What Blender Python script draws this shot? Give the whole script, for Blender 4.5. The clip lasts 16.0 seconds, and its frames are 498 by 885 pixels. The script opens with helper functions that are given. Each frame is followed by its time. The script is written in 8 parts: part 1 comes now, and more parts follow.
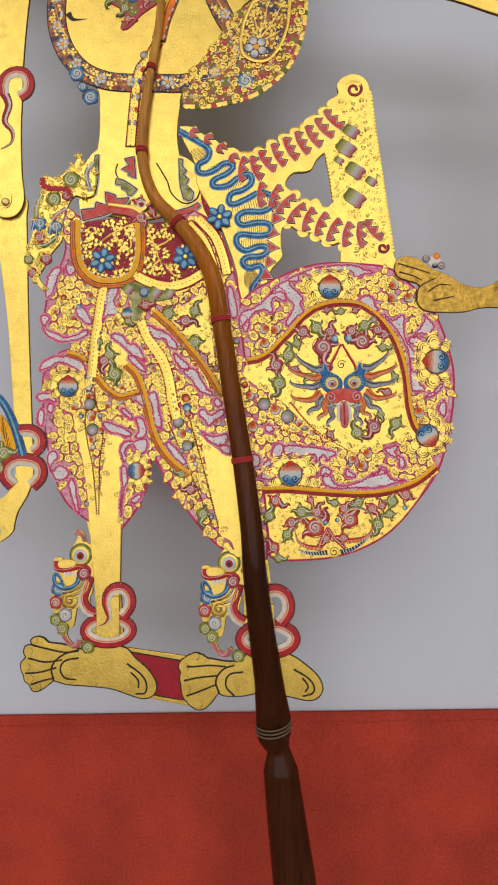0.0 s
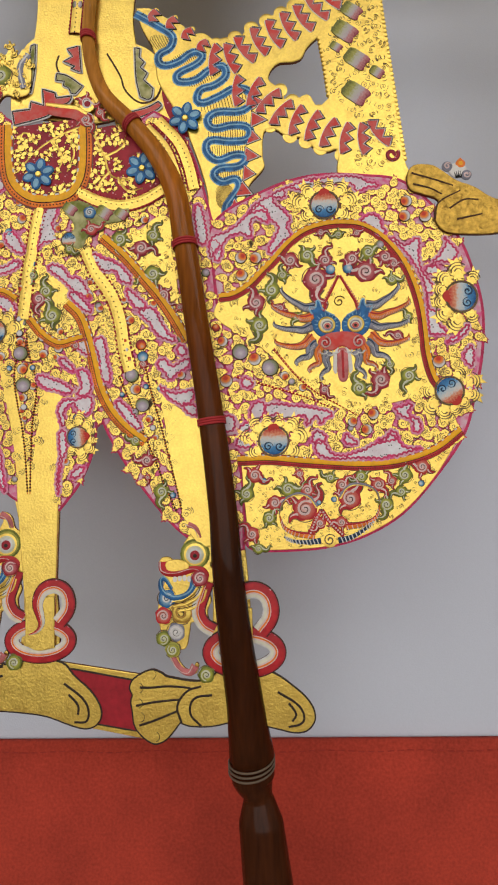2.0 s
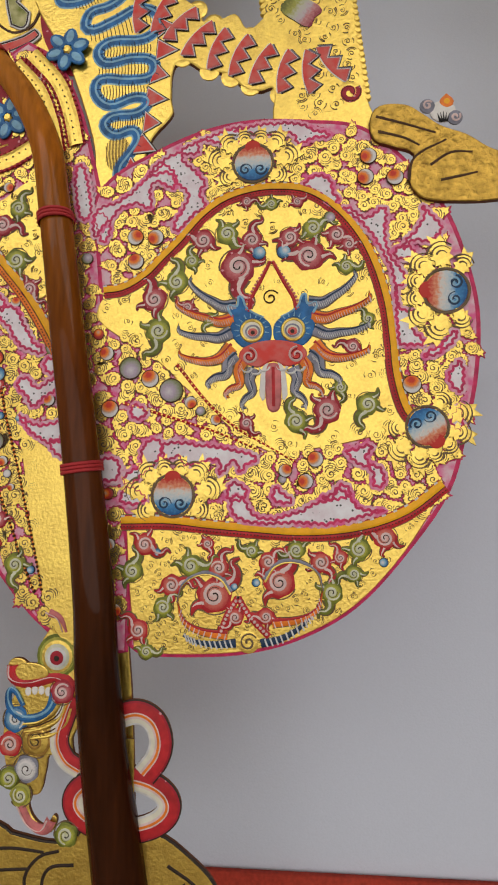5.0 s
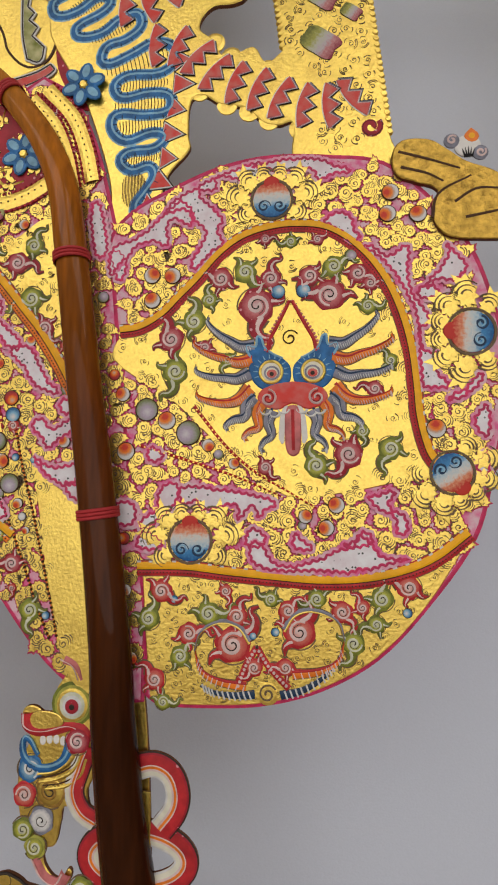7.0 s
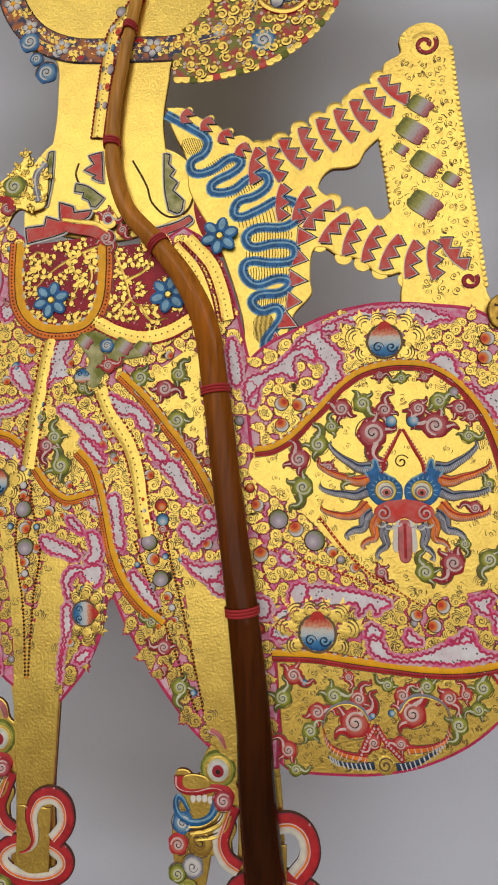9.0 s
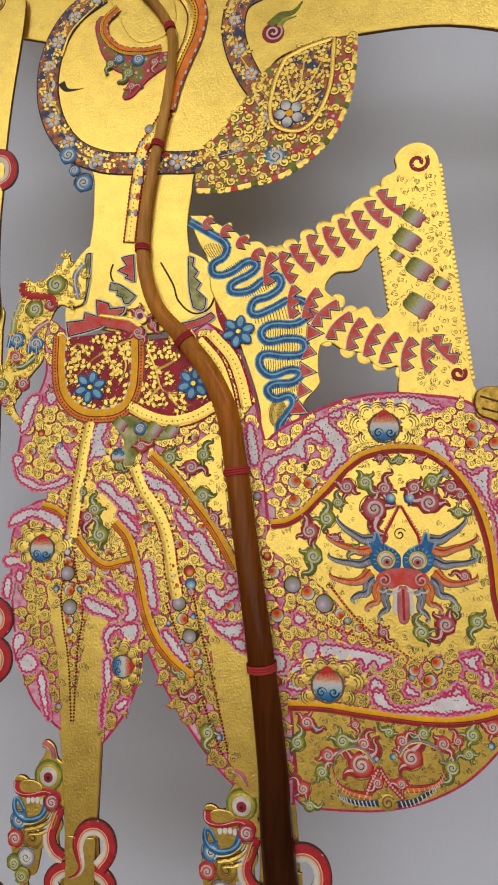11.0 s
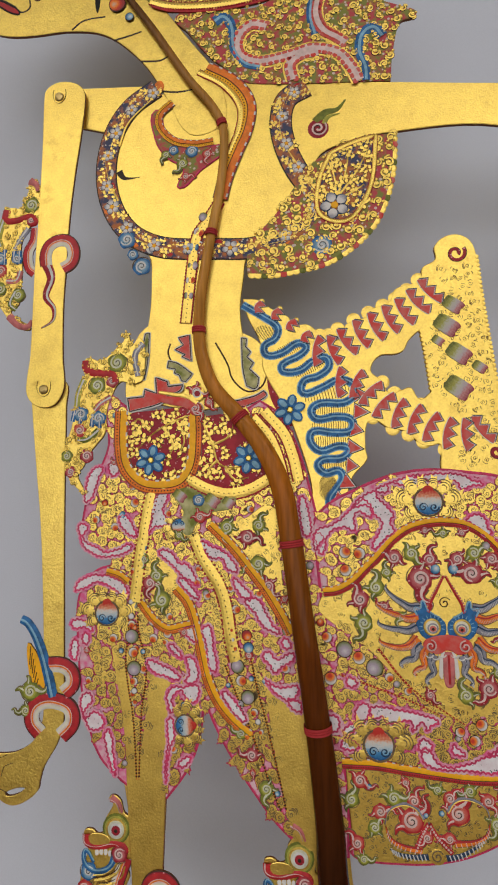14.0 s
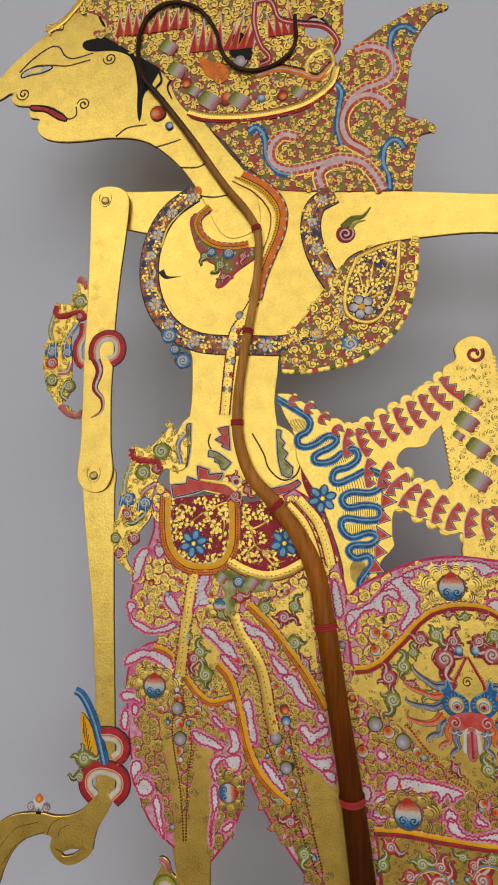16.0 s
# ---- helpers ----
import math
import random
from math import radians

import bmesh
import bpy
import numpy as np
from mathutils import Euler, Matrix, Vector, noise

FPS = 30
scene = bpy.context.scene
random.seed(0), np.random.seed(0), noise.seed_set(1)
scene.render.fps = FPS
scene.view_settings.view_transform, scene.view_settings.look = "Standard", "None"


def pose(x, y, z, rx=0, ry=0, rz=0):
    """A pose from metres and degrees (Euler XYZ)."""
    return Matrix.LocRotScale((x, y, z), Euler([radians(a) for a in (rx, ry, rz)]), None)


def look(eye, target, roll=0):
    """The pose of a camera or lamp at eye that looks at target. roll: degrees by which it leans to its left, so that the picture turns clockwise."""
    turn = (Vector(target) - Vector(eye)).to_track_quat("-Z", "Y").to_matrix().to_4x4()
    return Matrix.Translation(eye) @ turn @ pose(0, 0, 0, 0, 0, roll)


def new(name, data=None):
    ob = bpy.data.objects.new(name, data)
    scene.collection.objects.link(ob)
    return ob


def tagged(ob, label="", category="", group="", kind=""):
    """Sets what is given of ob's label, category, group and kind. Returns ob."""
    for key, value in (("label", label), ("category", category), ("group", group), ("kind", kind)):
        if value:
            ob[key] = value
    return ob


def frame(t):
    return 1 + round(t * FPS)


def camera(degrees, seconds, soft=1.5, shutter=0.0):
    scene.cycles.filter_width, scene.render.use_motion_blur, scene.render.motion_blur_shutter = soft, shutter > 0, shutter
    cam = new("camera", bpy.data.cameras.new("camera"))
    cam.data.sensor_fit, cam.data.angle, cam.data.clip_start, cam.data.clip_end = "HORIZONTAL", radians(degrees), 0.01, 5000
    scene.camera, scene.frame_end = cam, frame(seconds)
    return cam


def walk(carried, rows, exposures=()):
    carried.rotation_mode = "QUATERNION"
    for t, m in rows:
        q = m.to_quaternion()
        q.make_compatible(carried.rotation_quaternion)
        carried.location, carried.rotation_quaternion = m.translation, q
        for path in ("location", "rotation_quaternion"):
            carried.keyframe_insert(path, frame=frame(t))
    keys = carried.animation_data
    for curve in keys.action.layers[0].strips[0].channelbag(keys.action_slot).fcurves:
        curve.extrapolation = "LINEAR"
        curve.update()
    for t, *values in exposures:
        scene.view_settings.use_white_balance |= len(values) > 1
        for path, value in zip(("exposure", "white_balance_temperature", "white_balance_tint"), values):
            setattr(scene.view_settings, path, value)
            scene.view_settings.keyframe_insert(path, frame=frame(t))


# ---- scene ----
cam = camera(60.0, 16.0, soft=2.0)
PATH = [
    (0, (0.0155, -0.1988, 1.2626), (0.0105, 0.0008, 1.2741), -1.5),
    (0.5, (0.0129, -0.1914, 1.2596), (0.0083, 0.0082, 1.2715), -1.4),
    (1, (0.0171, -0.1842, 1.2575), (0.0118, 0.0153, 1.2709), -1.4),
    (1.5, (0.0200, -0.1711, 1.2519), (0.0145, 0.0283, 1.2655), -1.4),
    (2, (0.0254, -0.1546, 1.2489), (0.0187, 0.0448, 1.2615), -1.5),
    (2.5, (0.0326, -0.1366, 1.2484), (0.0251, 0.0629, 1.2599), -1.6),
    (3, (0.0410, -0.1226, 1.2489), (0.0323, 0.0769, 1.2605), -1.6),
    (3.5, (0.0520, -0.1148, 1.2537), (0.0413, 0.0846, 1.2655), -1.4),
    (4, (0.0554, -0.1129, 1.2609), (0.0423, 0.0863, 1.2735), -1.0),
    (6.5, (0.0559, -0.1010, 1.2661), (0.0415, 0.0976, 1.2850), -0.3),
    (7, (0.0528, -0.1064, 1.2742), (0.0358, 0.0922, 1.2905), -0.5),
    (7.5, (0.0461, -0.1154, 1.2835), (0.0285, 0.0832, 1.2992), -0.3),
    (8, (0.0369, -0.1226, 1.2917), (0.0191, 0.0760, 1.3076), -0.1),
    (8.5, (0.0291, -0.1256, 1.2972), (0.0096, 0.0727, 1.3138), 0.1),
    (9, (0.0218, -0.1321, 1.3036), (0.0024, 0.0662, 1.3205), 0.1),
    (9.5, (0.0201, -0.1399, 1.3118), (0.0000, 0.0583, 1.3291), 0.0),
    (10, (0.0198, -0.1455, 1.3177), (-0.0005, 0.0527, 1.3354), -0.1),
    (12.5, (0.0137, -0.1585, 1.3344), (-0.0080, 0.0394, 1.3533), -0.4),
    (13, (0.0053, -0.1591, 1.3361), (-0.0148, 0.0390, 1.3555), -0.4),
    (13.5, (0.0030, -0.1631, 1.3421), (-0.0173, 0.0348, 1.3620), -0.3),
    (14, (0.0007, -0.1695, 1.3515), (-0.0200, 0.0284, 1.3718), -0.4),
    (14.5, (-0.0036, -0.1790, 1.3628), (-0.0239, 0.0189, 1.3837), -0.4),
    (15, (-0.0055, -0.1829, 1.3694), (-0.0267, 0.0149, 1.3908), -0.4),
    (15.5, (-0.0078, -0.1855, 1.3769), (-0.0294, 0.0121, 1.3989), -0.5),
    (16, (-0.0109, -0.1895, 1.3854), (-0.0330, 0.0081, 1.4072), -0.5),
]
EXPOSURE = [(0.0, -0.16), (4.0, -0.28), (9.0, -0.30), (12.5, -0.36), (16.0, -0.44)]
walk(cam, [(t, look(eye, target, roll)) for t, eye, target, roll in PATH], EXPOSURE)

# ---- light: a closed exhibition room with bright ceiling panels ----
world = bpy.data.worlds.new("room_air")
scene.world = world
world.use_nodes = True
world.node_tree.nodes["Background"].inputs["Color"].default_value = (0.9, 0.95, 1.0, 1)
world.node_tree.nodes["Background"].inputs["Strength"].default_value = 0.05


def area_lamp(name, place, target, size, size_y, power, colour):
    data = bpy.data.lights.new(name, "AREA")
    data.shape, data.size, data.size_y, data.energy, data.color = "RECTANGLE", size, size_y, power, colour
    ob = new(name, data)
    ob.matrix_world = look(place, target)
    return ob


# added fill lamp in front of the south wall, brightens gold and cloth
area_lamp("front_fill_light", (0.0, -3.9, 1.45), (0.0, 0.0, 1.45), 5.7, 2.7, 70, (1.0, 0.985, 0.96))
area_lamp("ceiling_panel_light", (-1.2, -2.1, 2.95), (-1.2, -2.1, 0), 2.0, 1.3, 22, (1.0, 0.96, 0.91))
area_lamp("ceiling_panel_light", (1.2, -2.1, 2.95), (1.2, -2.1, 0), 2.0, 1.3, 22, (1.0, 0.96, 0.91))

from mathutils import geometry


# ---- materials ----
def material(name, colour, rough=0.5, metal=0.0, vary=0.15, grain=500.0, bump=0.1, coarse=45.0, coat=0.0, second=None, blend=0.14):
    """Paint, metal leaf or cloth with variation at a fine and a coarse scale."""
    m = bpy.data.materials.new(name)
    m.use_nodes = True
    n, l = m.node_tree.nodes, m.node_tree.links
    b = n["Principled BSDF"]
    b.inputs["Metallic"].default_value = metal
    b.inputs["Coat Weight"].default_value = coat
    b.inputs["Specular IOR Level"].default_value = 0.3
    tc = n.new("ShaderNodeNewGeometry")
    fine, wide = n.new("ShaderNodeTexNoise"), n.new("ShaderNodeTexNoise")
    fine.inputs["Scale"].default_value, wide.inputs["Scale"].default_value = grain, coarse
    fine.inputs["Detail"].default_value, wide.inputs["Detail"].default_value = 4, 5
    for t in (fine, wide):
        l.new(tc.outputs["Position"], t.inputs["Vector"])
    add = n.new("ShaderNodeMath")
    add.operation = "ADD"
    l.new(fine.outputs["Fac"], add.inputs[0])
    l.new(wide.outputs["Fac"], add.inputs[1])
    ramp = n.new("ShaderNodeValToRGB")
    ramp.color_ramp.elements[0].position, ramp.color_ramp.elements[1].position = 0.5 - blend, 0.5 + blend
    low = [c * (1 - vary) for c in colour] if second is None else second
    high = [min(1, c * (1 + vary * 0.6)) for c in colour]
    ramp.color_ramp.elements[0].color, ramp.color_ramp.elements[1].color = (*low, 1), (*high, 1)
    half = n.new("ShaderNodeMath")
    half.operation, half.inputs[1].default_value = "MULTIPLY", 0.5
    l.new(add.outputs[0], half.inputs[0])
    l.new(half.outputs[0], ramp.inputs["Fac"])
    l.new(ramp.outputs["Color"], b.inputs["Base Color"])
    rr = n.new("ShaderNodeMapRange")
    rr.inputs["To Min"].default_value, rr.inputs["To Max"].default_value = rough - 0.07, rough + 0.09
    l.new(wide.outputs["Fac"], rr.inputs["Value"])
    l.new(rr.outputs["Result"], b.inputs["Roughness"])
    bp = n.new("ShaderNodeBump")
    bp.inputs["Strength"].default_value, bp.inputs["Distance"].default_value = bump, 0.0006
    l.new(add.outputs[0], bp.inputs["Height"])
    l.new(bp.outputs["Normal"], b.inputs["Normal"])
    return m


def dotted(m, dot, scale, size):
    """Adds small painted dots over the colour of m."""
    n, l = m.node_tree.nodes, m.node_tree.links
    b = n["Principled BSDF"]
    old = b.inputs["Base Color"].links[0].from_socket
    v = n.new("ShaderNodeTexVoronoi")
    v.inputs["Scale"].default_value = scale
    g = n.new("ShaderNodeNewGeometry")
    l.new(g.outputs["Position"], v.inputs["Vector"])
    c = n.new("ShaderNodeMath")
    c.operation, c.inputs[1].default_value = "LESS_THAN", size
    l.new(v.outputs["Distance"], c.inputs[0])
    mix = n.new("ShaderNodeMix")
    mix.data_type = "RGBA"
    mix.inputs["B"].default_value = (*dot, 1)
    l.new(c.outputs[0], mix.inputs["Factor"])
    l.new(old, mix.inputs["A"])
    l.new(mix.outputs["Result"], b.inputs["Base Color"])
    return m


def tarnished(m, colour, scale, share):
    """Rubs small uneven tarnish patches and fine cracks into m."""
    n, l = m.node_tree.nodes, m.node_tree.links
    b = n["Principled BSDF"]
    old = b.inputs["Base Color"].links[0].from_socket
    g, t, r, mix = n.new("ShaderNodeNewGeometry"), n.new("ShaderNodeTexNoise"), n.new("ShaderNodeMapRange"), n.new("ShaderNodeMix")
    t.inputs["Scale"].default_value, t.inputs["Detail"].default_value, t.inputs["Roughness"].default_value = scale, 9, 0.72
    l.new(g.outputs["Position"], t.inputs["Vector"])
    r.inputs["From Min"].default_value, r.inputs["From Max"].default_value = 0.56, 0.74
    r.inputs["To Max"].default_value = share
    l.new(t.outputs["Fac"], r.inputs["Value"])
    mix.data_type = "RGBA"
    mix.inputs["B"].default_value = (*colour, 1)
    l.new(r.outputs["Result"], mix.inputs["Factor"])
    l.new(old, mix.inputs["A"])
    l.new(mix.outputs["Result"], b.inputs["Base Color"])
    return m


GOLD = tarnished(material("gold_leaf", (0.97, 0.675, 0.155), 0.33, 1.0, 0.16, 1300, 0.26, 150), (0.50, 0.24, 0.04), 140, 0.5)
AGED = material("aged_gold", (0.5, 0.29, 0.07), 0.5, 0.8, 0.4, 1100, 0.2, 160)
EDGE = material("leather_edge", (0.16, 0.06, 0.025), 0.6)
LINE = material("brown_ink", (0.062, 0.024, 0.007), 0.5, 0.2)
ENGR = material("pierced_line", (0.16, 0.105, 0.055), 0.6, vary=0.3)
DARK = material("dark_ink", (0.03, 0.018, 0.012), 0.5)
PINK = dotted(material("pale_pink_paint", (0.66, 0.65, 0.68), 0.6, vary=0.3, coarse=150, second=(0.66, 0.55, 0.60)), (0.07, 0.07, 0.07), 760, 0.2)
FADE = material("rose_pink_wash", (0.58, 0.10, 0.24), 0.55, vary=0.3, coarse=200, second=(0.68, 0.46, 0.52), blend=0.1)
MAGENTA = material("magenta_paint", (0.56, 0.035, 0.12), 0.5, vary=0.35, coarse=220)
RED = material("red_paint", (0.46, 0.022, 0.028), 0.45, vary=0.3, coarse=200)
CRIMSON = material("crimson_paint", (0.34, 0.014, 0.025), 0.45, vary=0.25, coarse=120)
ROSE = material("rose_paint", (0.55, 0.16, 0.16), 0.5, vary=0.35, coarse=220)
ORANGE = material("orange_paint", (0.80, 0.20, 0.02), 0.45, vary=0.3, coarse=220)
OCHRE = material("ochre_paint", (0.90, 0.43, 0.01), 0.45, 0.0, vary=0.15)
BLUE = material("blue_paint", (0.02, 0.13, 0.34), 0.45, vary=0.5, coarse=260)
SKY = material("light_blue_paint", (0.22, 0.42, 0.58), 0.5, vary=0.3, coarse=260)
OLIVE = material("olive_paint", (0.17, 0.19, 0.025), 0.5, vary=0.5, coarse=240)
LIME = material("lime_paint", (0.38, 0.36, 0.06), 0.5, vary=0.3, coarse=240)
MAROON = dotted(material("maroon_paint", (0.33, 0.016, 0.03), 0.5, vary=0.3), (0.60, 0.26, 0.30), 560, 0.20)
GREY = material("grey_blue_paint", (0.24, 0.24, 0.30), 0.5, vary=0.35, coarse=260)
WHITE = material("white_paint", (0.74, 0.71, 0.68), 0.5, vary=0.12)
CREAM = material("cream_paint", (0.70, 0.66, 0.54), 0.5, vary=0.12, coarse=260)
BLACK = material("black_paint", (0.008, 0.007, 0.007), 0.75)
BLUSH = material("pale_rose_paint", (0.70, 0.52, 0.50), 0.5, vary=0.2, coarse=260)
PALEGREEN = material("pale_green_paint", (0.60, 0.60, 0.46), 0.5, vary=0.25, coarse=260)
STONE = material("pale_grey_paint", (0.62, 0.61, 0.60), 0.5, vary=0.2, coarse=260)
MOTTLE = dotted(material("green_red_paint", (0.19, 0.20, 0.04), 0.5, coarse=230, grain=300, second=(0.46, 0.06, 0.07), blend=0.05), (0.60, 0.48, 0.42), 400, 0.25)
NAVY = dotted(material("dark_floral_paint", (0.045, 0.05, 0.10), 0.5, coarse=150, grain=300, second=(0.44, 0.14, 0.04), blend=0.06), (0.62, 0.58, 0.52), 560, 0.2)
RINGS = material("worn_ring_paint", (0.15, 0.105, 0.07), 0.5)
BRASS = material("brass_rivet", (0.55, 0.40, 0.16), 0.3, 1.0)
CLOTH = material("white_cloth", (0.57, 0.60, 0.69), 0.85, vary=0.03, grain=1400, bump=0.12, coarse=6)
REDCLOTH = material("red_felt", (0.42, 0.046, 0.026), 0.95, vary=0.3, grain=750, bump=0.35, coarse=25)
HEM = material("red_thread", (0.34, 0.036, 0.024), 0.9)
TIE = material("red_binding_thread", (0.42, 0.03, 0.035), 0.6, grain=2500, bump=0.4)
WALLPAINT = material("wall_paint", (0.62, 0.61, 0.58), 0.8, coarse=3, vary=0.05)
CEILING = material("ceiling_paint", (0.72, 0.71, 0.68), 0.8, coarse=3, vary=0.05)
FLOORING = material("dark_floor", (0.24, 0.19, 0.15), 0.5, coarse=3, vary=0.2)


def horn():
    """Polished horn: streaks along its length, amber in the slender middle, dark towards both ends."""
    m = material("polished_horn", (0.80, 0.75, 0.70), 0.22, vary=0.4, grain=260, bump=0.03, coarse=40, coat=0.22)
    n, l = m.node_tree.nodes, m.node_tree.links
    b = n["Principled BSDF"]
    b.inputs["Specular IOR Level"].default_value = 0.04
    b.inputs["Coat Roughness"].default_value = 0.04
    g = n.new("ShaderNodeNewGeometry")
    mp = n.new("ShaderNodeMapping")
    mp.inputs["Scale"].default_value = (3.0, 3.0, 0.25)
    l.new(g.outputs["Position"], mp.inputs["Vector"])
    for t in [q for q in n if q.type == "TEX_NOISE"]:
        l.new(mp.outputs["Vector"], t.inputs["Vector"])
    xyz, span, ramp, mix = n.new("ShaderNodeSeparateXYZ"), n.new("ShaderNodeMapRange"), n.new("ShaderNodeValToRGB"), n.new("ShaderNodeMix")
    l.new(g.outputs["Position"], xyz.inputs[0])
    l.new(xyz.outputs["Z"], span.inputs["Value"])
    span.inputs["From Min"].default_value, span.inputs["From Max"].default_value = 1.05, 1.65
    stops = ramp.color_ramp.elements
    stops[0].position, stops[0].color = 0.0, (0.075, 0.022, 0.008, 1)
    stops[1].position, stops[1].color = 1.0, (0.045, 0.018, 0.008, 1)
    for place, colour in ((0.28, (0.045, 0.012, 0.003, 1)), (0.40, (0.15, 0.038, 0.004, 1)), (0.50, (0.50, 0.16, 0.012, 1)), (0.70, (0.62, 0.33, 0.07, 1)), (0.82, (0.34, 0.16, 0.04, 1)), (0.88, (0.06, 0.025, 0.012, 1))):
        stops.new(place).color = colour
    l.new(span.outputs["Result"], ramp.inputs["Fac"])
    mix.data_type, mix.blend_type = "RGBA", "MULTIPLY"
    mix.inputs["Factor"].default_value = 1.0
    l.new(ramp.outputs["Color"], mix.inputs["A"])
    l.new(b.inputs["Base Color"].links[0].from_socket, mix.inputs["B"])
    l.new(mix.outputs["Result"], b.inputs["Base Color"])
    return m


HORN = horn()


def shaded_paint(name, stops, centre=(0.0, 0.0), upright=False):
    """Hand-stippled paint that passes through the colours of stops, outwards from a centre or from the base up; lengths in mm of the ornament."""
    m = material(name, (0.5, 0.5, 0.5), 0.5)
    n, l = m.node_tree.nodes, m.node_tree.links
    tc, mp, xyz, add = n.new("ShaderNodeTexCoord"), n.new("ShaderNodeMapping"), n.new("ShaderNodeSeparateXYZ"), n.new("ShaderNodeMath")
    mp.inputs["Scale"].default_value = (1000, 0, 1000)
    mp.inputs["Location"].default_value = (-centre[0], 0, -centre[1])
    l.new(tc.outputs["Object"], mp.inputs["Vector"])
    stip, span = n.new("ShaderNodeTexNoise"), n.new("ShaderNodeMapRange")
    stip.inputs["Scale"].default_value, stip.inputs["Detail"].default_value = 5.5, 3
    l.new(mp.outputs["Vector"], stip.inputs["Vector"])
    span.inputs["To Min"].default_value, span.inputs["To Max"].default_value = -0.22, 0.22
    l.new(stip.outputs["Fac"], span.inputs["Value"])
    if upright:
        l.new(mp.outputs["Vector"], xyz.inputs[0])
        half = n.new("ShaderNodeMath")
        half.operation, half.inputs[1].default_value, half.inputs[2].default_value = "MULTIPLY_ADD", 0.5, 0.5
        l.new(xyz.outputs["Z"], half.inputs[0])
        l.new(half.outputs[0], add.inputs[0])
    else:
        size = n.new("ShaderNodeVectorMath")
        size.operation = "LENGTH"
        l.new(mp.outputs["Vector"], size.inputs[0])
        l.new(size.outputs["Value"], add.inputs[0])
    l.new(span.outputs["Result"], add.inputs[1])
    ramp = n.new("ShaderNodeValToRGB")
    stop = ramp.color_ramp.elements
    stop[0].position, stop[0].color = stops[0][0], (*stops[0][1], 1)
    stop[1].position, stop[1].color = stops[-1][0], (*stops[-1][1], 1)
    for place, colour in stops[1:-1]:
        stop.new(place).color = (*colour, 1)
    l.new(add.outputs[0], ramp.inputs["Fac"])
    l.new(ramp.outputs["Color"], n["Principled BSDF"].inputs["Base Color"])
    return m


PALE, FIRE, SCARLET = (0.64, 0.61, 0.60), (0.80, 0.22, 0.02), (0.56, 0.04, 0.02)
MAROONS = shaded_paint("maroon_shaded_paint", [(0.1, (0.6, 0.42, 0.42)), (0.5, (0.52, 0.14, 0.15)), (0.95, (0.30, 0.015, 0.03))])
REDS = shaded_paint("red_shaded_paint", [(0.1, (0.68, 0.5, 0.46)), (0.5, (0.58, 0.15, 0.11)), (0.95, (0.46, 0.025, 0.03))])
GREENS = shaded_paint("green_shaded_paint", [(0.1, (0.56, 0.56, 0.40)), (0.5, (0.42, 0.42, 0.06)), (0.95, (0.12, 0.14, 0.02))])
BLUES = shaded_paint("blue_shaded_paint", [(0.1, (0.55, 0.55, 0.55)), (0.5, (0.2, 0.36, 0.5)), (0.95, (0.03, 0.12, 0.28))])
GEM_G = shaded_paint("lilac_green_jewel_paint", [(0.05, (0.56, 0.52, 0.54)), (0.45, (0.40, 0.32, 0.41)), (0.8, (0.28, 0.28, 0.22)), (1.0, (0.16, 0.18, 0.06))], (0.1, -0.2))
GEM_O = shaded_paint("orange_jewel_paint", [(0.25, SCARLET), (0.6, FIRE), (0.85, (0.5, 0.33, 0.24)), (1.0, PALE)], (0.3, -0.35))
GEM_B = shaded_paint("blue_jewel_paint", [(0.1, PALE), (0.55, (0.2, 0.4, 0.55)), (0.95, (0.03, 0.12, 0.28))], (0.2, 0.2))
GEM_W = shaded_paint("white_jewel_paint", [(0.1, (0.7, 0.68, 0.66)), (0.6, PALE), (0.95, (0.22, 0.22, 0.27))])
GEM_R = shaded_paint("red_jewel_paint", [(0.05, (0.6, 0.4, 0.3)), (0.4, FIRE), (0.7, SCARLET), (0.98, (0.3, 0.03, 0.03))], (-0.2, 0.3))
POTPAINT = shaded_paint("flower_paint", [(0.0, (0.015, 0.09, 0.26)), (0.25, (0.05, 0.22, 0.46)), (0.42, (0.42, 0.52, 0.58)), (0.6, (0.62, 0.58, 0.54)), (0.74, (0.66, 0.26, 0.14)), (0.92, (0.50, 0.03, 0.02))], upright=True)
NIGHT = material("dark_blue_ink", (0.015, 0.04, 0.09), 0.5)
FADERED = material("faded_red_paint", (0.58, 0.045, 0.035), 0.5, grain=300, coarse=330, second=(0.58, 0.14, 0.12), blend=0.1)

GREENWASH = material("green_wash_paint", (0.15, 0.17, 0.02), 0.5, grain=300, coarse=230, second=(0.52, 0.48, 0.24), blend=0.12)
BARRELPAINT = shaded_paint("barrel_paint", [(0.0, (0.13, 0.14, 0.03)), (0.25, (0.34, 0.33, 0.07)), (0.45, (0.46, 0.45, 0.36)), (0.6, (0.46, 0.40, 0.42)), (0.78, (0.48, 0.20, 0.20)), (1.0, (0.26, 0.03, 0.05))], upright=True)
LIMES = shaded_paint("lime_shaded_paint", [(0.1, (0.5, 0.5, 0.3)), (0.5, (0.42, 0.40, 0.05)), (0.95, (0.14, 0.15, 0.03))])
# chased gold for the right hand; shade from its tilt is put into the colour
CHASEDSHADE = tarnished(material("shaded_chased_gold", (0.50, 0.31, 0.06), 0.3, 1.0, 0.4, 700, 0.7, 380), (0.12, 0.055, 0.012), 260, 0.9)


# ---- drawing in the puppet's plane: u across and v up in millimetres, d towards the viewer ----
BASE = 1.2


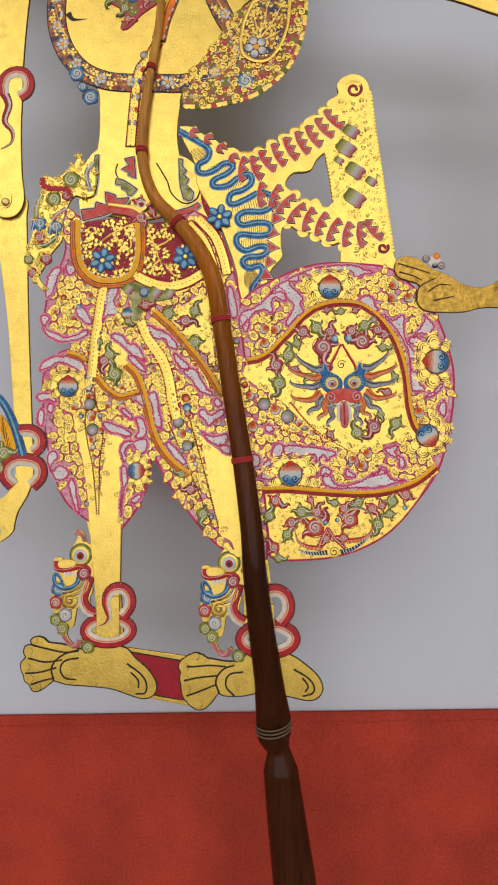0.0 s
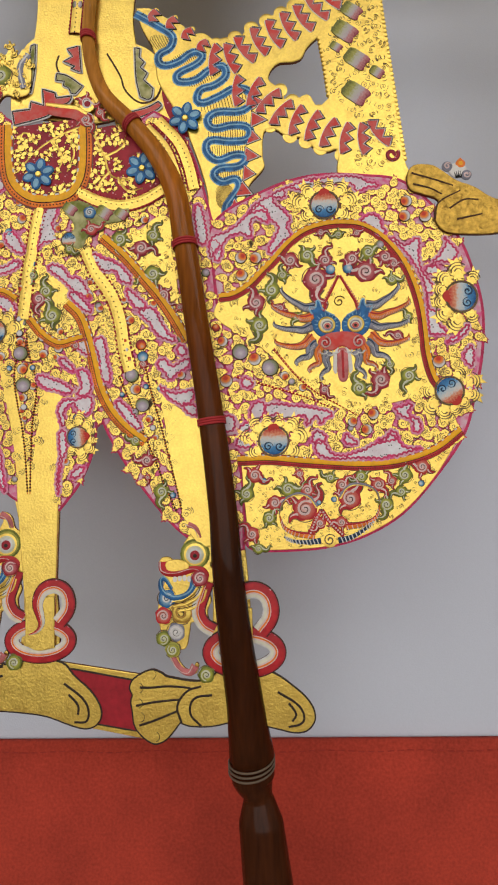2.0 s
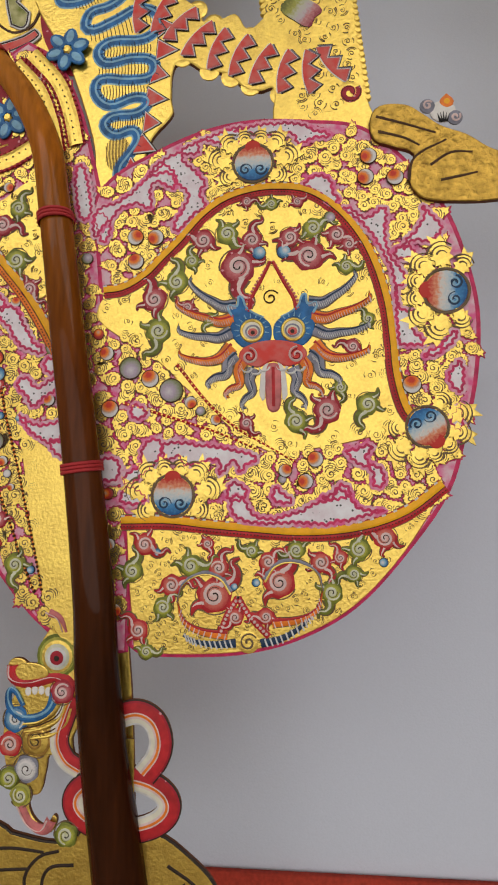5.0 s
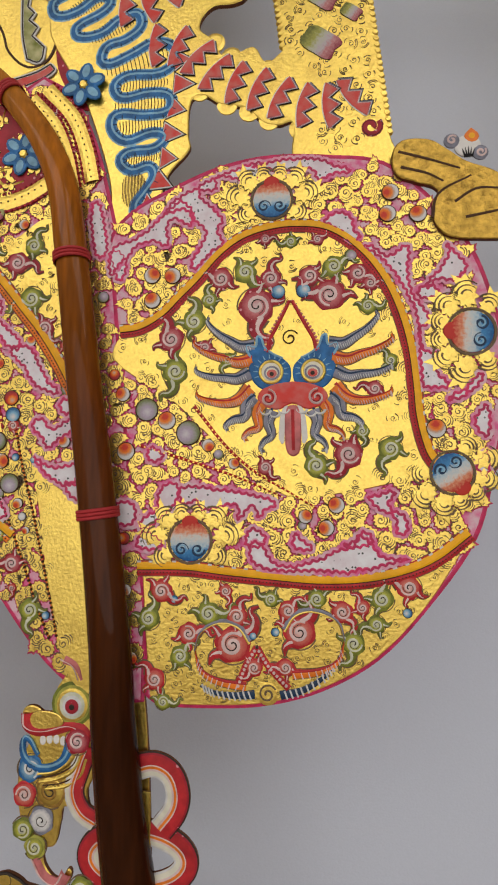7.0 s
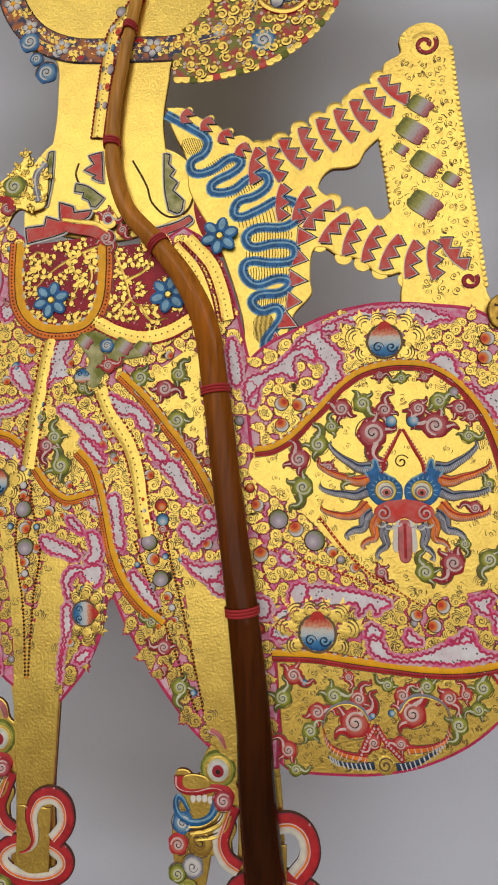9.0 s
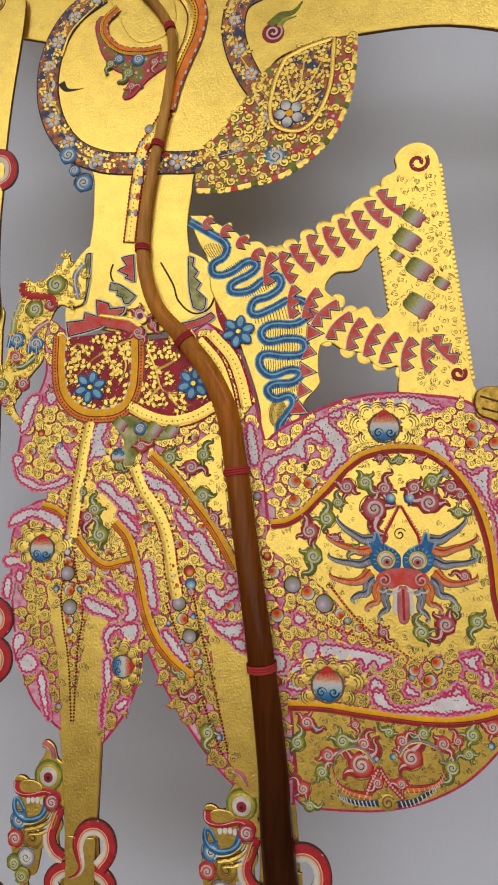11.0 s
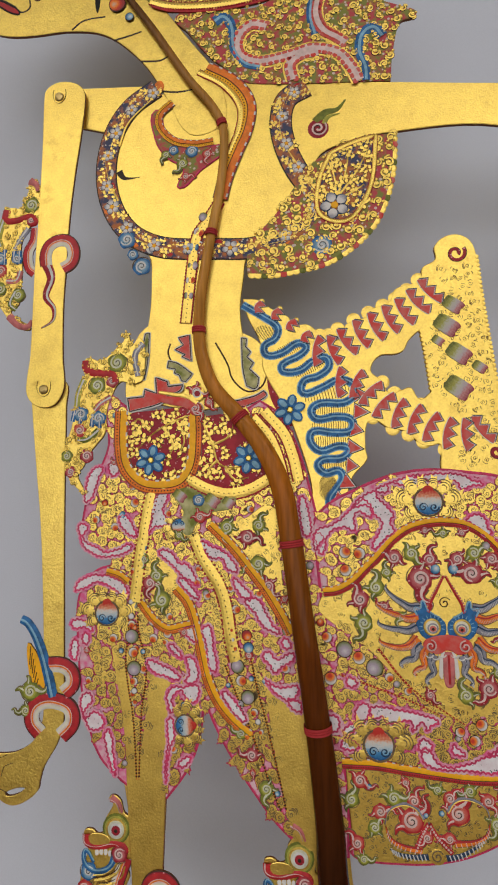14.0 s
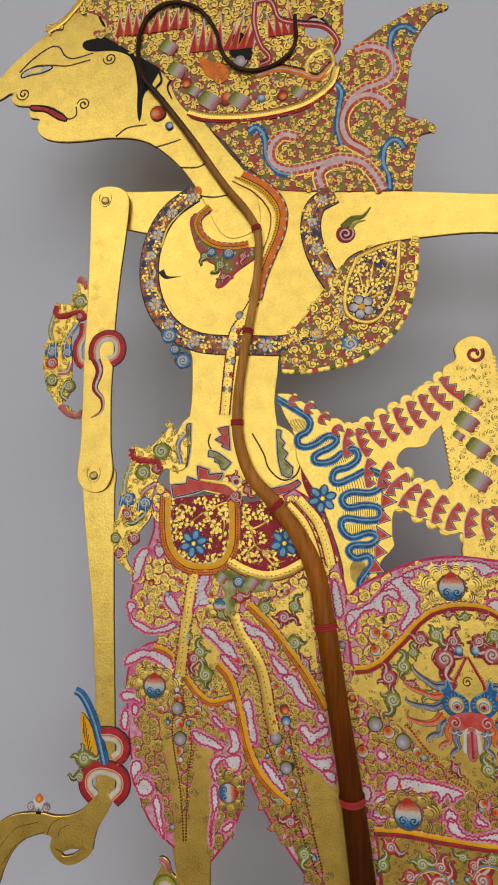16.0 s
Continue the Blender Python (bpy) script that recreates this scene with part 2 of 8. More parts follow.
def smooth(pts, closed=True, n=5):
    """A soft curve through the points; a point given twice is a sharp corner."""
    p, corner = [], []
    for q in pts:
        if p and abs(p[-1][0] - q[0]) + abs(p[-1][1] - q[1]) < 1e-6:
            corner[-1] = True
        else:
            p.append(q)
            corner.append(False)
    p = [np.array(q[:2], float) for q in p]
    k, out = len(p), []
    for i in range(k if closed else k - 1):
        a, b = p[i], p[(i + 1) % k]
        before = p[i - 1] if closed or i else a
        after = p[(i + 2) % k] if closed or i + 2 < k else b
        size = np.linalg.norm(b - a) + 1e-9

        def way(v):
            return v / (np.linalg.norm(v) + 1e-9) * size
        ma = (b - a) if corner[i] else way(b - before)
        mb = (b - a) if corner[(i + 1) % k] else way(after - a)
        for s in np.linspace(0, 1, n, endpoint=False):
            h = (2 * s**3 - 3 * s**2 + 1, s**3 - 2 * s**2 + s, -2 * s**3 + 3 * s**2, s**3 - s**2)
            out.append(h[0] * a + h[1] * ma + h[2] * b + h[3] * mb)
    if not closed:
        out.append(p[-1])
    return out


def turn_ccw(pts):
    a = sum(pts[i - 1][0] * pts[i][1] - pts[i][0] * pts[i - 1][1] for i in range(len(pts)))
    return pts if a > 0 else pts[::-1]


def inside(poly, u, v):
    hit, k = False, len(poly)
    for i in range(k):
        (a, b), (c, d) = poly[i - 1], poly[i]
        if (b > v) != (d > v) and u < (c - a) * (v - b) / (d - b) + a:
            hit = not hit
    return hit


def resample(path, step):
    """Points at an even step along a path."""
    out, carry = [np.array(path[0], float)], 0.0
    for a, b in zip(path, path[1:]):
        a, b = np.array(a, float), np.array(b, float)
        size = np.linalg.norm(b - a)
        s = step - carry
        while s <= size:
            out.append(a + (b - a) * s / size)
            s += step
        carry = (carry + size) % step
    return out


class Sheet:
    """One mesh, drawn as plates, ribbons and domes."""

    def __init__(self):
        self.v, self.f, self.m, self.mats = [], [], [], []

    def slot(self, m):
        if m not in self.mats:
            self.mats.append(m)
        return self.mats.index(m)

    def put(self, u, v, d):
        self.v.append((u / 1000, -d / 1000, v / 1000))
        return len(self.v) - 1

    def face(self, ids, m):
        self.f.append(ids)
        self.m.append(self.slot(m))

    def plate(self, outline, top, thick, m, edge=None, bevel=0.25, holes=(), n=5):
        """A cut-out plate with rounded edges; outline and holes are control points."""
        loops = [turn_ccw(smooth(outline, True, n))] + [turn_ccw(smooth(h, True, n))[::-1] for h in holes]
        edge, rings = edge or m, []
        for loop in loops:
            k, ring = len(loop), []
            for i in range(k):
                w = loop[(i + 1) % k] - loop[i - 1]
                w = w / (np.linalg.norm(w) + 1e-9)
                inner = loop[i] + np.array((-w[1], w[0])) * bevel
                ring.append((self.put(*inner, top), self.put(*loop[i], top - bevel * 0.8), self.put(*loop[i], top - thick)))
            for i in range(k):
                a, b = ring[i - 1], ring[i]
                self.face((a[0], a[1], b[1], b[0]), m)
                self.face((a[1], a[2], b[2], b[1]), edge)
            rings += ring
        for t in geometry.tessellate_polygon([[Vector((*q, 0)) for q in loop] for loop in loops]):
            p = [self.v[rings[i][0]] for i in t]
            flip = (p[1][0] - p[0][0]) * (p[2][2] - p[0][2]) - (p[2][0] - p[0][0]) * (p[1][2] - p[0][2]) < 0
            t = t[::-1] if flip else t
            self.face(tuple(rings[i][0] for i in t), m)
            self.face(tuple(rings[i][2] for i in t[::-1]), m)

    def ribbon(self, path, width, d, h, m, taper=(1, 1), cuts=4, closed=False):
        """A raised, rounded band along a path; taper: its share of the width at both ends."""
        k, rows = len(path), []
        for i in range(k):
            a = path[i - 1] if i or closed else path[i]
            b = path[(i + 1) % k] if i + 1 < k or closed else path[i]
            w = np.array(b, float) - np.array(a, float)
            w = w / (np.linalg.norm(w) + 1e-9)
            s = i / max(1, k - 1)
            side = np.array((w[1], -w[0])) * width / 2 * (taper[0] * (1 - s) + taper[1] * s)
            row = [self.put(*(path[i] - side), d - 0.3)]
            for j in range(cuts + 1):
                x = -1 + 2 * j / cuts
                row.append(self.put(*(path[i] + side * x), d + h * (1 - x * x)))
            row.append(self.put(*(path[i] + side), d - 0.3))
            rows.append(row)
        for i in range(k if closed else k - 1):
            a, b = rows[i], rows[(i + 1) % k]
            for j in range(len(a) - 1):
                self.face((a[j], a[j + 1], b[j + 1], b[j]), m)

    def dome(self, u, v, r, d, h, m, n=14, rings=3, squash=1.0):
        rows = [[self.put(u + r * math.cos(2 * math.pi * i / n), v + r * squash * math.sin(2 * math.pi * i / n), d - 0.3) for i in range(n)]]
        for q in range(rings):
            c = math.cos(math.pi / 2 * q / rings)
            rows.append([self.put(u + r * c * math.cos(2 * math.pi * i / n), v + r * squash * c * math.sin(2 * math.pi * i / n),
                                  d + h * math.sin(math.pi / 2 * q / rings)) for i in range(n)])
        for a, b in zip(rows, rows[1:]):
            for i in range(n):
                self.face((a[i - 1], a[i], b[i], b[i - 1]), m)
        self.face(tuple(rows[-1]), m)

    def coil(self, u, v, r, d, w, m, turns=1.5, start=0.0, hand=1, h=0.15, end=0.15, tail=0.6):
        """A spiral line from radius r inwards."""
        path, k = [], int(14 * turns) + 2
        for i in range(k + 1):
            s = i / k
            a, q = start + hand * 2 * math.pi * turns * s, r * (1 - s) + r * end * s
            path.append(np.array((u + q * math.cos(a), v + q * math.sin(a))))
        self.ribbon(path, w, d, h, m, (tail, 1), 2)

    def beads(self, path, step, r, d, m, n=6):
        for q in resample(path, step):
            self.dome(q[0], q[1], r, d, r * 0.7, m, n, 2)

    def mesh(self, name):
        me = bpy.data.meshes.new(name)
        me.from_pydata(self.v, [], self.f)
        for m in self.mats:
            me.materials.append(m)
        me.polygons.foreach_set("material_index", self.m)
        me.update()
        return me

    def done(self, name, parent, label="", kind=""):
        ob = new(name, self.mesh(name))
        ob.parent = parent
        return tagged(ob, label, kind=kind)


def piece(name, me, parent, u, v, d, size=1.0, spin=0.0, flip=False):
    """A small part that shares its mesh with others of its kind."""
    ob = new(name, me)
    ob.parent = parent
    ob.location = (u / 1000, -d / 1000, v / 1000)
    ob.rotation_euler = (0, spin, 0)
    ob.scale = (size, 1, size)
    return ob


def scatter(poly, apart, holes=(), margin=0.0, seed=1, tries=9000, most=290):
    """Evenly strewn places inside an outline and outside the holes."""
    rnd = random.Random(seed)
    us, vs = [q[0] for q in poly], [q[1] for q in poly]
    got = []
    for _ in range(tries):
        u, v = rnd.uniform(min(us), max(us)), rnd.uniform(min(vs), max(vs))
        if any((u - a) ** 2 + (v - b) ** 2 < apart * apart for a, b in got) or not inside(poly, u, v):
            continue
        if margin and not all(inside(poly, u + margin * x, v + margin * y) for x, y in ((1, 0), (-1, 0), (0, 1), (0, -1))):
            continue
        if any(inside(h, u, v) for h in holes):
            continue
        got.append((u, v))
        if len(got) >= most:
            break
    return got


# ---- outlines and centre lines of the puppet, in millimetres; circles as centre and radius ----
FACE = [(-104.3, 433.8), (-117, 445.8), (-121.5, 439.1), (-127.5, 432.2), (-132.1, 428.9), (-136.7, 427.2), (-136.7, 425.2), (-141.2, 421.8), (-148.9, 415.2), (-156.5, 408.6), (-162.5, 402.1), (-171, 394.6), (-171.5, 391.3), (-166.6, 389.8), (-161.8, 389.8), (-155, 392.6), (-155.4, 388.8), (-152.1, 385.4), (-144.1, 383.9), (-144.1, 383.9), (-144.9, 380.4), (-144.1, 377.4), (-139.1, 375.6), (-140.1, 371.9), (-138.7, 367.6), (-133.9, 363.9), (-124.7, 361.7), (-114.1, 361.2), (-100.8, 361.3), (-87.5, 359.3), (-78.7, 355.3), (-70.1, 348), (-62.9, 339.9), (-57.3, 331.4), (-51.7, 320.7), (-42.2, 304.1), (-28.8, 305.9), (-25.5, 314.1), (-31.2, 333.3), (-42, 349), (-53.2, 365.2), (-67.6, 385.4), (-85.5, 408.3)]
TORSO = [(-93.6, 331.7), (-93.6, 331.7), (-61.4, 329.4), (-61.4, 329.4), (-53.1, 324.5), (-31.2, 330.4), (-15.2, 325.4), (-15.2, 325.4), (36.1, 320.4), (80.1, 315), (120, 311), (162, 309), (176, 290), (165, 268), (136, 277.5), (115.5, 286), (78.8, 296.8), (43.6, 296.9), (25, 294.3), (12.3, 287.6), (10.4, 267.7), (-1.3, 252.5), (-16.6, 246.7), (-18.8, 237.7), (-20.3, 222.3), (-17.3, 204.5), (-12.7, 189.6), (-12.7, 189.6), (-35, 182.4), (-65.6, 187.7), (-65.6, 187.7), (-61.9, 205.4), (-58.6, 223.4), (-58.1, 239.2), (-59.5, 250), (-71.8, 261.5), (-79.7, 278.6), (-81.1, 292.8), (-78.6, 308.4), (-78.6, 308.4), (-93.1, 312.5), (-93.1, 312.5)]
UPARM = [(-108.5, 325.6), (-107.8, 330), (-103.8, 333), (-98.5, 333.4), (-93.3, 331.7), (-89.7, 327.8), (-89.3, 321), (-90.4, 307.9), (-93, 285.1), (-94.7, 262.7), (-95.1, 246.2), (-95.8, 229.9), (-95.2, 206.1), (-94.1, 195.7), (-94.8, 190.5), (-97.9, 185.9), (-102.7, 184.7), (-107.6, 186.5), (-110.5, 190.7), (-110.7, 197.2), (-109.7, 206.4), (-109.5, 225), (-109.4, 246.8), (-108.7, 269), (-108.3, 300.5)]
LOARM = [(-109.6, 195.9), (-104.5, 198.4), (-94.1, 195.7), (-93.6, 185.4), (-93.2, 162.7), (-92.5, 133.3), (-90.6, 82), (-89.9, 61.9), (-92.4, 52.9), (-97.1, 44.9), (-98.7, 39.4), (-99.3, 36.1), (-102.9, 32.6), (-109.1, 30), (-114.1, 31.3), (-118.1, 35.8), (-117.8, 40.2), (-126, 40), (-133.4, 34.6), (-138.1, 26.6), (-141.5, 17.6), (-150.2, 11.4), (-154.7, 19.8), (-149.1, 35.7), (-141.7, 44), (-134.1, 47.9), (-122.6, 49.3), (-116.1, 48.5), (-108.5, 49.6), (-102.4, 53.4), (-99.3, 59.1), (-98.4, 63.6), (-99, 83.8), (-102.4, 133.1), (-106, 162.6), (-108.7, 185.5)]
FIELD1 = [(-32.1, 136.0), (-19.6, 138.9), (-8.4, 144.2), (-6.6, 132.8), (-4.5, 113.4), (-7.5, 111.2), (-12.8, 116.3), (-19.7, 125.3), (-26.6, 132.1)]
FIELD2 = [(-58.2, 127.4), (-45.0, 117.6), (-45.1, 111.2), (-47.6, 106.3), (-53.2, 108.5), (-58.5, 113.0)]
SHANKL = [(-71.4, 101.3), (-48, 82), (-48.9, 41.5), (-49.9, 12), (-50.4, -20.6), (-61.8, -20.5), (-61.2, 3.4), (-62.4, 22.5), (-65.7, 41.3), (-72.8, 72.1)]
SHANKR = [(-13.1, 81), (10.2, 69.9), (17.1, 54.1), (17.4, 28.5), (18.9, 8.2), (19.8, -19.2), (19.7, -22.9), (7.8, -22.7), (6, 6), (5, 18.6), (-1.3, 24.3), (-8.8, 34.2)]
FOOTL = [(-91.2, -13.3), (-88.3, -11.8), (-85.2, -12.6), (-83.1, -14.4), (-76.8, -15.3), (-66.5, -17.9), (-58.7, -16), (-47.8, -17.4), (-43.3, -22), (-37.7, -27), (-34.4, -32), (-33.9, -35.7), (-35.8, -38.7), (-39.6, -39.8), (-44.7, -38.6), (-53.7, -35.5), (-63.9, -34.1), (-74.3, -33.2), (-80.7, -31.4), (-80.7, -31.4), (-86.7, -35.6), (-90.3, -35.8), (-91.9, -33), (-91.9, -33), (-94, -31.3), (-94.5, -28.8), (-94.5, -28.8), (-95.5, -27), (-95.8, -23.5), (-93.5, -21), (-93.5, -21), (-94.5, -18.5), (-93.5, -15.8), (-90.6, -15.5), (-90.6, -15.5)]
FOOTR = [(-22.2, -23), (-16.3, -20.1), (-12.5, -21.2), (-10.5, -22.5), (2.7, -23.9), (10.5, -19), (25.6, -21.2), (34.3, -26.8), (39.1, -31.8), (40.5, -36.7), (38.1, -40.5), (33.8, -41.5), (27.5, -40.2), (15, -37.6), (4.9, -39.2), (-2.7, -39.1), (-6.2, -38), (-6.2, -38), (-10.9, -43.4), (-15, -45), (-18.5, -43.3), (-21.5, -40.3), (-21.5, -40.3), (-22.5, -37.8), (-22.9, -33.9), (-22.9, -33.9), (-23.4, -30.9), (-22.8, -28.5), (-22.8, -28.5), (-23.8, -26)]
BAR = [(-47.8, -17.4), (-47.8, -17.4), (-16.3, -22.4), (-16.3, -22.4), (-16.7, -44), (-16.7, -44), (-37.8, -39.9), (-37.8, -39.9)]
BARRED = [(-46.8, -19.2), (-46.8, -19.2), (-20.2, -24.1), (-20.2, -24.1), (-22.3, -26), (-21.5, -40.8), (-21.5, -40.8), (-36.3, -38.2), (-36.3, -38.2), (-33.7, -34.5), (-37.7, -27.3)]
ROUND = [(7.7, 136.9), (13.4, 144.3), (22.9, 149.4), (36.3, 154.9), (49.7, 157.1), (65.5, 156), (78.5, 153.3), (89.8, 142.9), (98.3, 130.5), (102.8, 117), (105, 103.8), (103.9, 88.1), (100.6, 73.9), (96.1, 59.9), (85.2, 44.8), (73.2, 32.4), (60.2, 25.1), (47.3, 21.5), (34.6, 20.5), (21.8, 20.8), (18.7, 22.4), (18.7, 22.4), (17.8, 43.8), (15.2, 61.9), (11.4, 96.1), (8.9, 122.8)]
LOWER = [(17, 53.6), (17, 53.6), (40.7, 51.5), (63.7, 49.4), (81.7, 52.5), (95.3, 59.9), (95.3, 59.9), (85.2, 44.8), (73.2, 32.4), (60.2, 25.1), (47.3, 21.5), (34.6, 20.5), (21.8, 20.8), (19.3, 22.1), (19.3, 22.1), (18.1, 36.1)]
HOLE = [(50.3, 211.9), (50.3, 211.9), (46.1, 207.9), (43.8, 203.8), (40.6, 202.5), (34.6, 202), (31.2, 196.5), (34.9, 192.5), (37.9, 187.3), (42.2, 188.2), (46, 189.2), (49.3, 184.6), (53.4, 187.2), (53.4, 187.2), (52.3, 200.6)]
CHESTP = [(43.6, 296.1), (43.6, 296.1), (43, 284.1), (41.3, 273.7), (37.9, 263.5), (33.2, 255.5), (25.6, 248.1), (15.7, 242.2), (3.3, 239.4), (-6.7, 238.2), (-17.2, 238.9), (-17.2, 238.9), (-16.5, 250.7), (-4.8, 264.6), (3.1, 276.1), (10.5, 285.9), (10.5, 285.9), (19.9, 291.7), (32.5, 295)]
CHESTI = [(17.8, 289.1), (17.8, 289.1), (26.2, 292.8), (36.5, 295.3), (36.5, 295.3), (34.6, 276.8), (30, 265.2), (23.7, 259.1), (16.3, 260), (12, 265), (13.2, 278.2)]
GARLAND = [(-57.2, 327.5), (-69.7, 318.4), (-77.4, 304), (-79.3, 287), (-75.5, 271.4), (-67.2, 259.9), (-55.6, 253.6), (-42.3, 251.4), (-29.3, 250.7), (-16.5, 250.1), (-3.8, 252.7), (6.3, 258.2), (10.6, 265.8), (8.8, 274.4), (3.3, 284.2), (-1, 295.4), (-2.5, 306.6), (0.3, 316.1), (8.7, 321)]
COLLARR = [(-34.4, 334.4), (-23.2, 326.7), (-16.4, 316.2), (-17.1, 305), (-21.5, 294.2), (-25.8, 283.4), (-28.6, 272.7)]
COLLARL = [(-49.8, 319.6), (-55.3, 314.3), (-55, 308), (-48.9, 301.3), (-39.5, 298.9), (-31.5, 299.4)]
PEND = [(-57.2, 316.8), (-57.1, 302.5), (-51.6, 293.6), (-44.4, 288), (-46.3, 279.3), (-36.9, 286.9), (-26.2, 294.5), (-25.7, 297.3), (-34.2, 297.3), (-44.9, 298.7), (-52.5, 304.9)]
HEADD = [(-137.3, 426.3), (-129, 431.4), (-120, 441.2), (-111.1, 455), (-92.8, 469.1), (-62.5, 474.1), (-30, 465), (-1.9, 447.2), (14, 425.6), (15.8, 412.9), (13.2, 397.9), (10.3, 392.2), (12.8, 384.4), (8.5, 374.5), (-3.7, 366.1), (-22.7, 362.7), (-42, 364), (-56, 366.5), (-66.1, 377.4), (-73.5, 394), (-88.5, 405.5), (-103.8, 417.3), (-111.6, 421.6), (-104, 423.9), (-110.4, 432.1), (-122.9, 434.9), (-128.9, 427.4)]
HAIR = [(-109.8, 434), (-105.5, 424.1), (-91.6, 414), (-82, 407.8), (-75.1, 400.5), (-79.3, 388.4), (-83.6, 382.7), (-85.4, 368.9), (-86.9, 373.7), (-87.2, 389.4), (-90.8, 404.2), (-99.1, 409.5), (-112.8, 411.3), (-116.9, 414.2), (-116.1, 417.3), (-108.4, 418.6), (-104.6, 422.6), (-107.2, 429.3)]
CTAIL = [(-49, 361.7), (-36.4, 365.4), (-14.6, 361.5), (-3.7, 366.1), (9.8, 375.8), (12.9, 388.9), (23.8, 398), (40, 407.8), (53.2, 413.4), (62.2, 412.7), (64.4, 410.6), (58.1, 408.2), (51.3, 400.1), (46.9, 390.3), (44.1, 373), (42.1, 357.3), (42.1, 357.3), (49, 354.2), (55.1, 351), (54.4, 348.2), (48.6, 346.6), (46.6, 341.2), (44.5, 330.2), (43.5, 319.7), (43.5, 319.7), (-15.2, 325.1), (-23.1, 331), (-33.8, 340.8), (-43.4, 353.6)]
SC1 = [(20.5, 393.3), (27.6, 394.4), (35.3, 390.4), (38.1, 382.6), (36, 377), (30.2, 374.1), (24.2, 372.5), (17.5, 367.5), (13.2, 356.3), (15.5, 347.3), (21.8, 342.4), (25.5, 339.1)]
SC2 = [(35.4, 361), (30.5, 367.4), (22.8, 369.2), (15.3, 363.3), (13.4, 354.8), (16.3, 346.7), (23, 341.4)]
SC3 = [(-8.1, 351.3), (-14.7, 352.9), (-20.2, 347.6), (-19.8, 339.4), (-12.4, 334.9), (-3.1, 335.4), (4.8, 336.9), (11.3, 338.3), (21.5, 335.3), (27.6, 327.6), (30.6, 320.9)]
SC4 = [(3.1, 324.3), (2, 331.5), (6, 335.4), (13.9, 336.9)]
BL1 = [(48.7, 399), (43.7, 402.7), (38.4, 400.5), (36.7, 393.2), (38, 385.6), (37.3, 376.8)]
BL2 = [(5.8, 373.3), (9.9, 376.7), (13.4, 372.4), (12.1, 363.7), (11, 353.6), (12.8, 344.7)]
BL3 = [(40.8, 340.4), (37.2, 345), (32.5, 342.1), (31.2, 334.3), (33.4, 327.1), (33.6, 320.7)]
BL4 = [(-31, 356.7), (-26.9, 358.4), (-23.4, 353), (-22.4, 342.6), (-17.7, 334.9), (-11.1, 332.2)]
BANDU = [(10.6, 112.1), (15.9, 112.8), (21.8, 116.1), (26.3, 120.5), (30.7, 124.8), (36.6, 131.3), (42.5, 135.5), (49.9, 137.7), (57.1, 138), (64.2, 136.6), (71.1, 131.7), (76.5, 124.8), (80.3, 116.6), (82.9, 106.5), (83.9, 96.7), (84.4, 88.4), (86.3, 80.1), (88.7, 76.1)]
BANDL = [(15.9, 52.3), (28, 52.3), (37.8, 51.2), (48.8, 50.2), (59.6, 49.4), (70.2, 49.8), (79.3, 51.6), (87.2, 54.9), (95.1, 60.8)]
INNER = [(10.6, 110.6), (21.8, 114.6), (30.7, 123.3), (42.5, 133.7), (49.8, 135.9), (57, 136.2), (64.2, 134.8), (71.1, 129.9), (76.4, 123), (79.6, 115.2), (81.9, 105.1), (82.5, 95.3), (83.3, 87.7), (88.1, 75.4), (88.1, 75.4), (78.8, 72.8), (65.4, 70.2), (53.1, 69.5), (37.9, 80.8), (23.5, 94.6), (9.2, 104.6)]
FLOW = [(50.2, 145.3, 5.3), (29.1, 58.9, 5.4), (97.7, 108.8, 5.7), (91.7, 75, 5.1)]
UKELR = [(37, 124.9, 3.4), (49.7, 124.3, 3.1), (59.4, 124.6, 3), (71.3, 124.7, 3), (46, 117.4, 5.2), (64.2, 119.5, 4.6), (24.1, 109.6, 3.8), (67.9, 79.7, 3.9), (47.7, 76.7, 2.2), (48.4, 134.8, 1.8), (61.6, 134, 1.8), (74.3, 122, 2.2), (74.5, 95.5, 2.3), (32.9, 107.1, 2.1)]
UKELG = [(43.2, 126.4, 3.3), (65.4, 126.8, 3.1), (30, 114, 3.5), (25.2, 101.2, 3.8), (77.7, 80.9, 3.2), (60.1, 77, 3.3), (38.7, 103.7, 2), (54.9, 133.8, 2), (73.5, 116.2, 2.4), (34, 119.4, 2.4), (78.5, 102.4, 2), (71.2, 85.2, 2.1)]
GEMB = [(17.9, 91.6, 3.7), (28.6, 85.5, 3.9), (36.2, 80, 1.6), (69.7, 129.5, 1.9), (56.4, 62.7, 1.4)]
GEMO = [(23.1, 88.7, 2.9), (33.6, 82.3, 2), (40, 77.7, 1.7), (11.6, 95.7, 2.4), (12.6, 81.1, 2.9)]
TREF = [(19, 126.6, 2.7), (24.4, 126.3, 2.7), (19.1, 120, 2.7), (79.9, 145.3, 2.7), (79, 139.7, 2.7), (86.4, 139.2, 2.7), (64.6, 67.5, 2.5), (62.1, 62.1, 2.4), (57.2, 64.8, 2.1), (88.5, 85.5, 2.9)]
LOWR = [(22, 46.9, 3.1), (28.8, 37, 3), (20.5, 26.2, 2.9), (40.5, 41.2, 2.9), (39.4, 34.6, 4.9), (52.7, 42.7, 2.7), (55.3, 37.8, 4.3), (65.4, 42.6, 2.9), (80.8, 48.4, 3.2), (37.8, 47.1, 1.9), (70, 43.7, 2.1), (44.5, 29.5, 2.4), (51.9, 29.7, 2.4)]
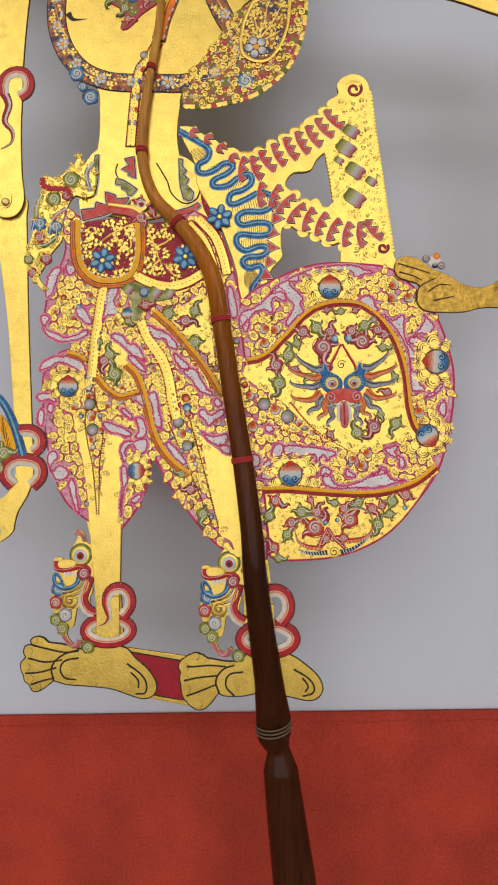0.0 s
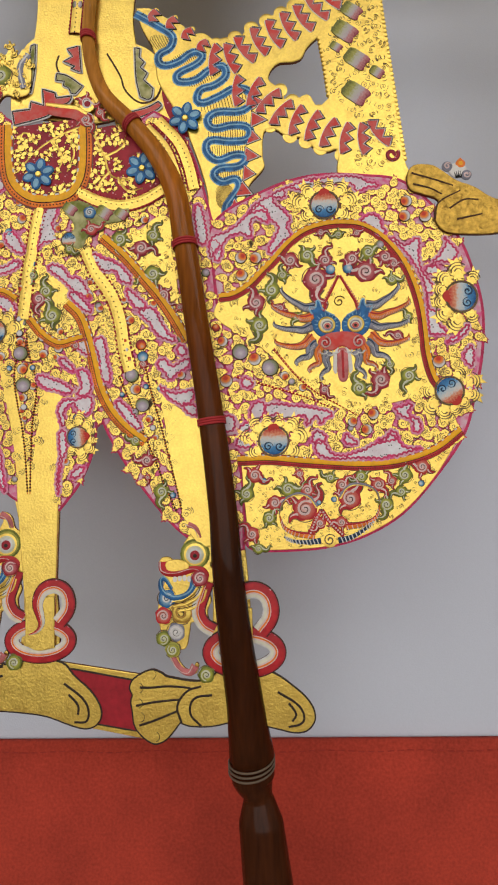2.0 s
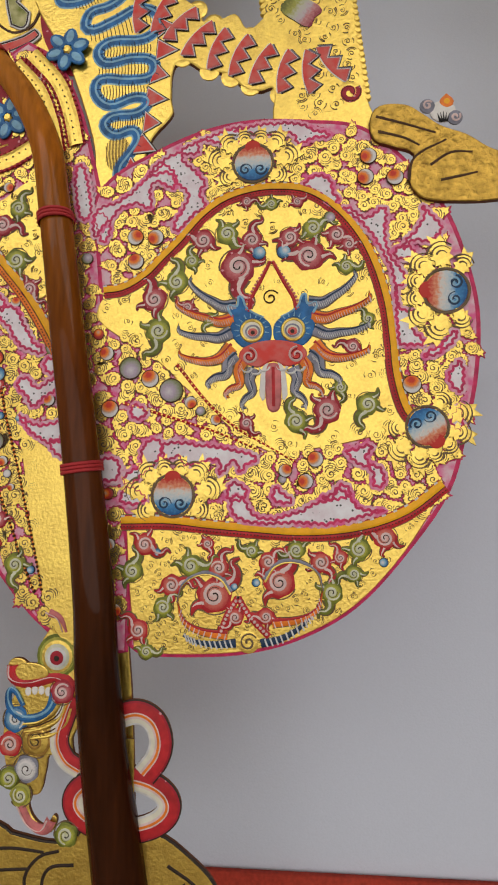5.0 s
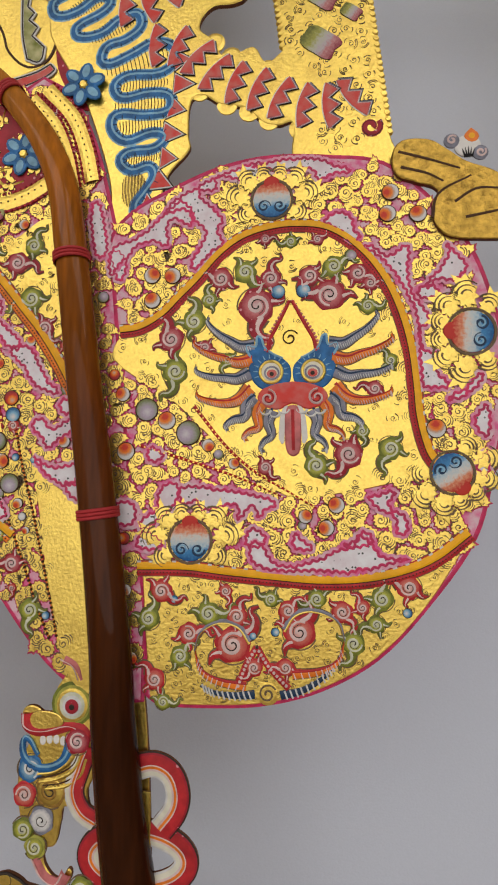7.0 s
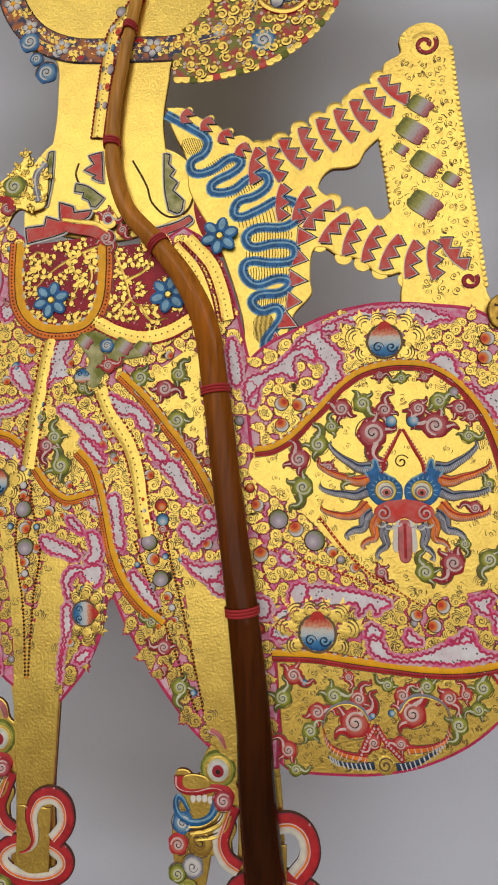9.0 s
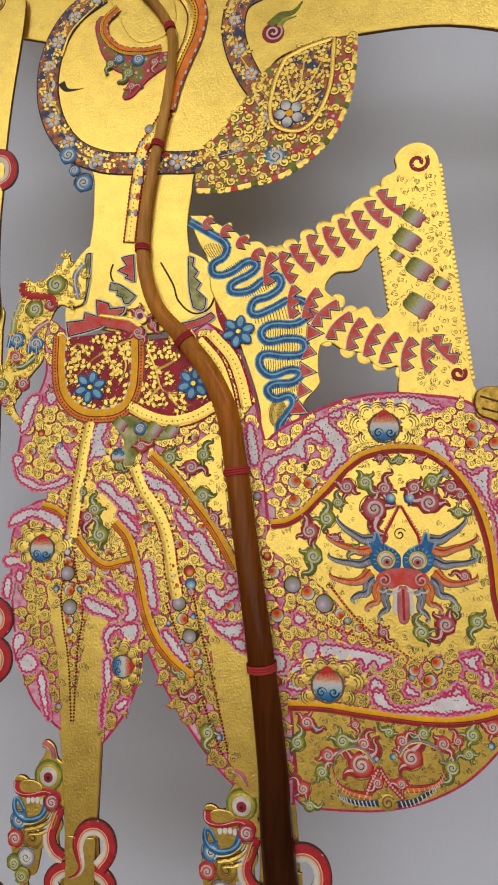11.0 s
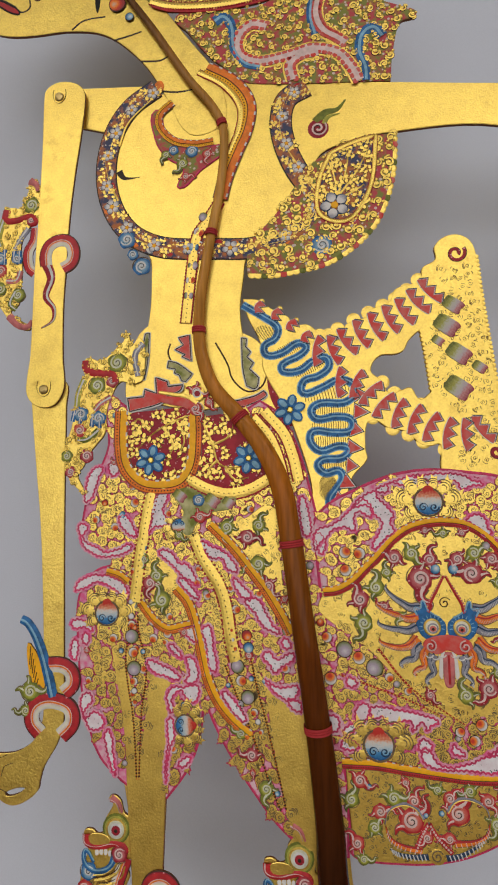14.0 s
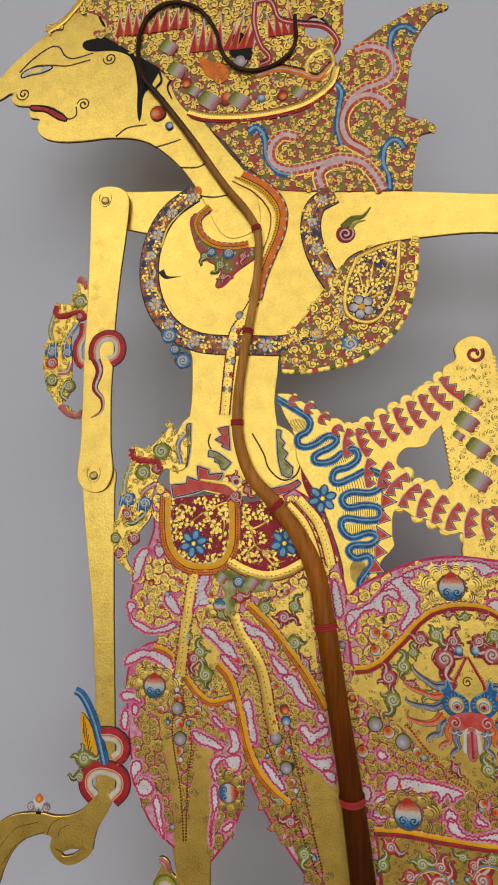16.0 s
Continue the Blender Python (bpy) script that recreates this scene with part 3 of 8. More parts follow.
LOWG = [(18.9, 40.4, 3.1), (26.7, 31.7, 2.8), (33.6, 41.7, 3.3), (59.5, 45.5, 2.6), (74.6, 45.7, 3.1), (67.8, 35.5, 3.1), (73.1, 39.9, 2.4), (48.7, 45.3, 2.2), (22.6, 21.1, 2.2)]
LOWB = [(80.3, 42.6, 1.4), (44.2, 36.7, 1.2), (49.6, 37.7, 1.3), (25.2, 45, 1.2)]
LGEM = [(-63.8, 106.9, 1.3, 'w'), (-63.6, 101.5, 1.6, 'w'), (-63.4, 98.6, 1.7, 'o'), (-63.2, 93.9, 3.4, 'g'), (-62.5, 88, 2.4, 'o'), (-62.1, 82.1, 3.5, 'g'), (-62, 77.4, 1.9, 'o'), (-61.8, 73.9, 1.5, 'w'), (-61.6, 69.5, 1.3, 'o'), (-67.3, 88.5, 1.3, 'b'), (-58.7, 88.4, 1.3, 'b')]
RGEM = [(-24.7, 97.2, 1.5, 'o'), (-24.2, 93.7, 1.6, 'w'), (-23.4, 90.2, 1.8, 'o'), (-21.8, 84.2, 3.2, 'g'), (-20.5, 79.1, 2.5, 'o'), (-18, 73.3, 3.2, 'g'), (-15.6, 68.2, 1.7, 'o'), (-14.3, 64.9, 1.4, 'w'), (-13.2, 61.4, 1.2, 'o'), (-25.4, 77.3, 1.2, 'b'), (-16.6, 80, 1.3, 'b'), (-17.7, 91.1, 2.5, 'b'), (-18.3, 95.5, 2.5, 'r')]
LBEAD1 = [(-64.9, 101.5), (-64.6, 94.2), (-65.6, 85.3), (-64.2, 74.7), (-62.4, 66), (-61.1, 54), (-60.3, 42.2)]
LBEAD2 = [(-61.1, 101.5), (-60.3, 94.3), (-57.7, 85.4), (-57.3, 78.4), (-58.7, 67.9), (-59.2, 54.1), (-59.4, 42.3)]
SASH1 = [(-45.9, 112.3), (-41, 106.9), (-37.9, 98), (-35.8, 89.2), (-33.7, 80.5), (-29.8, 72), (-24.3, 65.4), (-17.1, 59.8)]
SASH2 = [(-60, 106.9), (-54.9, 100.6), (-49.1, 97), (-43.5, 98), (-39.8, 98.9)]
SASH3 = [(-32.5, 136.9), (-23.9, 128.5), (-16.4, 119.3), (-10.8, 112.2), (-5.3, 103.4), (-1.7, 96.5)]
SASH0 = [(-74.2, 118.4), (-69.2, 117.1), (-65.2, 114.3)]
STRAP1 = [(-56, 149.7), (-57.7, 142.2), (-59.2, 132.8), (-60.7, 123.5), (-61.7, 114.2), (-62.5, 106.9)]
STRAP2 = [(-39, 132.4), (-34.9, 123.2), (-29.1, 114), (-26.1, 105.1), (-24.6, 94.6), (-22.6, 85.9)]
BEADR1 = [(-26.5, 84.1), (-22.3, 73.9), (-18, 63.9), (-13.4, 52.5), (-9.8, 42.8), (-6.3, 35)]
BEADR2 = [(-17.3, 89.4), (-14.7, 77.5), (-11.9, 67.4), (-9.1, 55.9), (-6.4, 44.6), (-4.3, 35.1)]
THIGHL = [(-73.5, 97.3), (-73.5, 97.3), (-70.1, 82.6), (-65.6, 58.8), (-64.1, 39.2), (-62.9, 23.8), (-61.4, 4.7), (-61.5, -15.5), (-61.5, -15.5), (-50.7, -15.6), (-50.7, -15.6), (-49.6, 19.7), (-48.5, 58.3), (-47.5, 78.8), (-47.5, 78.8), (-53.3, 80.8), (-55.4, 80.8), (-58.8, 53.4), (-60.4, 53.4), (-63.4, 77.1)]
THIGHR = [(-11.9, 78.3), (-11.9, 78.3), (-4.1, 71.6), (8, 66), (8, 66), (9.7, 51.7), (10.3, 22.3), (10.3, 22.3), (2.6, 22.5), (-2.5, 28.9), (-6.5, 44.4), (-9.5, 62.6)]
MAROON1 = [(-68.9, 181.6), (-68.9, 181.6), (-40.6, 184), (-40.6, 184), (-39.4, 174.2), (-40, 162.6), (-42.6, 155), (-51.2, 151.1), (-60.1, 152.7), (-66.3, 158.8), (-68.9, 169.6)]
UBAND = [(-69.3, 182.6), (-69.3, 169.7), (-67.4, 159.8), (-61.1, 153.2), (-53.2, 151.6), (-44.5, 153.2), (-39.9, 159.7), (-38.7, 170.2), (-39.1, 183.9)]
MAROON2 = [(-35.6, 179.8), (-35.6, 179.8), (-24.1, 179.2), (-9.6, 155.8), (-9.6, 155.8), (-17, 152.3), (-26.3, 150.7), (-33, 152.8), (-36.9, 156.7), (-36.7, 168.2)]
GBELT = [(-41.6, 155), (-33.9, 150.9), (-25.3, 148.8), (-16.9, 150.4), (-8.7, 154.8)]
CURVBELT = [(-15.5, 178.8), (-8.9, 170.8), (-5.1, 161.2), (-3.1, 151.8)]
CURVBELT2 = [(-10.9, 181.4), (-3.3, 172.4), (0.4, 162.8), (2.3, 153.5)]
GREENSASH = [(-47.3, 149.5), (-40.6, 151.2), (-33.8, 148.1), (-27.1, 147), (-22.5, 148.7), (-24.2, 143.2), (-31.7, 141.5), (-37.3, 137.9), (-40.9, 132.4), (-44.8, 136.2), (-43.1, 141.8)]
WHITES5 = [(44.8, 59.3), (51.5, 53.3), (67.8, 58.1), (70.5, 60.1), (75.6, 55.5), (80.8, 54.9), (80.8, 54.9), (70.2, 51.9), (59.6, 51.8), (44.7, 53.3)]
LINEA = [(30, 92.3), (37.9, 82.2), (44.9, 75.8), (51.8, 71.6), (59.9, 66.8)]
LINEB = [(16.3, 82.5), (27.9, 78.8), (40.7, 74.4), (51.8, 69.5)]
ZIGU = [(7.7, 205.4), (16.4, 205), (24.6, 209.7), (35.6, 214.9), (46.5, 220.6), (57.7, 229.9)]
ZIGL = [(16, 192.4), (26.7, 190.6), (37.2, 181.2), (47.7, 176.4), (58.1, 171.3), (68.7, 170.9), (74.7, 174.7)]
ZIGM = [(-15.9, 225.8), (-5, 220.7), (3, 214.1), (9.7, 208.1)]
BARREL = [(63.4, 221.4, 3.7), (60.6, 213.2, 4.5), (64.5, 201.9, 4.4), (63.7, 188.4, 4.8), (57, 207.3, 2.2), (71.8, 196.3, 2.6)]
SPIR = [(65.4, 242.4, 6), (75.8, 163.7, 4.2)]
DRAGON = [(-80.7, 21.6), (-79.9, 23.4), (-77.3, 23.6), (-74.7, 22.2), (-72.1, 24), (-72.1, 27.8), (-70.2, 30.9), (-69.4, 33.4), (-71, 35), (-68.9, 36), (-66.3, 34.1), (-65, 30.2), (-62.3, 28.1), (-61.6, 23.8), (-62.4, 20.4), (-60.6, 18.6), (-60.6, 14.8), (-63.7, 13.6), (-62.4, 8.5), (-63.8, 4.7), (-63.8, -2.9), (-69, 1), (-70.3, -2.8), (-71.6, -7.8), (-74.2, -9), (-73.7, -12.8), (-70.3, -15.4), (-67.7, -12.9), (-68.5, -16.6), (-72.9, -16.6), (-77.3, -11.5), (-79.9, -3.9), (-81.5, 3.7), (-80.5, 11.3), (-78.6, 16.4)]
WINGB = [(-108.8, 99.4), (-106.2, 98.1), (-103, 94), (-99.7, 87.2), (-96.9, 78.9), (-94.6, 70.5)]
HANDR = [(81.8, 157.5), (89.2, 158.3), (93.8, 155.4), (98.1, 152), (104.5, 149.1), (110.7, 144.8), (119.7, 142.6), (128.2, 146), (141, 153.1), (145.3, 139.5), (132.1, 133.3), (119.2, 133), (111.3, 131.4), (101, 131.5), (93.2, 132.8), (90.3, 136.1), (89.8, 141.5), (91.2, 144.7), (86.1, 147.1), (81, 149.9)]
PALMHOLE = [(-112.5, 33.6), (-110.5, 35.5), (-105.6, 36.7), (-104.8, 36.1), (-108.5, 33.9)]
EYE = [(-150.4, 401.5), (-145.2, 405.5), (-134.2, 405.7), (-133.5, 404.3), (-138.8, 402.3), (-145, 401.8)]
MOUTH = [(-144.1, 383.5), (-136.3, 382), (-130, 378.7), (-124.3, 373.9), (-128.3, 374.7), (-136.2, 380), (-143.1, 381.5)]
BROW = [(-151.5, 404), (-143.9, 411.2), (-134.7, 416.6), (-130, 416), (-126.6, 410.6), (-121.9, 408.3), (-111.2, 410.1)]
LID = [(-150.4, 401.5), (-143.7, 406.3), (-134.2, 406), (-124.9, 404.5), (-112.6, 406.4)]
LIPLINE = [(-144.2, 384.2), (-134.8, 382.4), (-126.9, 377.7), (-123.1, 374.1), (-119.2, 375.9), (-119.4, 380.6)]
CHIN = [(-97.8, 361.6), (-92, 365.6), (-81.8, 366.3)]
NECK1 = [(-77.3, 353.6), (-70.1, 355), (-64.5, 356.5)]
NECK2 = [(-64.3, 341.5), (-55.9, 340.9), (-51.7, 342.6)]
NECK3 = [(-55.3, 325.9), (-47.6, 324.6), (-39.4, 325.3)]
FACECOILS = [(-148.6, 391.2, 3.8), (-115.4, 381.4, 3.6), (-102, 405.7, 3.7)]
TOESL = [[(-90.6, -15.5), (-82, -17.7), (-75.5, -19), (-69, -18.4)], [(-92.4, -21.3), (-84.6, -23.1), (-76.8, -22.3)], [(-93.7, -28), (-87.2, -27.6), (-79.4, -25.7)], [(-91.1, -33), (-85.9, -31.4), (-80.7, -30.2)], [(-47.1, -24.4), (-39.5, -30.7), (-38.8, -36.9), (-43.4, -37.6)], [(-45.4, -28.2), (-42.1, -31.9), (-42.1, -35.1)], [(-80.7, -31.4), (-81.5, -25.2), (-76.8, -20.3), (-69, -17.9)], [(-69.1, -21.6), (-75.5, -22.8), (-77.6, -26.5), (-75.5, -30.2), (-70.4, -31.1)]]
TOESR = [[(-20.2, -26), (-16.4, -26.1), (-10, -25.7), (-2.4, -26.3)], [(-21.6, -32.2), (-15.2, -31), (-6.3, -30.2)], [(-20.5, -38.8), (-15.3, -37.2), (-7.2, -34.1)], [(-5.7, -38), (-7.1, -32.4), (-3.7, -27.5), (1.4, -25.8)], [(5.1, -28.8), (-1.2, -30), (-2.6, -34.9), (1.1, -39.1)], [(27.9, -27.9), (35.3, -32.9), (36.4, -37.8), (31.3, -39.7)], [(31.6, -31.7), (34, -35.4), (32.6, -37.8)]]
HANDLINES = [[(-119.6, 41.1), (-117.3, 45.7), (-112.3, 48.3)], [(-114.5, 40.4), (-113.4, 43.8), (-109.7, 45.6)], [(-115.6, 36), (-113, 35.1), (-111, 33.7)], [(-141.2, 34), (-133.8, 42.3), (-123.7, 45.7)], [(-139.5, 27.6), (-132.2, 36.9), (-120.4, 42.2)]]
HANDRLINES = [[(82, 155.3), (89, 152.9), (96.7, 149.9)], [(82.4, 151.2), (88.8, 149.1), (92.6, 146.8)], [(89.6, 137.5), (91.2, 143.6), (99.2, 147.9)], [(95, 141.3), (100.3, 144.4), (105.5, 144.2)], [(97.4, 137.2), (103.9, 138.3), (106.5, 138.8)]]
NIPPLE = [(-73.5, 289.5), (-71.6, 286.5), (-69.3, 285.8), (-63.9, 286)]
LEGLINES = [[(-58.6, 79.6), (-59.6, 56), (-60.2, 40.4)], [(-56.8, 79.6), (-58.2, 56), (-59.4, 39.1)]]
THIGHFLOW = [(-73.5, 102.4, 4.3, 0), (-41.9, 62.3, 3.5, 1.5), (-44.8, 136.2, 2.8, 3.1)]
HIPG = [(-51.4, 107.8, 3.4), (-53.7, 116.9, 2.7), (-25.9, 135.8, 2.9), (-13.4, 136.5, 2.6), (-13.7, 122, 3.1), (-20.6, 60.5, 2.1), (-11.5, 41.9, 2.7), (-58.8, 123.4, 2)]
HIPR = [(-56.4, 114.2, 2.8), (-17.9, 132, 3), (-9.9, 113.9, 2.6), (-16.6, 53.2, 2.5)]
HIPO = [(-54.9, 99.7, 2.1), (-49, 95.3, 2.1), (-54.6, 93.4, 2.1), (-64, 151.9, 2), (-63.1, 145.2, 2.2), (-71.2, 135.8, 2), (-37.5, 115, 1.9), (-33.6, 109.6, 1.8)]
REDWAIST = [(-66.9, 187.8), (-66.9, 187.8), (-60.1, 188.3), (-60.1, 188.3), (-59.7, 191.4), (-59.7, 191.4), (-54.7, 189.6), (-54.7, 189.6), (-55.2, 196.2), (-55.2, 196.2), (-50.4, 194.4), (-50.4, 194.4), (-49.9, 192.3), (-49.9, 192.3), (-43.8, 192.8), (-43.8, 192.8), (-44.9, 190.5), (-50.4, 188.1), (-53.4, 185.3), (-66, 182.3), (-66, 182.3)]
STARS = [(-56.6, 162.3), (-17.1, 162.6), (-0.6, 181.4)]
WAISTBOSS = [(-38.3, 189.8, 2.6), (-38.7, 182.9, 2.6), (-32.9, 185.2, 1.9)]
LOBES = [(-9.2, 213.1, 4.8, 3, -0.35), (-0.9, 206.2, 6.6, 2.4, 0.44), (7.2, 198.6, 7.1, 2.5, 0.44), (14.2, 188.4, 9.2, 3.4, 0.26), (15.4, 181.1, 6.9, 2.1, 0), (15.2, 175.2, 7.3, 2.3, 0), (14.5, 168.7, 6.9, 2.3, 0), (14.7, 160.1, 5.5, 2.1, 0), (13.5, 150.9, 3.2, 5.1, 0)]
STRIP = [(58.1, 241.3), (65.1, 248.1), (71.8, 244.9), (74.6, 222.1), (79.4, 174.5), (80.7, 160.8), (65.5, 156), (57.8, 161.7), (66.1, 172.3), (53.4, 186.7), (50.9, 206.3), (57.5, 225.7)]
STRIPEDGE = [(73.2, 240.6), (74.6, 222.1), (76.8, 199.5), (79, 177.3), (80.7, 160.8)]
STRIPEDGE2 = [(50.8, 211.3), (52.3, 200.6), (53.7, 187.2)]
GARBOSS = [(-69, 257.2, 3.8), (-62.2, 244.8, 3.8), (13.5, 249.2, 4.4), (-66.2, 250.3, 2.4)]
PENDBOSS = [(-40.9, 295.6, 2.7), (-48.9, 296.7, 2.1)]
HDHOLE = [(1.5, 415), (10.7, 404.4), (5.2, 400.6), (-2.8, 406.3)]
HEADGEM = [(-76.1, 371.5, 4.9, 'r'), (-55.5, 379.9, 3.4, 'b'), (-61.8, 386.2, 3.4, 'r'), (-41.4, 375.1, 4.5, 'r'), (-24.8, 373.1, 3, 'b'), (-14.4, 373.7, 3.3, 'r'), (-70.2, 364.1, 2.5, 'b'), (-34.8, 395.2, 5, 'g'), (-70.7, 406.3, 4.1, 'b')]
FLAMES = [(-90.2, 418.6, 17.9, 13.2, 0), (-70.9, 418.5, 20.5, 12.3, 0.2), (-51.9, 404.3, 17.1, 14.3, 0.1), (-36.2, 403.1, 15.4, 15.8, 0.4), (-13.8, 407.8, 13.7, 12.5, -0.2)]
LOOPUP = [(-48.5, -3.2), (-45.6, 0.6), (-45.0, 4.2), (-46.6, 8.0), (-50.3, 9.6), (-54.4, 8.0), (-56.2, 3.6), (-55.2, -1.0), (-54.8, -3.6), (-56.3, -6.0), (-59.2, -7.2)]
NECKB = [(-63.6, 15.0), (-65.6, 9.8), (-67.0, 4.6), (-65.1, 0.3), (-61.6, -1.9)]
SNOUT = [(-79.4, 22.1), (-78.9, 19), (-74.2, 18.1), (-67.6, 19.5), (-64.2, 17.4), (-65.8, 15.4)]
TAILTIP = [(-76.3, -10.7), (-73.7, -14.8), (-70.3, -16.1), (-68.5, -13.6)]
CREST = [(-70.2, 35), (-67.3, 33.6), (-65.7, 30.3)]
ANKSHIFT = (68, -4.9)
UDRAGON = [(-111.6, 287.2), (-108.6, 282.7), (-106.6, 274.6), (-104.7, 268.8), (-108, 265.6), (-109.6, 269.1), (-113.7, 265.1), (-116.9, 258.2), (-115.9, 247.1), (-116.2, 238.8), (-116.7, 230.7), (-120.2, 227.5), (-116.4, 223.9), (-110.7, 219.7), (-114.9, 219.3), (-122.1, 225.4), (-127.3, 233.7), (-130.1, 244.9), (-129.9, 253.3), (-127.4, 261.6), (-125.9, 267.2), (-126.2, 274.3), (-122.7, 275.5), (-117, 275.2), (-116.5, 279.4), (-113.7, 282.1), (-114.4, 285)]
UDSPI = [(-112.7, 275.8, 4.1), (-112.4, 268.7, 2.6), (-126.1, 251.7, 3.5), (-118.3, 251.3, 2.8), (-125.8, 246.1, 3.4), (-125.5, 237.8, 3.4), (-116.9, 234.7, 3.4)]
USNOUT = [(-124.1, 274.2), (-124.5, 269.9), (-119.6, 269.1), (-112.5, 270.7), (-110.4, 267.7), (-112.9, 266.5)]
UTAIL = [(-120.7, 225.4), (-116.3, 221.2), (-112.1, 220.3), (-110, 222.9)]
UCREST = [(-113.9, 287.3), (-111, 285.4), (-110, 281.9)]
ARMLOOP = [(-96.5, 244.9), (-92.7, 247.4), (-91.7, 252), (-93.7, 256.5), (-97.9, 257.9), (-102.7, 255.9), (-104.5, 251.5), (-104.1, 246.6)]
ARMTAIL = [(-104.1, 247.9), (-101.6, 241), (-103.6, 232.9), (-99.9, 227.4), (-100.3, 222.1), (-105.1, 219)]
ARMLOOP2 = [(-110.3, 264.9), (-110.7, 259.3), (-113.3, 253.9), (-112.5, 246.9), (-109.6, 244)]
WDRAGON = [(-68.2, 216.3), (-65.5, 211.1), (-63, 213.6), (-60.4, 210.9), (-60.7, 195.8), (-65.2, 193.9), (-70.4, 194.8), (-74.1, 188.6), (-75.8, 182.4), (-76.4, 173.7), (-80.1, 168.8), (-83.8, 163.9), (-85, 160.3), (-87.5, 156.6), (-85.3, 151.8), (-83.4, 149.4), (-86, 149.9), (-90.5, 154.2), (-94, 160.3), (-94.2, 165.2), (-92.6, 171.4), (-90.7, 177.6), (-90.1, 183.8), (-89.7, 190.1), (-87.3, 196.4), (-84.8, 199.4), (-86.7, 202.8), (-84.9, 205.8), (-79.7, 204.4), (-75.8, 206.3), (-72, 210), (-69.4, 212.5)]
WDSPI = [(-71.8, 203.1, 4.1), (-73.8, 195.3, 2.6), (-80.2, 193.7, 3.6), (-86.9, 181.8, 3.1), (-79.1, 179.9, 3.1), (-87.2, 175.1, 2.8), (-83.8, 164.4, 2.8), (-92.4, 164.5, 2.4), (-90.6, 157.9, 2.3)]
WLOOP1 = [(-89.9, 71.9), (-86.7, 75.4), (-87.3, 79.9), (-91.1, 82.4), (-97, 82.4)]
WLOOP2 = [(-90.5, 56.3), (-86.4, 61), (-87.2, 66.5), (-92.8, 69), (-98.6, 68.7), (-102.5, 65.6), (-102.6, 60.7), (-99.2, 56.9)]
WINGFAN = [(-104.9, 90), (-97.1, 71.5), (-100.4, 70.6), (-105, 79)]
WRBOSS = [(-103.8, 72.2, 3.6), (-105.3, 65, 2.3)]
STRAPT = [(-29.1, 271.4), (-33.9, 263.5), (-38.4, 257), (-40.5, 243.8), (-41.9, 230.7), (-43, 219.1)]
STRAPG = [(-37.6, 258.4, 2.4, 'o'), (-39.7, 251.8, 2.3, 'b'), (-40, 243.8, 2.3, 'g'), (-41.1, 237.3, 2.1, 'o'), (-41.9, 230.7, 2.1, 'g'), (-35.7, 265, 2.1, 'g')]
WAISTLINES = [[(-30.6, 210.3), (-25.5, 200.9), (-23.5, 194.8), (-17.6, 189.6), (-12, 191.2), (-9.2, 196.9)], [(-49.5, 210.7), (-50.4, 206.6), (-48.2, 202.4), (-42.1, 199)]]
BLOSS = [(-58.6, 325, 2.5), (-68.3, 317.7, 2.5), (-75.2, 307.3, 2.8), (-78.4, 296.9, 2.3), (-78.7, 282.7, 2.5), (-76.1, 272.8, 3.1), (-69.1, 262.7, 2.7), (-56.9, 253.7, 2.7), (-42.3, 251.4, 2.3), (-24.2, 250.5, 3.1), (-1.3, 254.6, 2.5), (11.1, 265.5, 2.2), (4.6, 284.1, 2.5), (-0.2, 295.3, 2.5), (-1.7, 307.9, 2.3), (3.5, 318.6, 2.3)]
GARVINES = [[(-58.6, 322.7), (-69.6, 312), (-73.7, 300.9)], [(-80, 295.6), (-77.6, 284.1), (-73.3, 275.4)], [(-73.3, 271.2), (-66.3, 258.5), (-55.6, 252.5)], [(0.4, 317.5), (-3, 306.6), (-1.2, 295.4), (7, 281.2)], [(-11.4, 250.4), (1.2, 253.7), (10.2, 262.4)], [(7, 278.6), (11.7, 270.3), (10.2, 262.4)]]
CHBLOS = [(19, 265.9, 3.4), (24.8, 289.4, 2.3), (32, 282.2, 2.2), (14.3, 272.8, 2), (29.1, 273.2, 2.2), (21.4, 277.6, 2), (4, 262.8, 2.5), (-4.7, 267.3, 2.3), (-1.2, 255.2, 2.2)]
WSIDE = [(-27.8, 215.1), (-18, 213.4), (-11.2, 207.9), (-9.2, 198.8), (-2.6, 193.5), (3.1, 179.7), (-2.4, 176.2), (-17.4, 178.9), (-27, 179.4)]
WSIDEM = [(-8.3, 196.8), (-2.6, 194.5), (2.1, 187.4), (3.5, 177.8), (-0.6, 175.1), (-6.2, 182.1), (-9.1, 190)]
LEGEND = [(-60.6, 5.9), (-60.6, 5.9), (-50.2, 5.7), (-50.2, 5.7), (-50.1, -11.9), (-50.1, -11.9), (-56.1, -12.8), (-60.7, -11), (-60.7, -11)]
GSBOSS = [(-43.3, 147.8, 2.9), (-27.1, 144.8, 3), (-44.7, 132.5, 1.7)]
GSBOSS2 = [(-37, 146.3, 2.3), (-36.4, 139.8, 2.3)]
PENDB2 = [(-52.5, 295, 1.9), (-44.9, 290.3, 2.4), (-34.2, 293.7, 2.1), (-43.6, 284.1, 1.9)]
HRIM = [(-60.3, 370.6), (-51.8, 367.2), (-36.4, 365.1), (-21.3, 365.2), (-3.7, 368.5), (8.5, 376.8), (11.7, 385.4)]
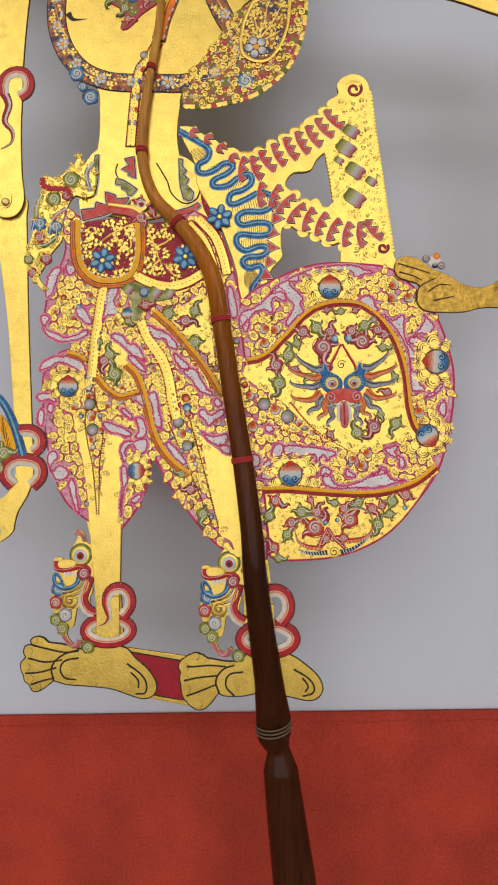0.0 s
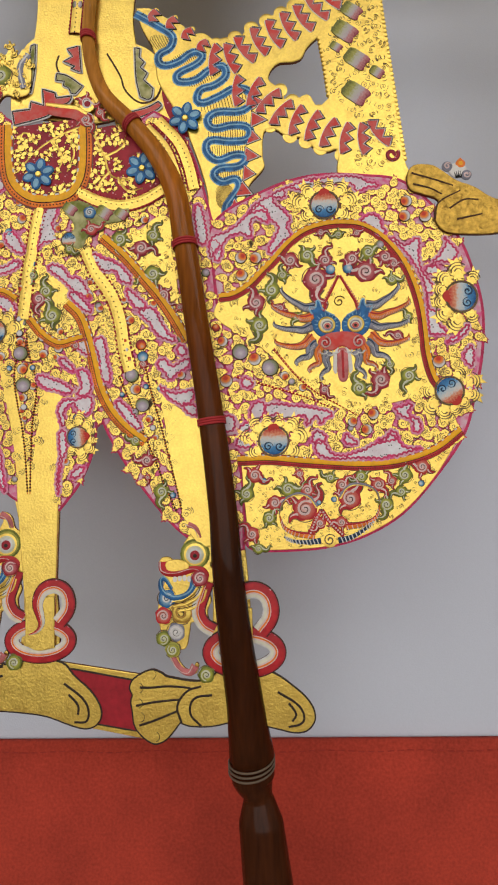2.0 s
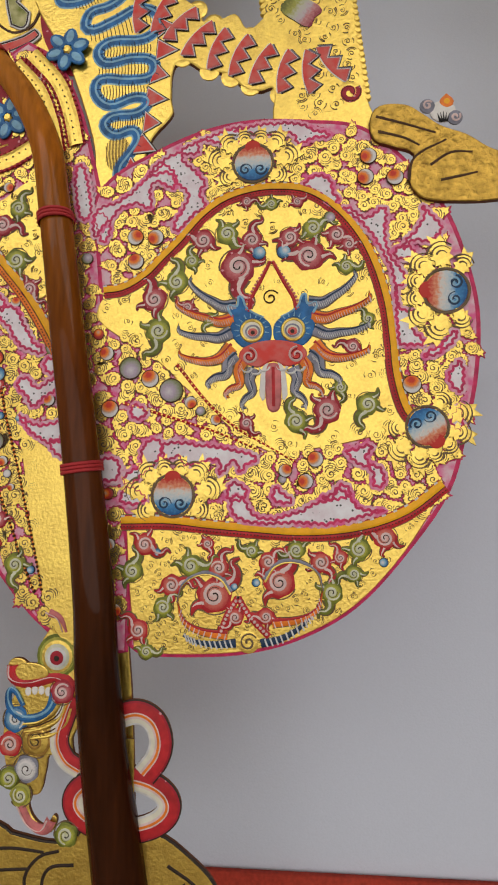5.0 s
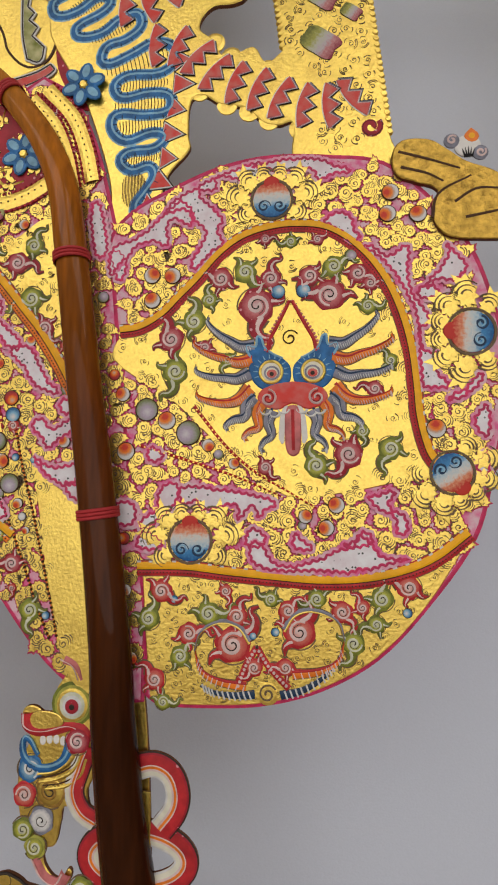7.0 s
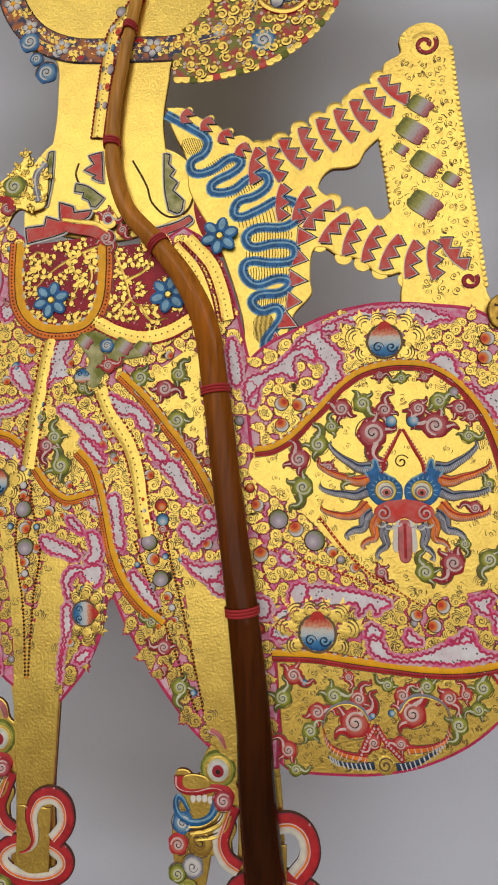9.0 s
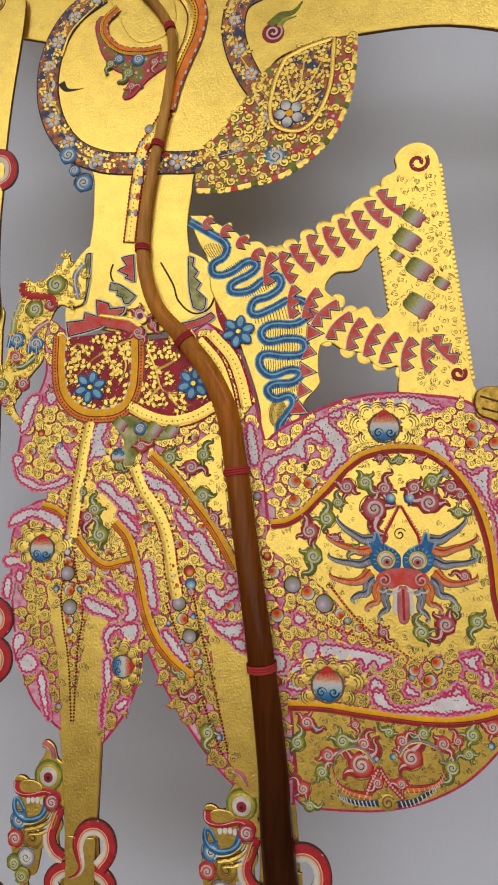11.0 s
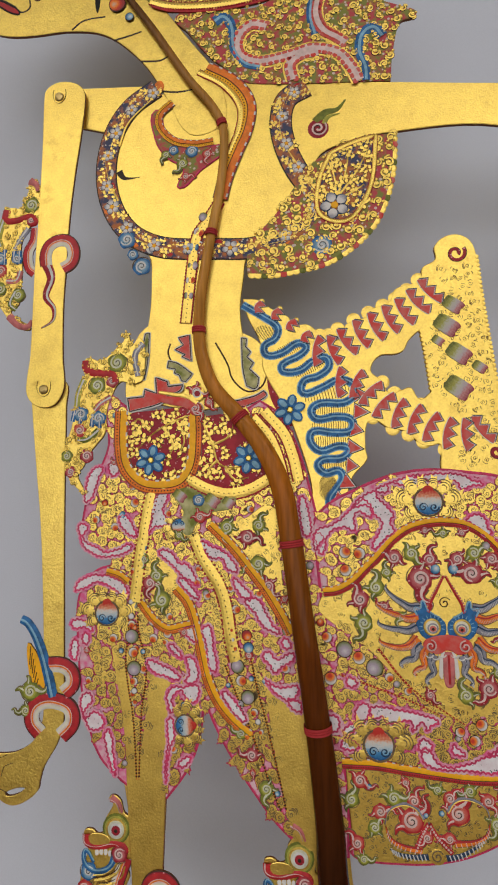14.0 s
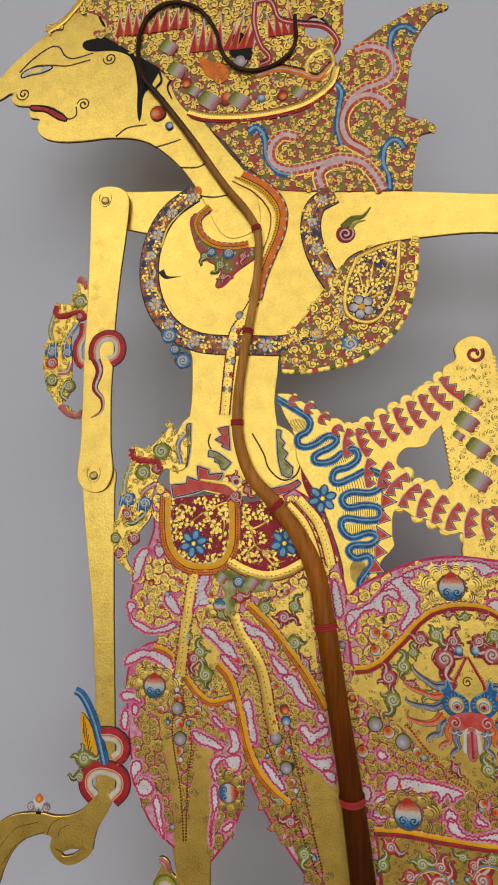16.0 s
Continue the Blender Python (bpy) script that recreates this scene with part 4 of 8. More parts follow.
HBARREL = [(-66.2, 393.7, 3.7), (-49.8, 374.9, 4.2), (-35, 373.1, 3.9), (-57.5, 381, 2.6), (-6.2, 373.9, 2.9), (-70.7, 406.9, 3.5), (9, 393.9, 2.2)]
HLEAF1 = [(-54.7, 399.4), (-49, 396.4), (-41.9, 393), (-40.5, 386.6), (-44.2, 384), (-50.4, 387.9), (-53.8, 393)]
HFEATH = [(-26.6, 385.5), (-16.9, 387.9), (-6, 384.7), (2.5, 380.6), (8.8, 386.4)]
HRED1 = [(-27, 426.1), (-27.6, 414.5), (-24.4, 401.5), (-20.1, 393.8), (-25.1, 390.8)]
HRED2 = [(-27, 426.1), (-19.6, 425.7), (-15, 414.9), (-5.4, 411), (6.7, 407.4), (12.7, 398.6), (10.3, 392.8)]
HBLACK = [(-40.4, 405.9), (-35, 410.8), (-31.1, 405.6), (-28.9, 396.3), (-34, 395.1), (-39, 398.2)]
BURNS = [[(-81.7, 391.2), (-77.9, 396.1), (-74.6, 389.4), (-77.5, 385), (-72.7, 378.9)], [(-70.6, 399.3), (-68.5, 390.8), (-71.4, 385.8), (-69, 378.4)], [(-86, 403.5), (-81.8, 398.8), (-82.9, 392), (-85, 382.8)]]
HBAND = [(-136.7, 425.9), (-129, 430.1), (-121.2, 438.3), (-116.4, 445)]
HGOLD = [(-1.8, 390.8), (6.4, 395.8), (10.2, 389.2), (6, 382.2), (-0.7, 381.6)]
WTEETH = [(26.7, 190.3), (26.9, 182.1), (25.6, 172.7), (23.1, 165.8), (23.8, 158.9), (20.8, 152.1), (16.4, 141.9)]
CURLA = [(16.8, 309.1), (11.6, 306.8), (7.7, 302.4), (7.6, 298.9), (10.8, 297.2), (13.2, 301.2)]
VINES1 = [[(-41.5, 180.1), (-48.3, 177.5), (-56, 173), (-63.7, 165.5)], [(-52.2, 175.8), (-47.6, 168.7), (-50.1, 162)], [(-58.1, 175.1), (-62.3, 179.2), (-64.1, 175.3)], [(-46.3, 178.4), (-43.1, 170.4), (-45.8, 162.8)]]
VINES2 = [[(-35.6, 177.9), (-31.5, 168), (-28.4, 160.2), (-18.9, 158.9)], [(-31.5, 168), (-24.9, 171.5), (-23.1, 176.3)], [(-29.4, 162.2), (-33.1, 157.5), (-30.1, 153.7)], [(-26.5, 159.6), (-22.6, 154.3), (-17, 155.1)]]
UDB = [[(-127.1, 255.9), (-128, 249.8)], [(-124.2, 255.8), (-124, 248.8)], [(-119.6, 255), (-120, 249.5)], [(-117.3, 254.9), (-117.1, 248.8)]]
UDG = [[(-125.4, 270), (-127.4, 261.6), (-126, 257.3)], [(-116.4, 245.7), (-118, 241.6), (-122.8, 241.3)], [(-118.3, 236.2), (-120.4, 230.8), (-117.4, 228)], [(-113.7, 265.1), (-117.5, 259.7), (-119.6, 255.6)]]
WDB = [[(-89.5, 183.3), (-90.5, 178.8)], [(-86.9, 183.3), (-87.3, 177.8)], [(-81.7, 181.7), (-82.1, 176.2)], [(-78.9, 181.7), (-78.7, 175.7)]]
WDG = [[(-86, 196.4), (-88.4, 190.1), (-88.8, 185.1)], [(-74.1, 188.6), (-78.5, 186.1), (-81, 183.2)], [(-79, 175), (-84, 171.3), (-87.9, 170.9)], [(-60.9, 211), (-64.2, 206), (-62.7, 197.1)]]
WDSN = [(-85.4, 204.5), (-85.1, 200.9), (-79.5, 198.8), (-73.6, 198.1), (-72.5, 194.8)]
RIVETS = [((-101.2, 325.9), 2.4), ((-102.9, 192.4), 2.4)]
FINGERFLOW = [(-127, 51.7, 1.8, 'g', 1), (-120.3, 51.7, 1.7, 'g', 1), (-123.6, 54.9, 2.1, 'r', 1.1), (94.9, 157, 1.9, 'g', 1.9), (101.6, 153.5, 1.8, 'g', 1.9), (99.7, 157.9, 1.6, 'r', 1.95), (98.2, 154.2, 2.1, 'w', 1.8)]
FACE0 = (54.6, 100.3)
ROD1 = [(-7.6, 414.7, 1, 2), (-8.5, 397.8, 1, 2), (-19.6, 388.6, 1, 2), (-33.5, 388.8, 1, 2), (-42.7, 397.8, 1, 2), (-47, 412.5, 1, 2), (-56.3, 426, 1, 2), (-71, 430.8, 1.05, 2), (-82.2, 424, 1.1, 2), (-86.4, 408.4, 1.2, 2), (-83.7, 392.1, 1.3, 2), (-73.3, 376.8, 1.4, 2), (-58.8, 355.3, 1.6, 2), (-42.1, 328.5, 1.7, 2), (-31.4, 314, 1.75, 2), (-26.9, 302.9, 1.8, 2), (-27.7, 280.8, 1.9, 2), (-31.9, 256.7, 2, 2), (-35.9, 233.1, 2.2, 2), (-37.1, 215.1, 2.4, 2)]
ROD2 = [(-35.6, 203.6, 2.6, 2), (-30.7, 191, 2.9, 2.4), (-20.2, 178.6, 3.3, 3), (-10.7, 165.4, 3.7, 3.6), (-4.4, 151.3, 4, 4.2), (-1.5, 135.2, 4.1, 4.8), (3.5, 96.3, 4.3, 5), (7.5, 66, 4.6, 5), (10.8, 33.7, 5, 4.4), (11.5, 18.5, 5.3, 3.8), (13.6, -6.7, 5.8, 2.5), (16.5, -31.5, 6.5, 0.5), (17.6, -43.7, 7.4, -1.5), (18.2, -50.5, 8, -3), (18.5, -58.3, 7.6, -3.2), (20, -64.3, 5, -3.3), (20.8, -73.2, 7.8, -3.4), (22.5, -91.8, 8.6, -3.6), (25.3, -119.5, 9.6, -4), (29.7, -163.5, 10, -4.5), (34.3, -205.9, 8, -4.5)]
BINDINGS = [(-26.9, 306.3), (-31.9, 256.7), (-37.1, 214.6), (-20.2, 178.6), (-1.4, 130.7), (7.8, 66)]
RINGPOS = (18.1, -52, 8, -3)
WING1 = [(-19.1, 228.2), (-19.1, 228.2), (-13.1, 227.6), (-7.7, 223.7), (-0.9, 219.9), (1.7, 216.4), (7.1, 216.2), (11.7, 212.3), (15.9, 209.3), (20.6, 210.5), (22.1, 215.5), (27, 217.2), (30.3, 218.5), (33.1, 221.8), (38.5, 223.2), (41.4, 228.7), (45.5, 230.5), (51, 231.7), (52.5, 237.3), (57.5, 240.5), (57.4, 245.6), (61.1, 249.5), (66.6, 250.3), (71.3, 247.2), (73.2, 240.6), (74.6, 222.1), (76.8, 199.5), (79, 177.3), (80.7, 160.8), (82.3, 154.8)]
WING2 = [(78.4, 150), (65.3, 151.1), (56.2, 156.3), (55.8, 166.7), (52.6, 166.3), (48.7, 167), (43.5, 171.9), (36.9, 173.5), (32.2, 176.5), (29, 175.2), (28.2, 165.6), (28.6, 161.5), (23, 154.9), (20.2, 146.8), (16, 141), (11.9, 137.6), (8, 139.1), (7, 152.7), (3.3, 166.6), (-1.8, 180.6), (-10.9, 197.8), (-12.1, 209.1), (-17.3, 220.7)]
MEAND1 = [(-19.3, 225.7), (-10.3, 219.8), (-5.1, 215.4), (-6.1, 210.8), (-10.5, 207.9), (-9.4, 204), (-3.3, 204.8), (2.7, 208.5), (6.2, 206.9), (3.8, 203.6), (-3.4, 199.9), (-3, 197), (3.6, 197.3), (8.5, 200.8), (13.7, 202.3), (15, 198.4), (10.6, 194.7), (5, 192.9), (4.6, 188.1), (11.7, 189.9), (18.8, 193.1), (24, 191.1), (24.3, 186.8), (20.1, 183.8), (11.5, 183.9), (7.7, 181.2), (9.7, 177.6), (17.1, 178.4), (23.1, 177), (22.7, 172.8)]
MEAND2 = [(15.8, 172.1), (8.2, 172.7), (7.1, 168.7), (11, 165), (17.9, 166.8), (21.7, 165.4), (18.9, 162.2), (12, 161.7), (9.7, 159.4), (12.6, 156.4), (17.6, 157.3), (19.1, 154.4), (16.2, 149.8), (13.9, 146.4), (14.4, 140.8)]
HIPS1 = [(-76.1, 188.8), (-74.5, 169.7), (-78.1, 158.7), (-82.1, 151.9), (-84.3, 141), (-84.8, 133.6), (-81.6, 127.2), (-75.4, 124), (-70, 122.2), (-77.3, 119), (-82.1, 115.1), (-85.4, 107.6), (-85.6, 97.7), (-83.7, 77.6), (-80.2, 61.7), (-74.7, 49.1), (-66.2, 41.4), (-66.2, 41.4), (-62.3, 39.2), (-48.9, 36.3), (-48.9, 36.3), (-41.2, 46.5), (-36.6, 58), (-34.8, 73.2), (-34.8, 73.2), (-30.5, 63.1), (-24.1, 52)]
HIPS2 = [(-15.2, 39.4), (-7.6, 30.3), (-0.8, 24.3), (-0.8, 24.3), (6.4, 21.1), (17.2, 20.9), (17.2, 20.9), (17.6, 54.1), (14.5, 85.5), (11.3, 112), (9.7, 133.6), (6.4, 150), (1.9, 166.6), (-4.5, 179.4), (-12.5, 185.3), (-12.5, 185.3), (-24.8, 178.8), (-52, 177.1), (-68.4, 184.8)]
RFORE = [(158, 296), (176, 290), (172, 220), (152, 150), (138, 146), (150, 220), (156, 280)]
TENDRILS = [(9.2, 6.8, 15.3, 8.2, 21.2, 13.4, 3), (9.9, 3.4, 16.7, 3.8, 24.5, 7.4, 3), (10.5, 0, 16.7, -1.1, 24, 0.7, 2.9), (10.5, -3.8, 16, -7.5, 23.6, -5.8, 3), (9.2, -6.2, 12, -11, 16.7, -13.3, 3.2), (7.5, -7.5, 8.5, -13.7, 12.2, -16.2, 2.6), (5, -9.6, 5.3, -15.8, 8, -19.2, 2.6)]
SKIRTPINK_A = [[(7.8, 134.1), (15.5, 137.6), (22.7, 143.9), (27, 146.5), (29.5, 139.8), (23.8, 141.4), (22.9, 134.5), (19, 135.5), (14.7, 134.4), (12.7, 132.2), (9.5, 128.7), (7.9, 127.1)], [(21.9, 143.5), (31.4, 150.5), (39.3, 153.7), (47.8, 155.6), (47.5, 152.6), (45.5, 150.6), (40, 151.6), (36.1, 152), (36.1, 148.9), (31.4, 148.2), (35.3, 143.9), (37.6, 140.7), (36.4, 137.9), (37.9, 133.8), (34.5, 131.9), (29.5, 127.8), (30.6, 132.6), (32.9, 137.2), (30.6, 139.8), (27.4, 144)], [(45.5, 154.8), (54, 155.9), (60.9, 155.9), (66.1, 153.8), (70.5, 151.6), (66.8, 151.2), (61.9, 149.8), (60.5, 152.6), (56.2, 152.8), (52.4, 151.8), (49.4, 153.3)]]
SKIRTPINK_B = [[(62.7, 138.1), (65, 140.4), (68, 141), (70.2, 139.3), (70.9, 136.2), (72.6, 134.2), (70, 133.1), (67.1, 135.6), (64.7, 137.3)], [(72.5, 131.1), (75.1, 131.6), (78.7, 128.8), (83.5, 131.2), (83.6, 125.6), (84.1, 120.2), (86.1, 116.4), (88.1, 111.9), (85.9, 109.7), (86.8, 105.2), (89.8, 103.7), (89.6, 99.3), (92.3, 96.3), (91.1, 95.2), (86, 95.7), (85.3, 102.3), (85.1, 109.7), (84, 115.7), (82, 120.3), (79.3, 125), (75.8, 129)], [(90.7, 124.5), (93, 129), (92.7, 131.3), (94.9, 129.2), (97.5, 125), (96.3, 122.8), (94.1, 121.4), (90.6, 122), (87.7, 119.8), (88.5, 122.8)], [(85.1, 118.7), (87, 120.9), (89.4, 120.8), (90.5, 118.8), (87.3, 117.1)]]
SKIRTPINK_C = [[(99, 98.8), (95.7, 95.5), (91.4, 92.3), (94.6, 92.7), (98.6, 95.5), (100.1, 97.9)], [(100.6, 91.1), (97.7, 88.3), (98.1, 85), (100.2, 83)], [(97.1, 76.3), (98.4, 79.1), (100.1, 80.5), (99.7, 73.7), (97.9, 74.2)], [(18.3, 81.7), (21.4, 81.2), (22.5, 79.1), (18.5, 78.5)], [(8.4, 67.5), (14.6, 68.3), (14.6, 63.1), (9.2, 63.8)], [(21.4, 71.7), (26, 72.7), (25.2, 67.6), (22.2, 64.3), (16.2, 62.4), (20.7, 67.2)], [(26.7, 72), (35.7, 71.7), (46, 69.8), (50.4, 68), (47.7, 66.2), (45.9, 64.5), (44.5, 66.9), (41.9, 64.5), (40.4, 64), (40.8, 66.9), (38.6, 67.6), (35.7, 66.9), (32, 66.4), (30.5, 68.3), (27.5, 67.3), (26.4, 69)]]
SKIRTPINK_D = [[(16.2, 60.9), (19.2, 60.9), (22.5, 57.9), (16.2, 57.2)], [(72.1, 69.2), (74.6, 69.9), (78.4, 70.6), (77, 67.5), (80.3, 65), (81.2, 61.5), (78.5, 60.8), (77.9, 64.3), (74.5, 66.4)], [(43, 61.2), (45.2, 61.9), (47.6, 58.8), (43, 57.6)], [(65.8, 57.9), (68.7, 59.6), (70.8, 61.4), (72.9, 59.3), (71.4, 57.7)], [(54.6, 61.3), (56.7, 59.2), (58.8, 57.1), (54.5, 57.4)]]
HIPPINK_A = [[(-82.5, 157), (-78.9, 160.4), (-76.5, 159.2), (-78.5, 154.6), (-80.7, 147.8), (-84, 145.5)], [(-74.2, 161.5), (-69.3, 159.1), (-72.3, 155.5), (-74.1, 157.8)], [(-86.6, 136.4), (-84.2, 137.5), (-82.2, 135.3), (-84, 131.9), (-82.8, 129.7), (-79.2, 128.6), (-75.5, 126.4), (-68.5, 127.6), (-63.9, 129.4), (-64.5, 126.3), (-71.9, 124), (-77.8, 124.2), (-83.9, 127.4), (-85.9, 131.9)], [(-70, 139.6), (-66.5, 140.3), (-63.6, 136.5), (-62.3, 132), (-66.3, 133.4), (-69, 136.5)], [(-55.6, 146.6), (-50.3, 150.4), (-49.1, 147.7), (-50.2, 144.3), (-51.4, 142.1), (-49, 138.7), (-49, 136.5), (-54.7, 135.4), (-57.2, 132.7), (-56.4, 138.7)]]
HIPPINK_B = [[(-52.7, 126.4), (-47.7, 126), (-44.7, 122.1), (-41.5, 121.7), (-38.1, 117), (-37, 113.4), (-39.7, 114.4), (-44.2, 117.6), (-49.2, 122.3)], [(-44.6, 116.5), (-38.5, 112.3), (-36.9, 108.1), (-41.9, 111.2)], [(-37.1, 130.4), (-30.8, 128.3), (-25.9, 126.2), (-21.5, 119), (-26.3, 119.8), (-27.4, 123.2), (-31.9, 123.6), (-35.2, 126.8)], [(-23.4, 116.8), (-19.3, 113.5), (-16, 110), (-17.6, 108.1), (-21.9, 111.5)], [(-19.1, 108.2), (-14.1, 109), (-10.7, 103.8), (-8.2, 99.8), (-5.4, 96.3), (-9, 97.3), (-12.2, 98.6), (-15.4, 103.5)], [(-4.8, 95.1), (-1.3, 92.8), (-3.8, 90.7)], [(-12.8, 88.4), (-9.1, 89.9), (-7, 87.5), (-1.3, 90.1), (-0.3, 87.8), (-5, 84.2), (-8.2, 82), (-10.2, 85.2)]]
HIPPINK_C = [[(-11.8, 79.7), (-7.2, 77.8), (-3, 78), (0.6, 78.2), (-0.5, 73.3), (-5.1, 73.1)], [(-3.5, 73), (1.5, 72.2), (1.5, 68.5)], [(10.9, 66.4), (14.8, 67.9), (15.7, 63.3), (11.2, 63.1)], [(-27.9, 75), (-23.1, 72.2), (-18.5, 66), (-20, 64.5), (-25.3, 69.3)], [(-35.6, 97.4), (-32.2, 98.5), (-30.7, 89.8), (-29.8, 82.3), (-32.9, 83.2), (-34.2, 91.8)], [(3.1, 147.9), (5.8, 143.1), (6.9, 133.5), (4.3, 132), (2.3, 138.8)], [(8.2, 133.9), (12.2, 131.4), (10.6, 125.7), (9.1, 126.9)], [(-87.3, 110.8), (-83.5, 116.1), (-75.3, 117.3), (-67.7, 114.8), (-65.1, 111.2), (-66.4, 108.6), (-71.6, 111.9), (-77.5, 114), (-83.3, 111.5)]]
HIPPINK_D = [[(-88.5, 98.8), (-85.3, 100.1), (-81.5, 98.9), (-78.8, 95.4), (-82.8, 96.5), (-86.6, 96)], [(-88.2, 90.2), (-86.2, 92.8), (-84.4, 88.1), (-86.8, 84.4)], [(-83.5, 70.2), (-79.7, 72.9), (-78, 69.4), (-80.4, 67.3), (-81.7, 63.5), (-78.3, 65.7), (-74.4, 64.6), (-73.2, 61.2), (-77, 58.8), (-79.7, 59.6), (-81.4, 62.7)], [(-73.5, 57.3), (-71.1, 59.9), (-69.5, 51.4), (-68.2, 43), (-70.5, 45.9)], [(-56.6, 85.2), (-51.6, 84.4), (-46.9, 82.3), (-43.8, 78.7), (-50.5, 79.6), (-55.4, 81.5)], [(-41.7, 86.8), (-37.9, 85.9), (-36.8, 78.9), (-42, 77.7), (-40.5, 81.3)]]
HIPPINK_E = [[(-48.6, 74.8), (-41.6, 76.5), (-36.8, 76.7), (-37.8, 70.7), (-41.5, 71.6), (-43.8, 74.4), (-46.8, 71.6), (-45.7, 68.8), (-47.6, 66.3)], [(-48, 65), (-45.6, 58.7), (-47.7, 52.6), (-49.1, 42.2), (-48.6, 56.5)], [(-45, 48.7), (-39.8, 51.4), (-42.4, 47.3)], [(-42.2, 98.2), (-36.9, 97.3), (-36.8, 92.3), (-40.6, 93.3)], [(-48.4, 91.4), (-44.4, 89.4), (-42.8, 86.3), (-45.7, 87.3)], [(-80.4, 93.6), (-82.8, 95), (-83.6, 91.4), (-81.2, 90.4)]]
LAPEL_G1 = [(-58.5, 215.6), (-58.5, 215.6), (-60.2, 215.2), (-60.2, 215.2), (-61, 210.4), (-61, 210.4), (-63, 211), (-63, 211), (-61.5, 206), (-61.5, 206), (-63.6, 205.7), (-63.6, 205.7), (-62.1, 201.3), (-62.1, 201.3), (-64.2, 200.4), (-64.2, 200.4), (-62.7, 195.8), (-62.7, 195.8), (-60.3, 195.9), (-60.3, 195.9), (-59, 203.5)]
LAPEL_R1 = [(-46.1, 212.9), (-46.1, 212.9), (-41.4, 213.9), (-41.4, 213.9), (-40.6, 202.9), (-40.6, 202.9), (-44.6, 204.9), (-44.6, 204.9), (-43, 205.6), (-43, 205.6), (-47.5, 207.9), (-47.5, 207.9), (-43.9, 209.7), (-43.9, 209.7)]
LAPEL_G2 = [(-50.1, 203.2), (-50.1, 203.2), (-46, 201.9), (-40.1, 197.4), (-40.1, 197.4), (-42.9, 194.4), (-42.9, 194.4), (-44.5, 194.7), (-44.5, 194.7), (-45.5, 197.1), (-45.5, 197.1), (-47.6, 198.1), (-47.6, 198.1), (-47.2, 199.8), (-47.2, 199.8), (-50.5, 200.4), (-50.5, 200.4)]
LAPEL_G3 = [(-19.7, 211.8), (-19.7, 211.8), (-17.7, 211.2), (-17.7, 211.2), (-18.1, 207.9), (-18.1, 207.9), (-16.1, 205.7), (-16.1, 205.7), (-17.7, 203.7), (-17.7, 203.7), (-15, 201.2), (-15, 201.2), (-16.6, 198.7), (-16.6, 198.7), (-12.9, 194.9), (-12.9, 194.9), (-14.1, 190.7), (-17.8, 191.8), (-17.8, 191.8), (-19.3, 199.3)]
LAPEL_R2 = [(-25.1, 185.5), (-22.6, 185.7), (-14.8, 187.5), (-10.9, 189.5), (-10.9, 189.5), (-9.8, 187.6), (-14.8, 184.8), (-20.5, 183.1), (-24.4, 183.2)]
WAISTCURL = [(-53.7, 187.4), (-48.2, 186.4), (-42.1, 185.3), (-37.8, 182.4)]
WAISTEYE = [(-37.9, 189.1, 2.8)]
WAISTFLAP = [(-57.8, 220), (-57.8, 220), (-63.1, 215.3), (-66.3, 207.4), (-68.1, 197.9), (-68.4, 189.5), (-66.8, 186.1), (-66.8, 186.1), (-49.6, 186.2), (-49.6, 186.2), (-50, 218.9)]
ANKSPOTS = [(-72.9, 4.3, 3.7), (-78.1, 9.3, 3.1), (-79.4, 3.4, 2.9), (-75, -2.2, 3.1), (-79.4, -4.4, 2.6), (-76.3, -8.2, 2.6), (-64.6, -16.7, 2.8), (-66.3, 16.2, 2.9)]
ANKEYE = [(-67.9, 24.6, 5.3)]
ANKBLUE = [(-76.3, 12.5), (-79.4, 16.2), (-80.2, 13.1), (-77.9, 10), (-73.7, 9.4), (-69.7, 11.4), (-67.9, 16)]
ANKRIBS = [[(-65, 13.9), (-66.9, 9.8), (-71.1, 7.4), (-75.8, 6.4)], [(-64.2, 12.3), (-65.6, 8.3), (-69, 5.8), (-74.2, 4.9)], [(-66.3, 14.9), (-68.4, 11.4), (-72.1, 8.9), (-76.3, 8.2)]]
ANKCROWN = [(-78.4, 21.5), (-75.7, 22.8), (-71.5, 22.2), (-70, 20.1), (-72.1, 19.1), (-77.3, 18.9)]


def ring(u, v, r, sx=1.0, sy=1.0, a0=0.0, a1=360.0, n=40):
    """Points on an arc, in degrees."""
    return [np.array((u + r * sx * math.cos(math.radians(a0 + (a1 - a0) * i / n)), v + r * sy * math.sin(math.radians(a0 + (a1 - a0) * i / n)))) for i in range(n + 1)]


def circle(c, grow=1.0, n=12):
    return [(c[0] + c[2] * grow * math.cos(2 * math.pi * i / n), c[1] + c[2] * grow * math.sin(2 * math.pi * i / n)) for i in range(n)]


# ---- room ----
def slab(name, x0, x1, y0, y1, z0, z1, m, label, cat):
    me = bpy.data.meshes.new(name)
    v = [(x, y, z) for x in (x0, x1) for y in (y0, y1) for z in (z0, z1)]
    me.from_pydata(v, [], [(0, 1, 3, 2), (4, 6, 7, 5), (0, 4, 5, 1), (2, 3, 7, 6), (0, 2, 6, 4), (1, 5, 7, 3)])
    me.materials.append(m)
    return tagged(new(name, me), label, cat, kind="structure")


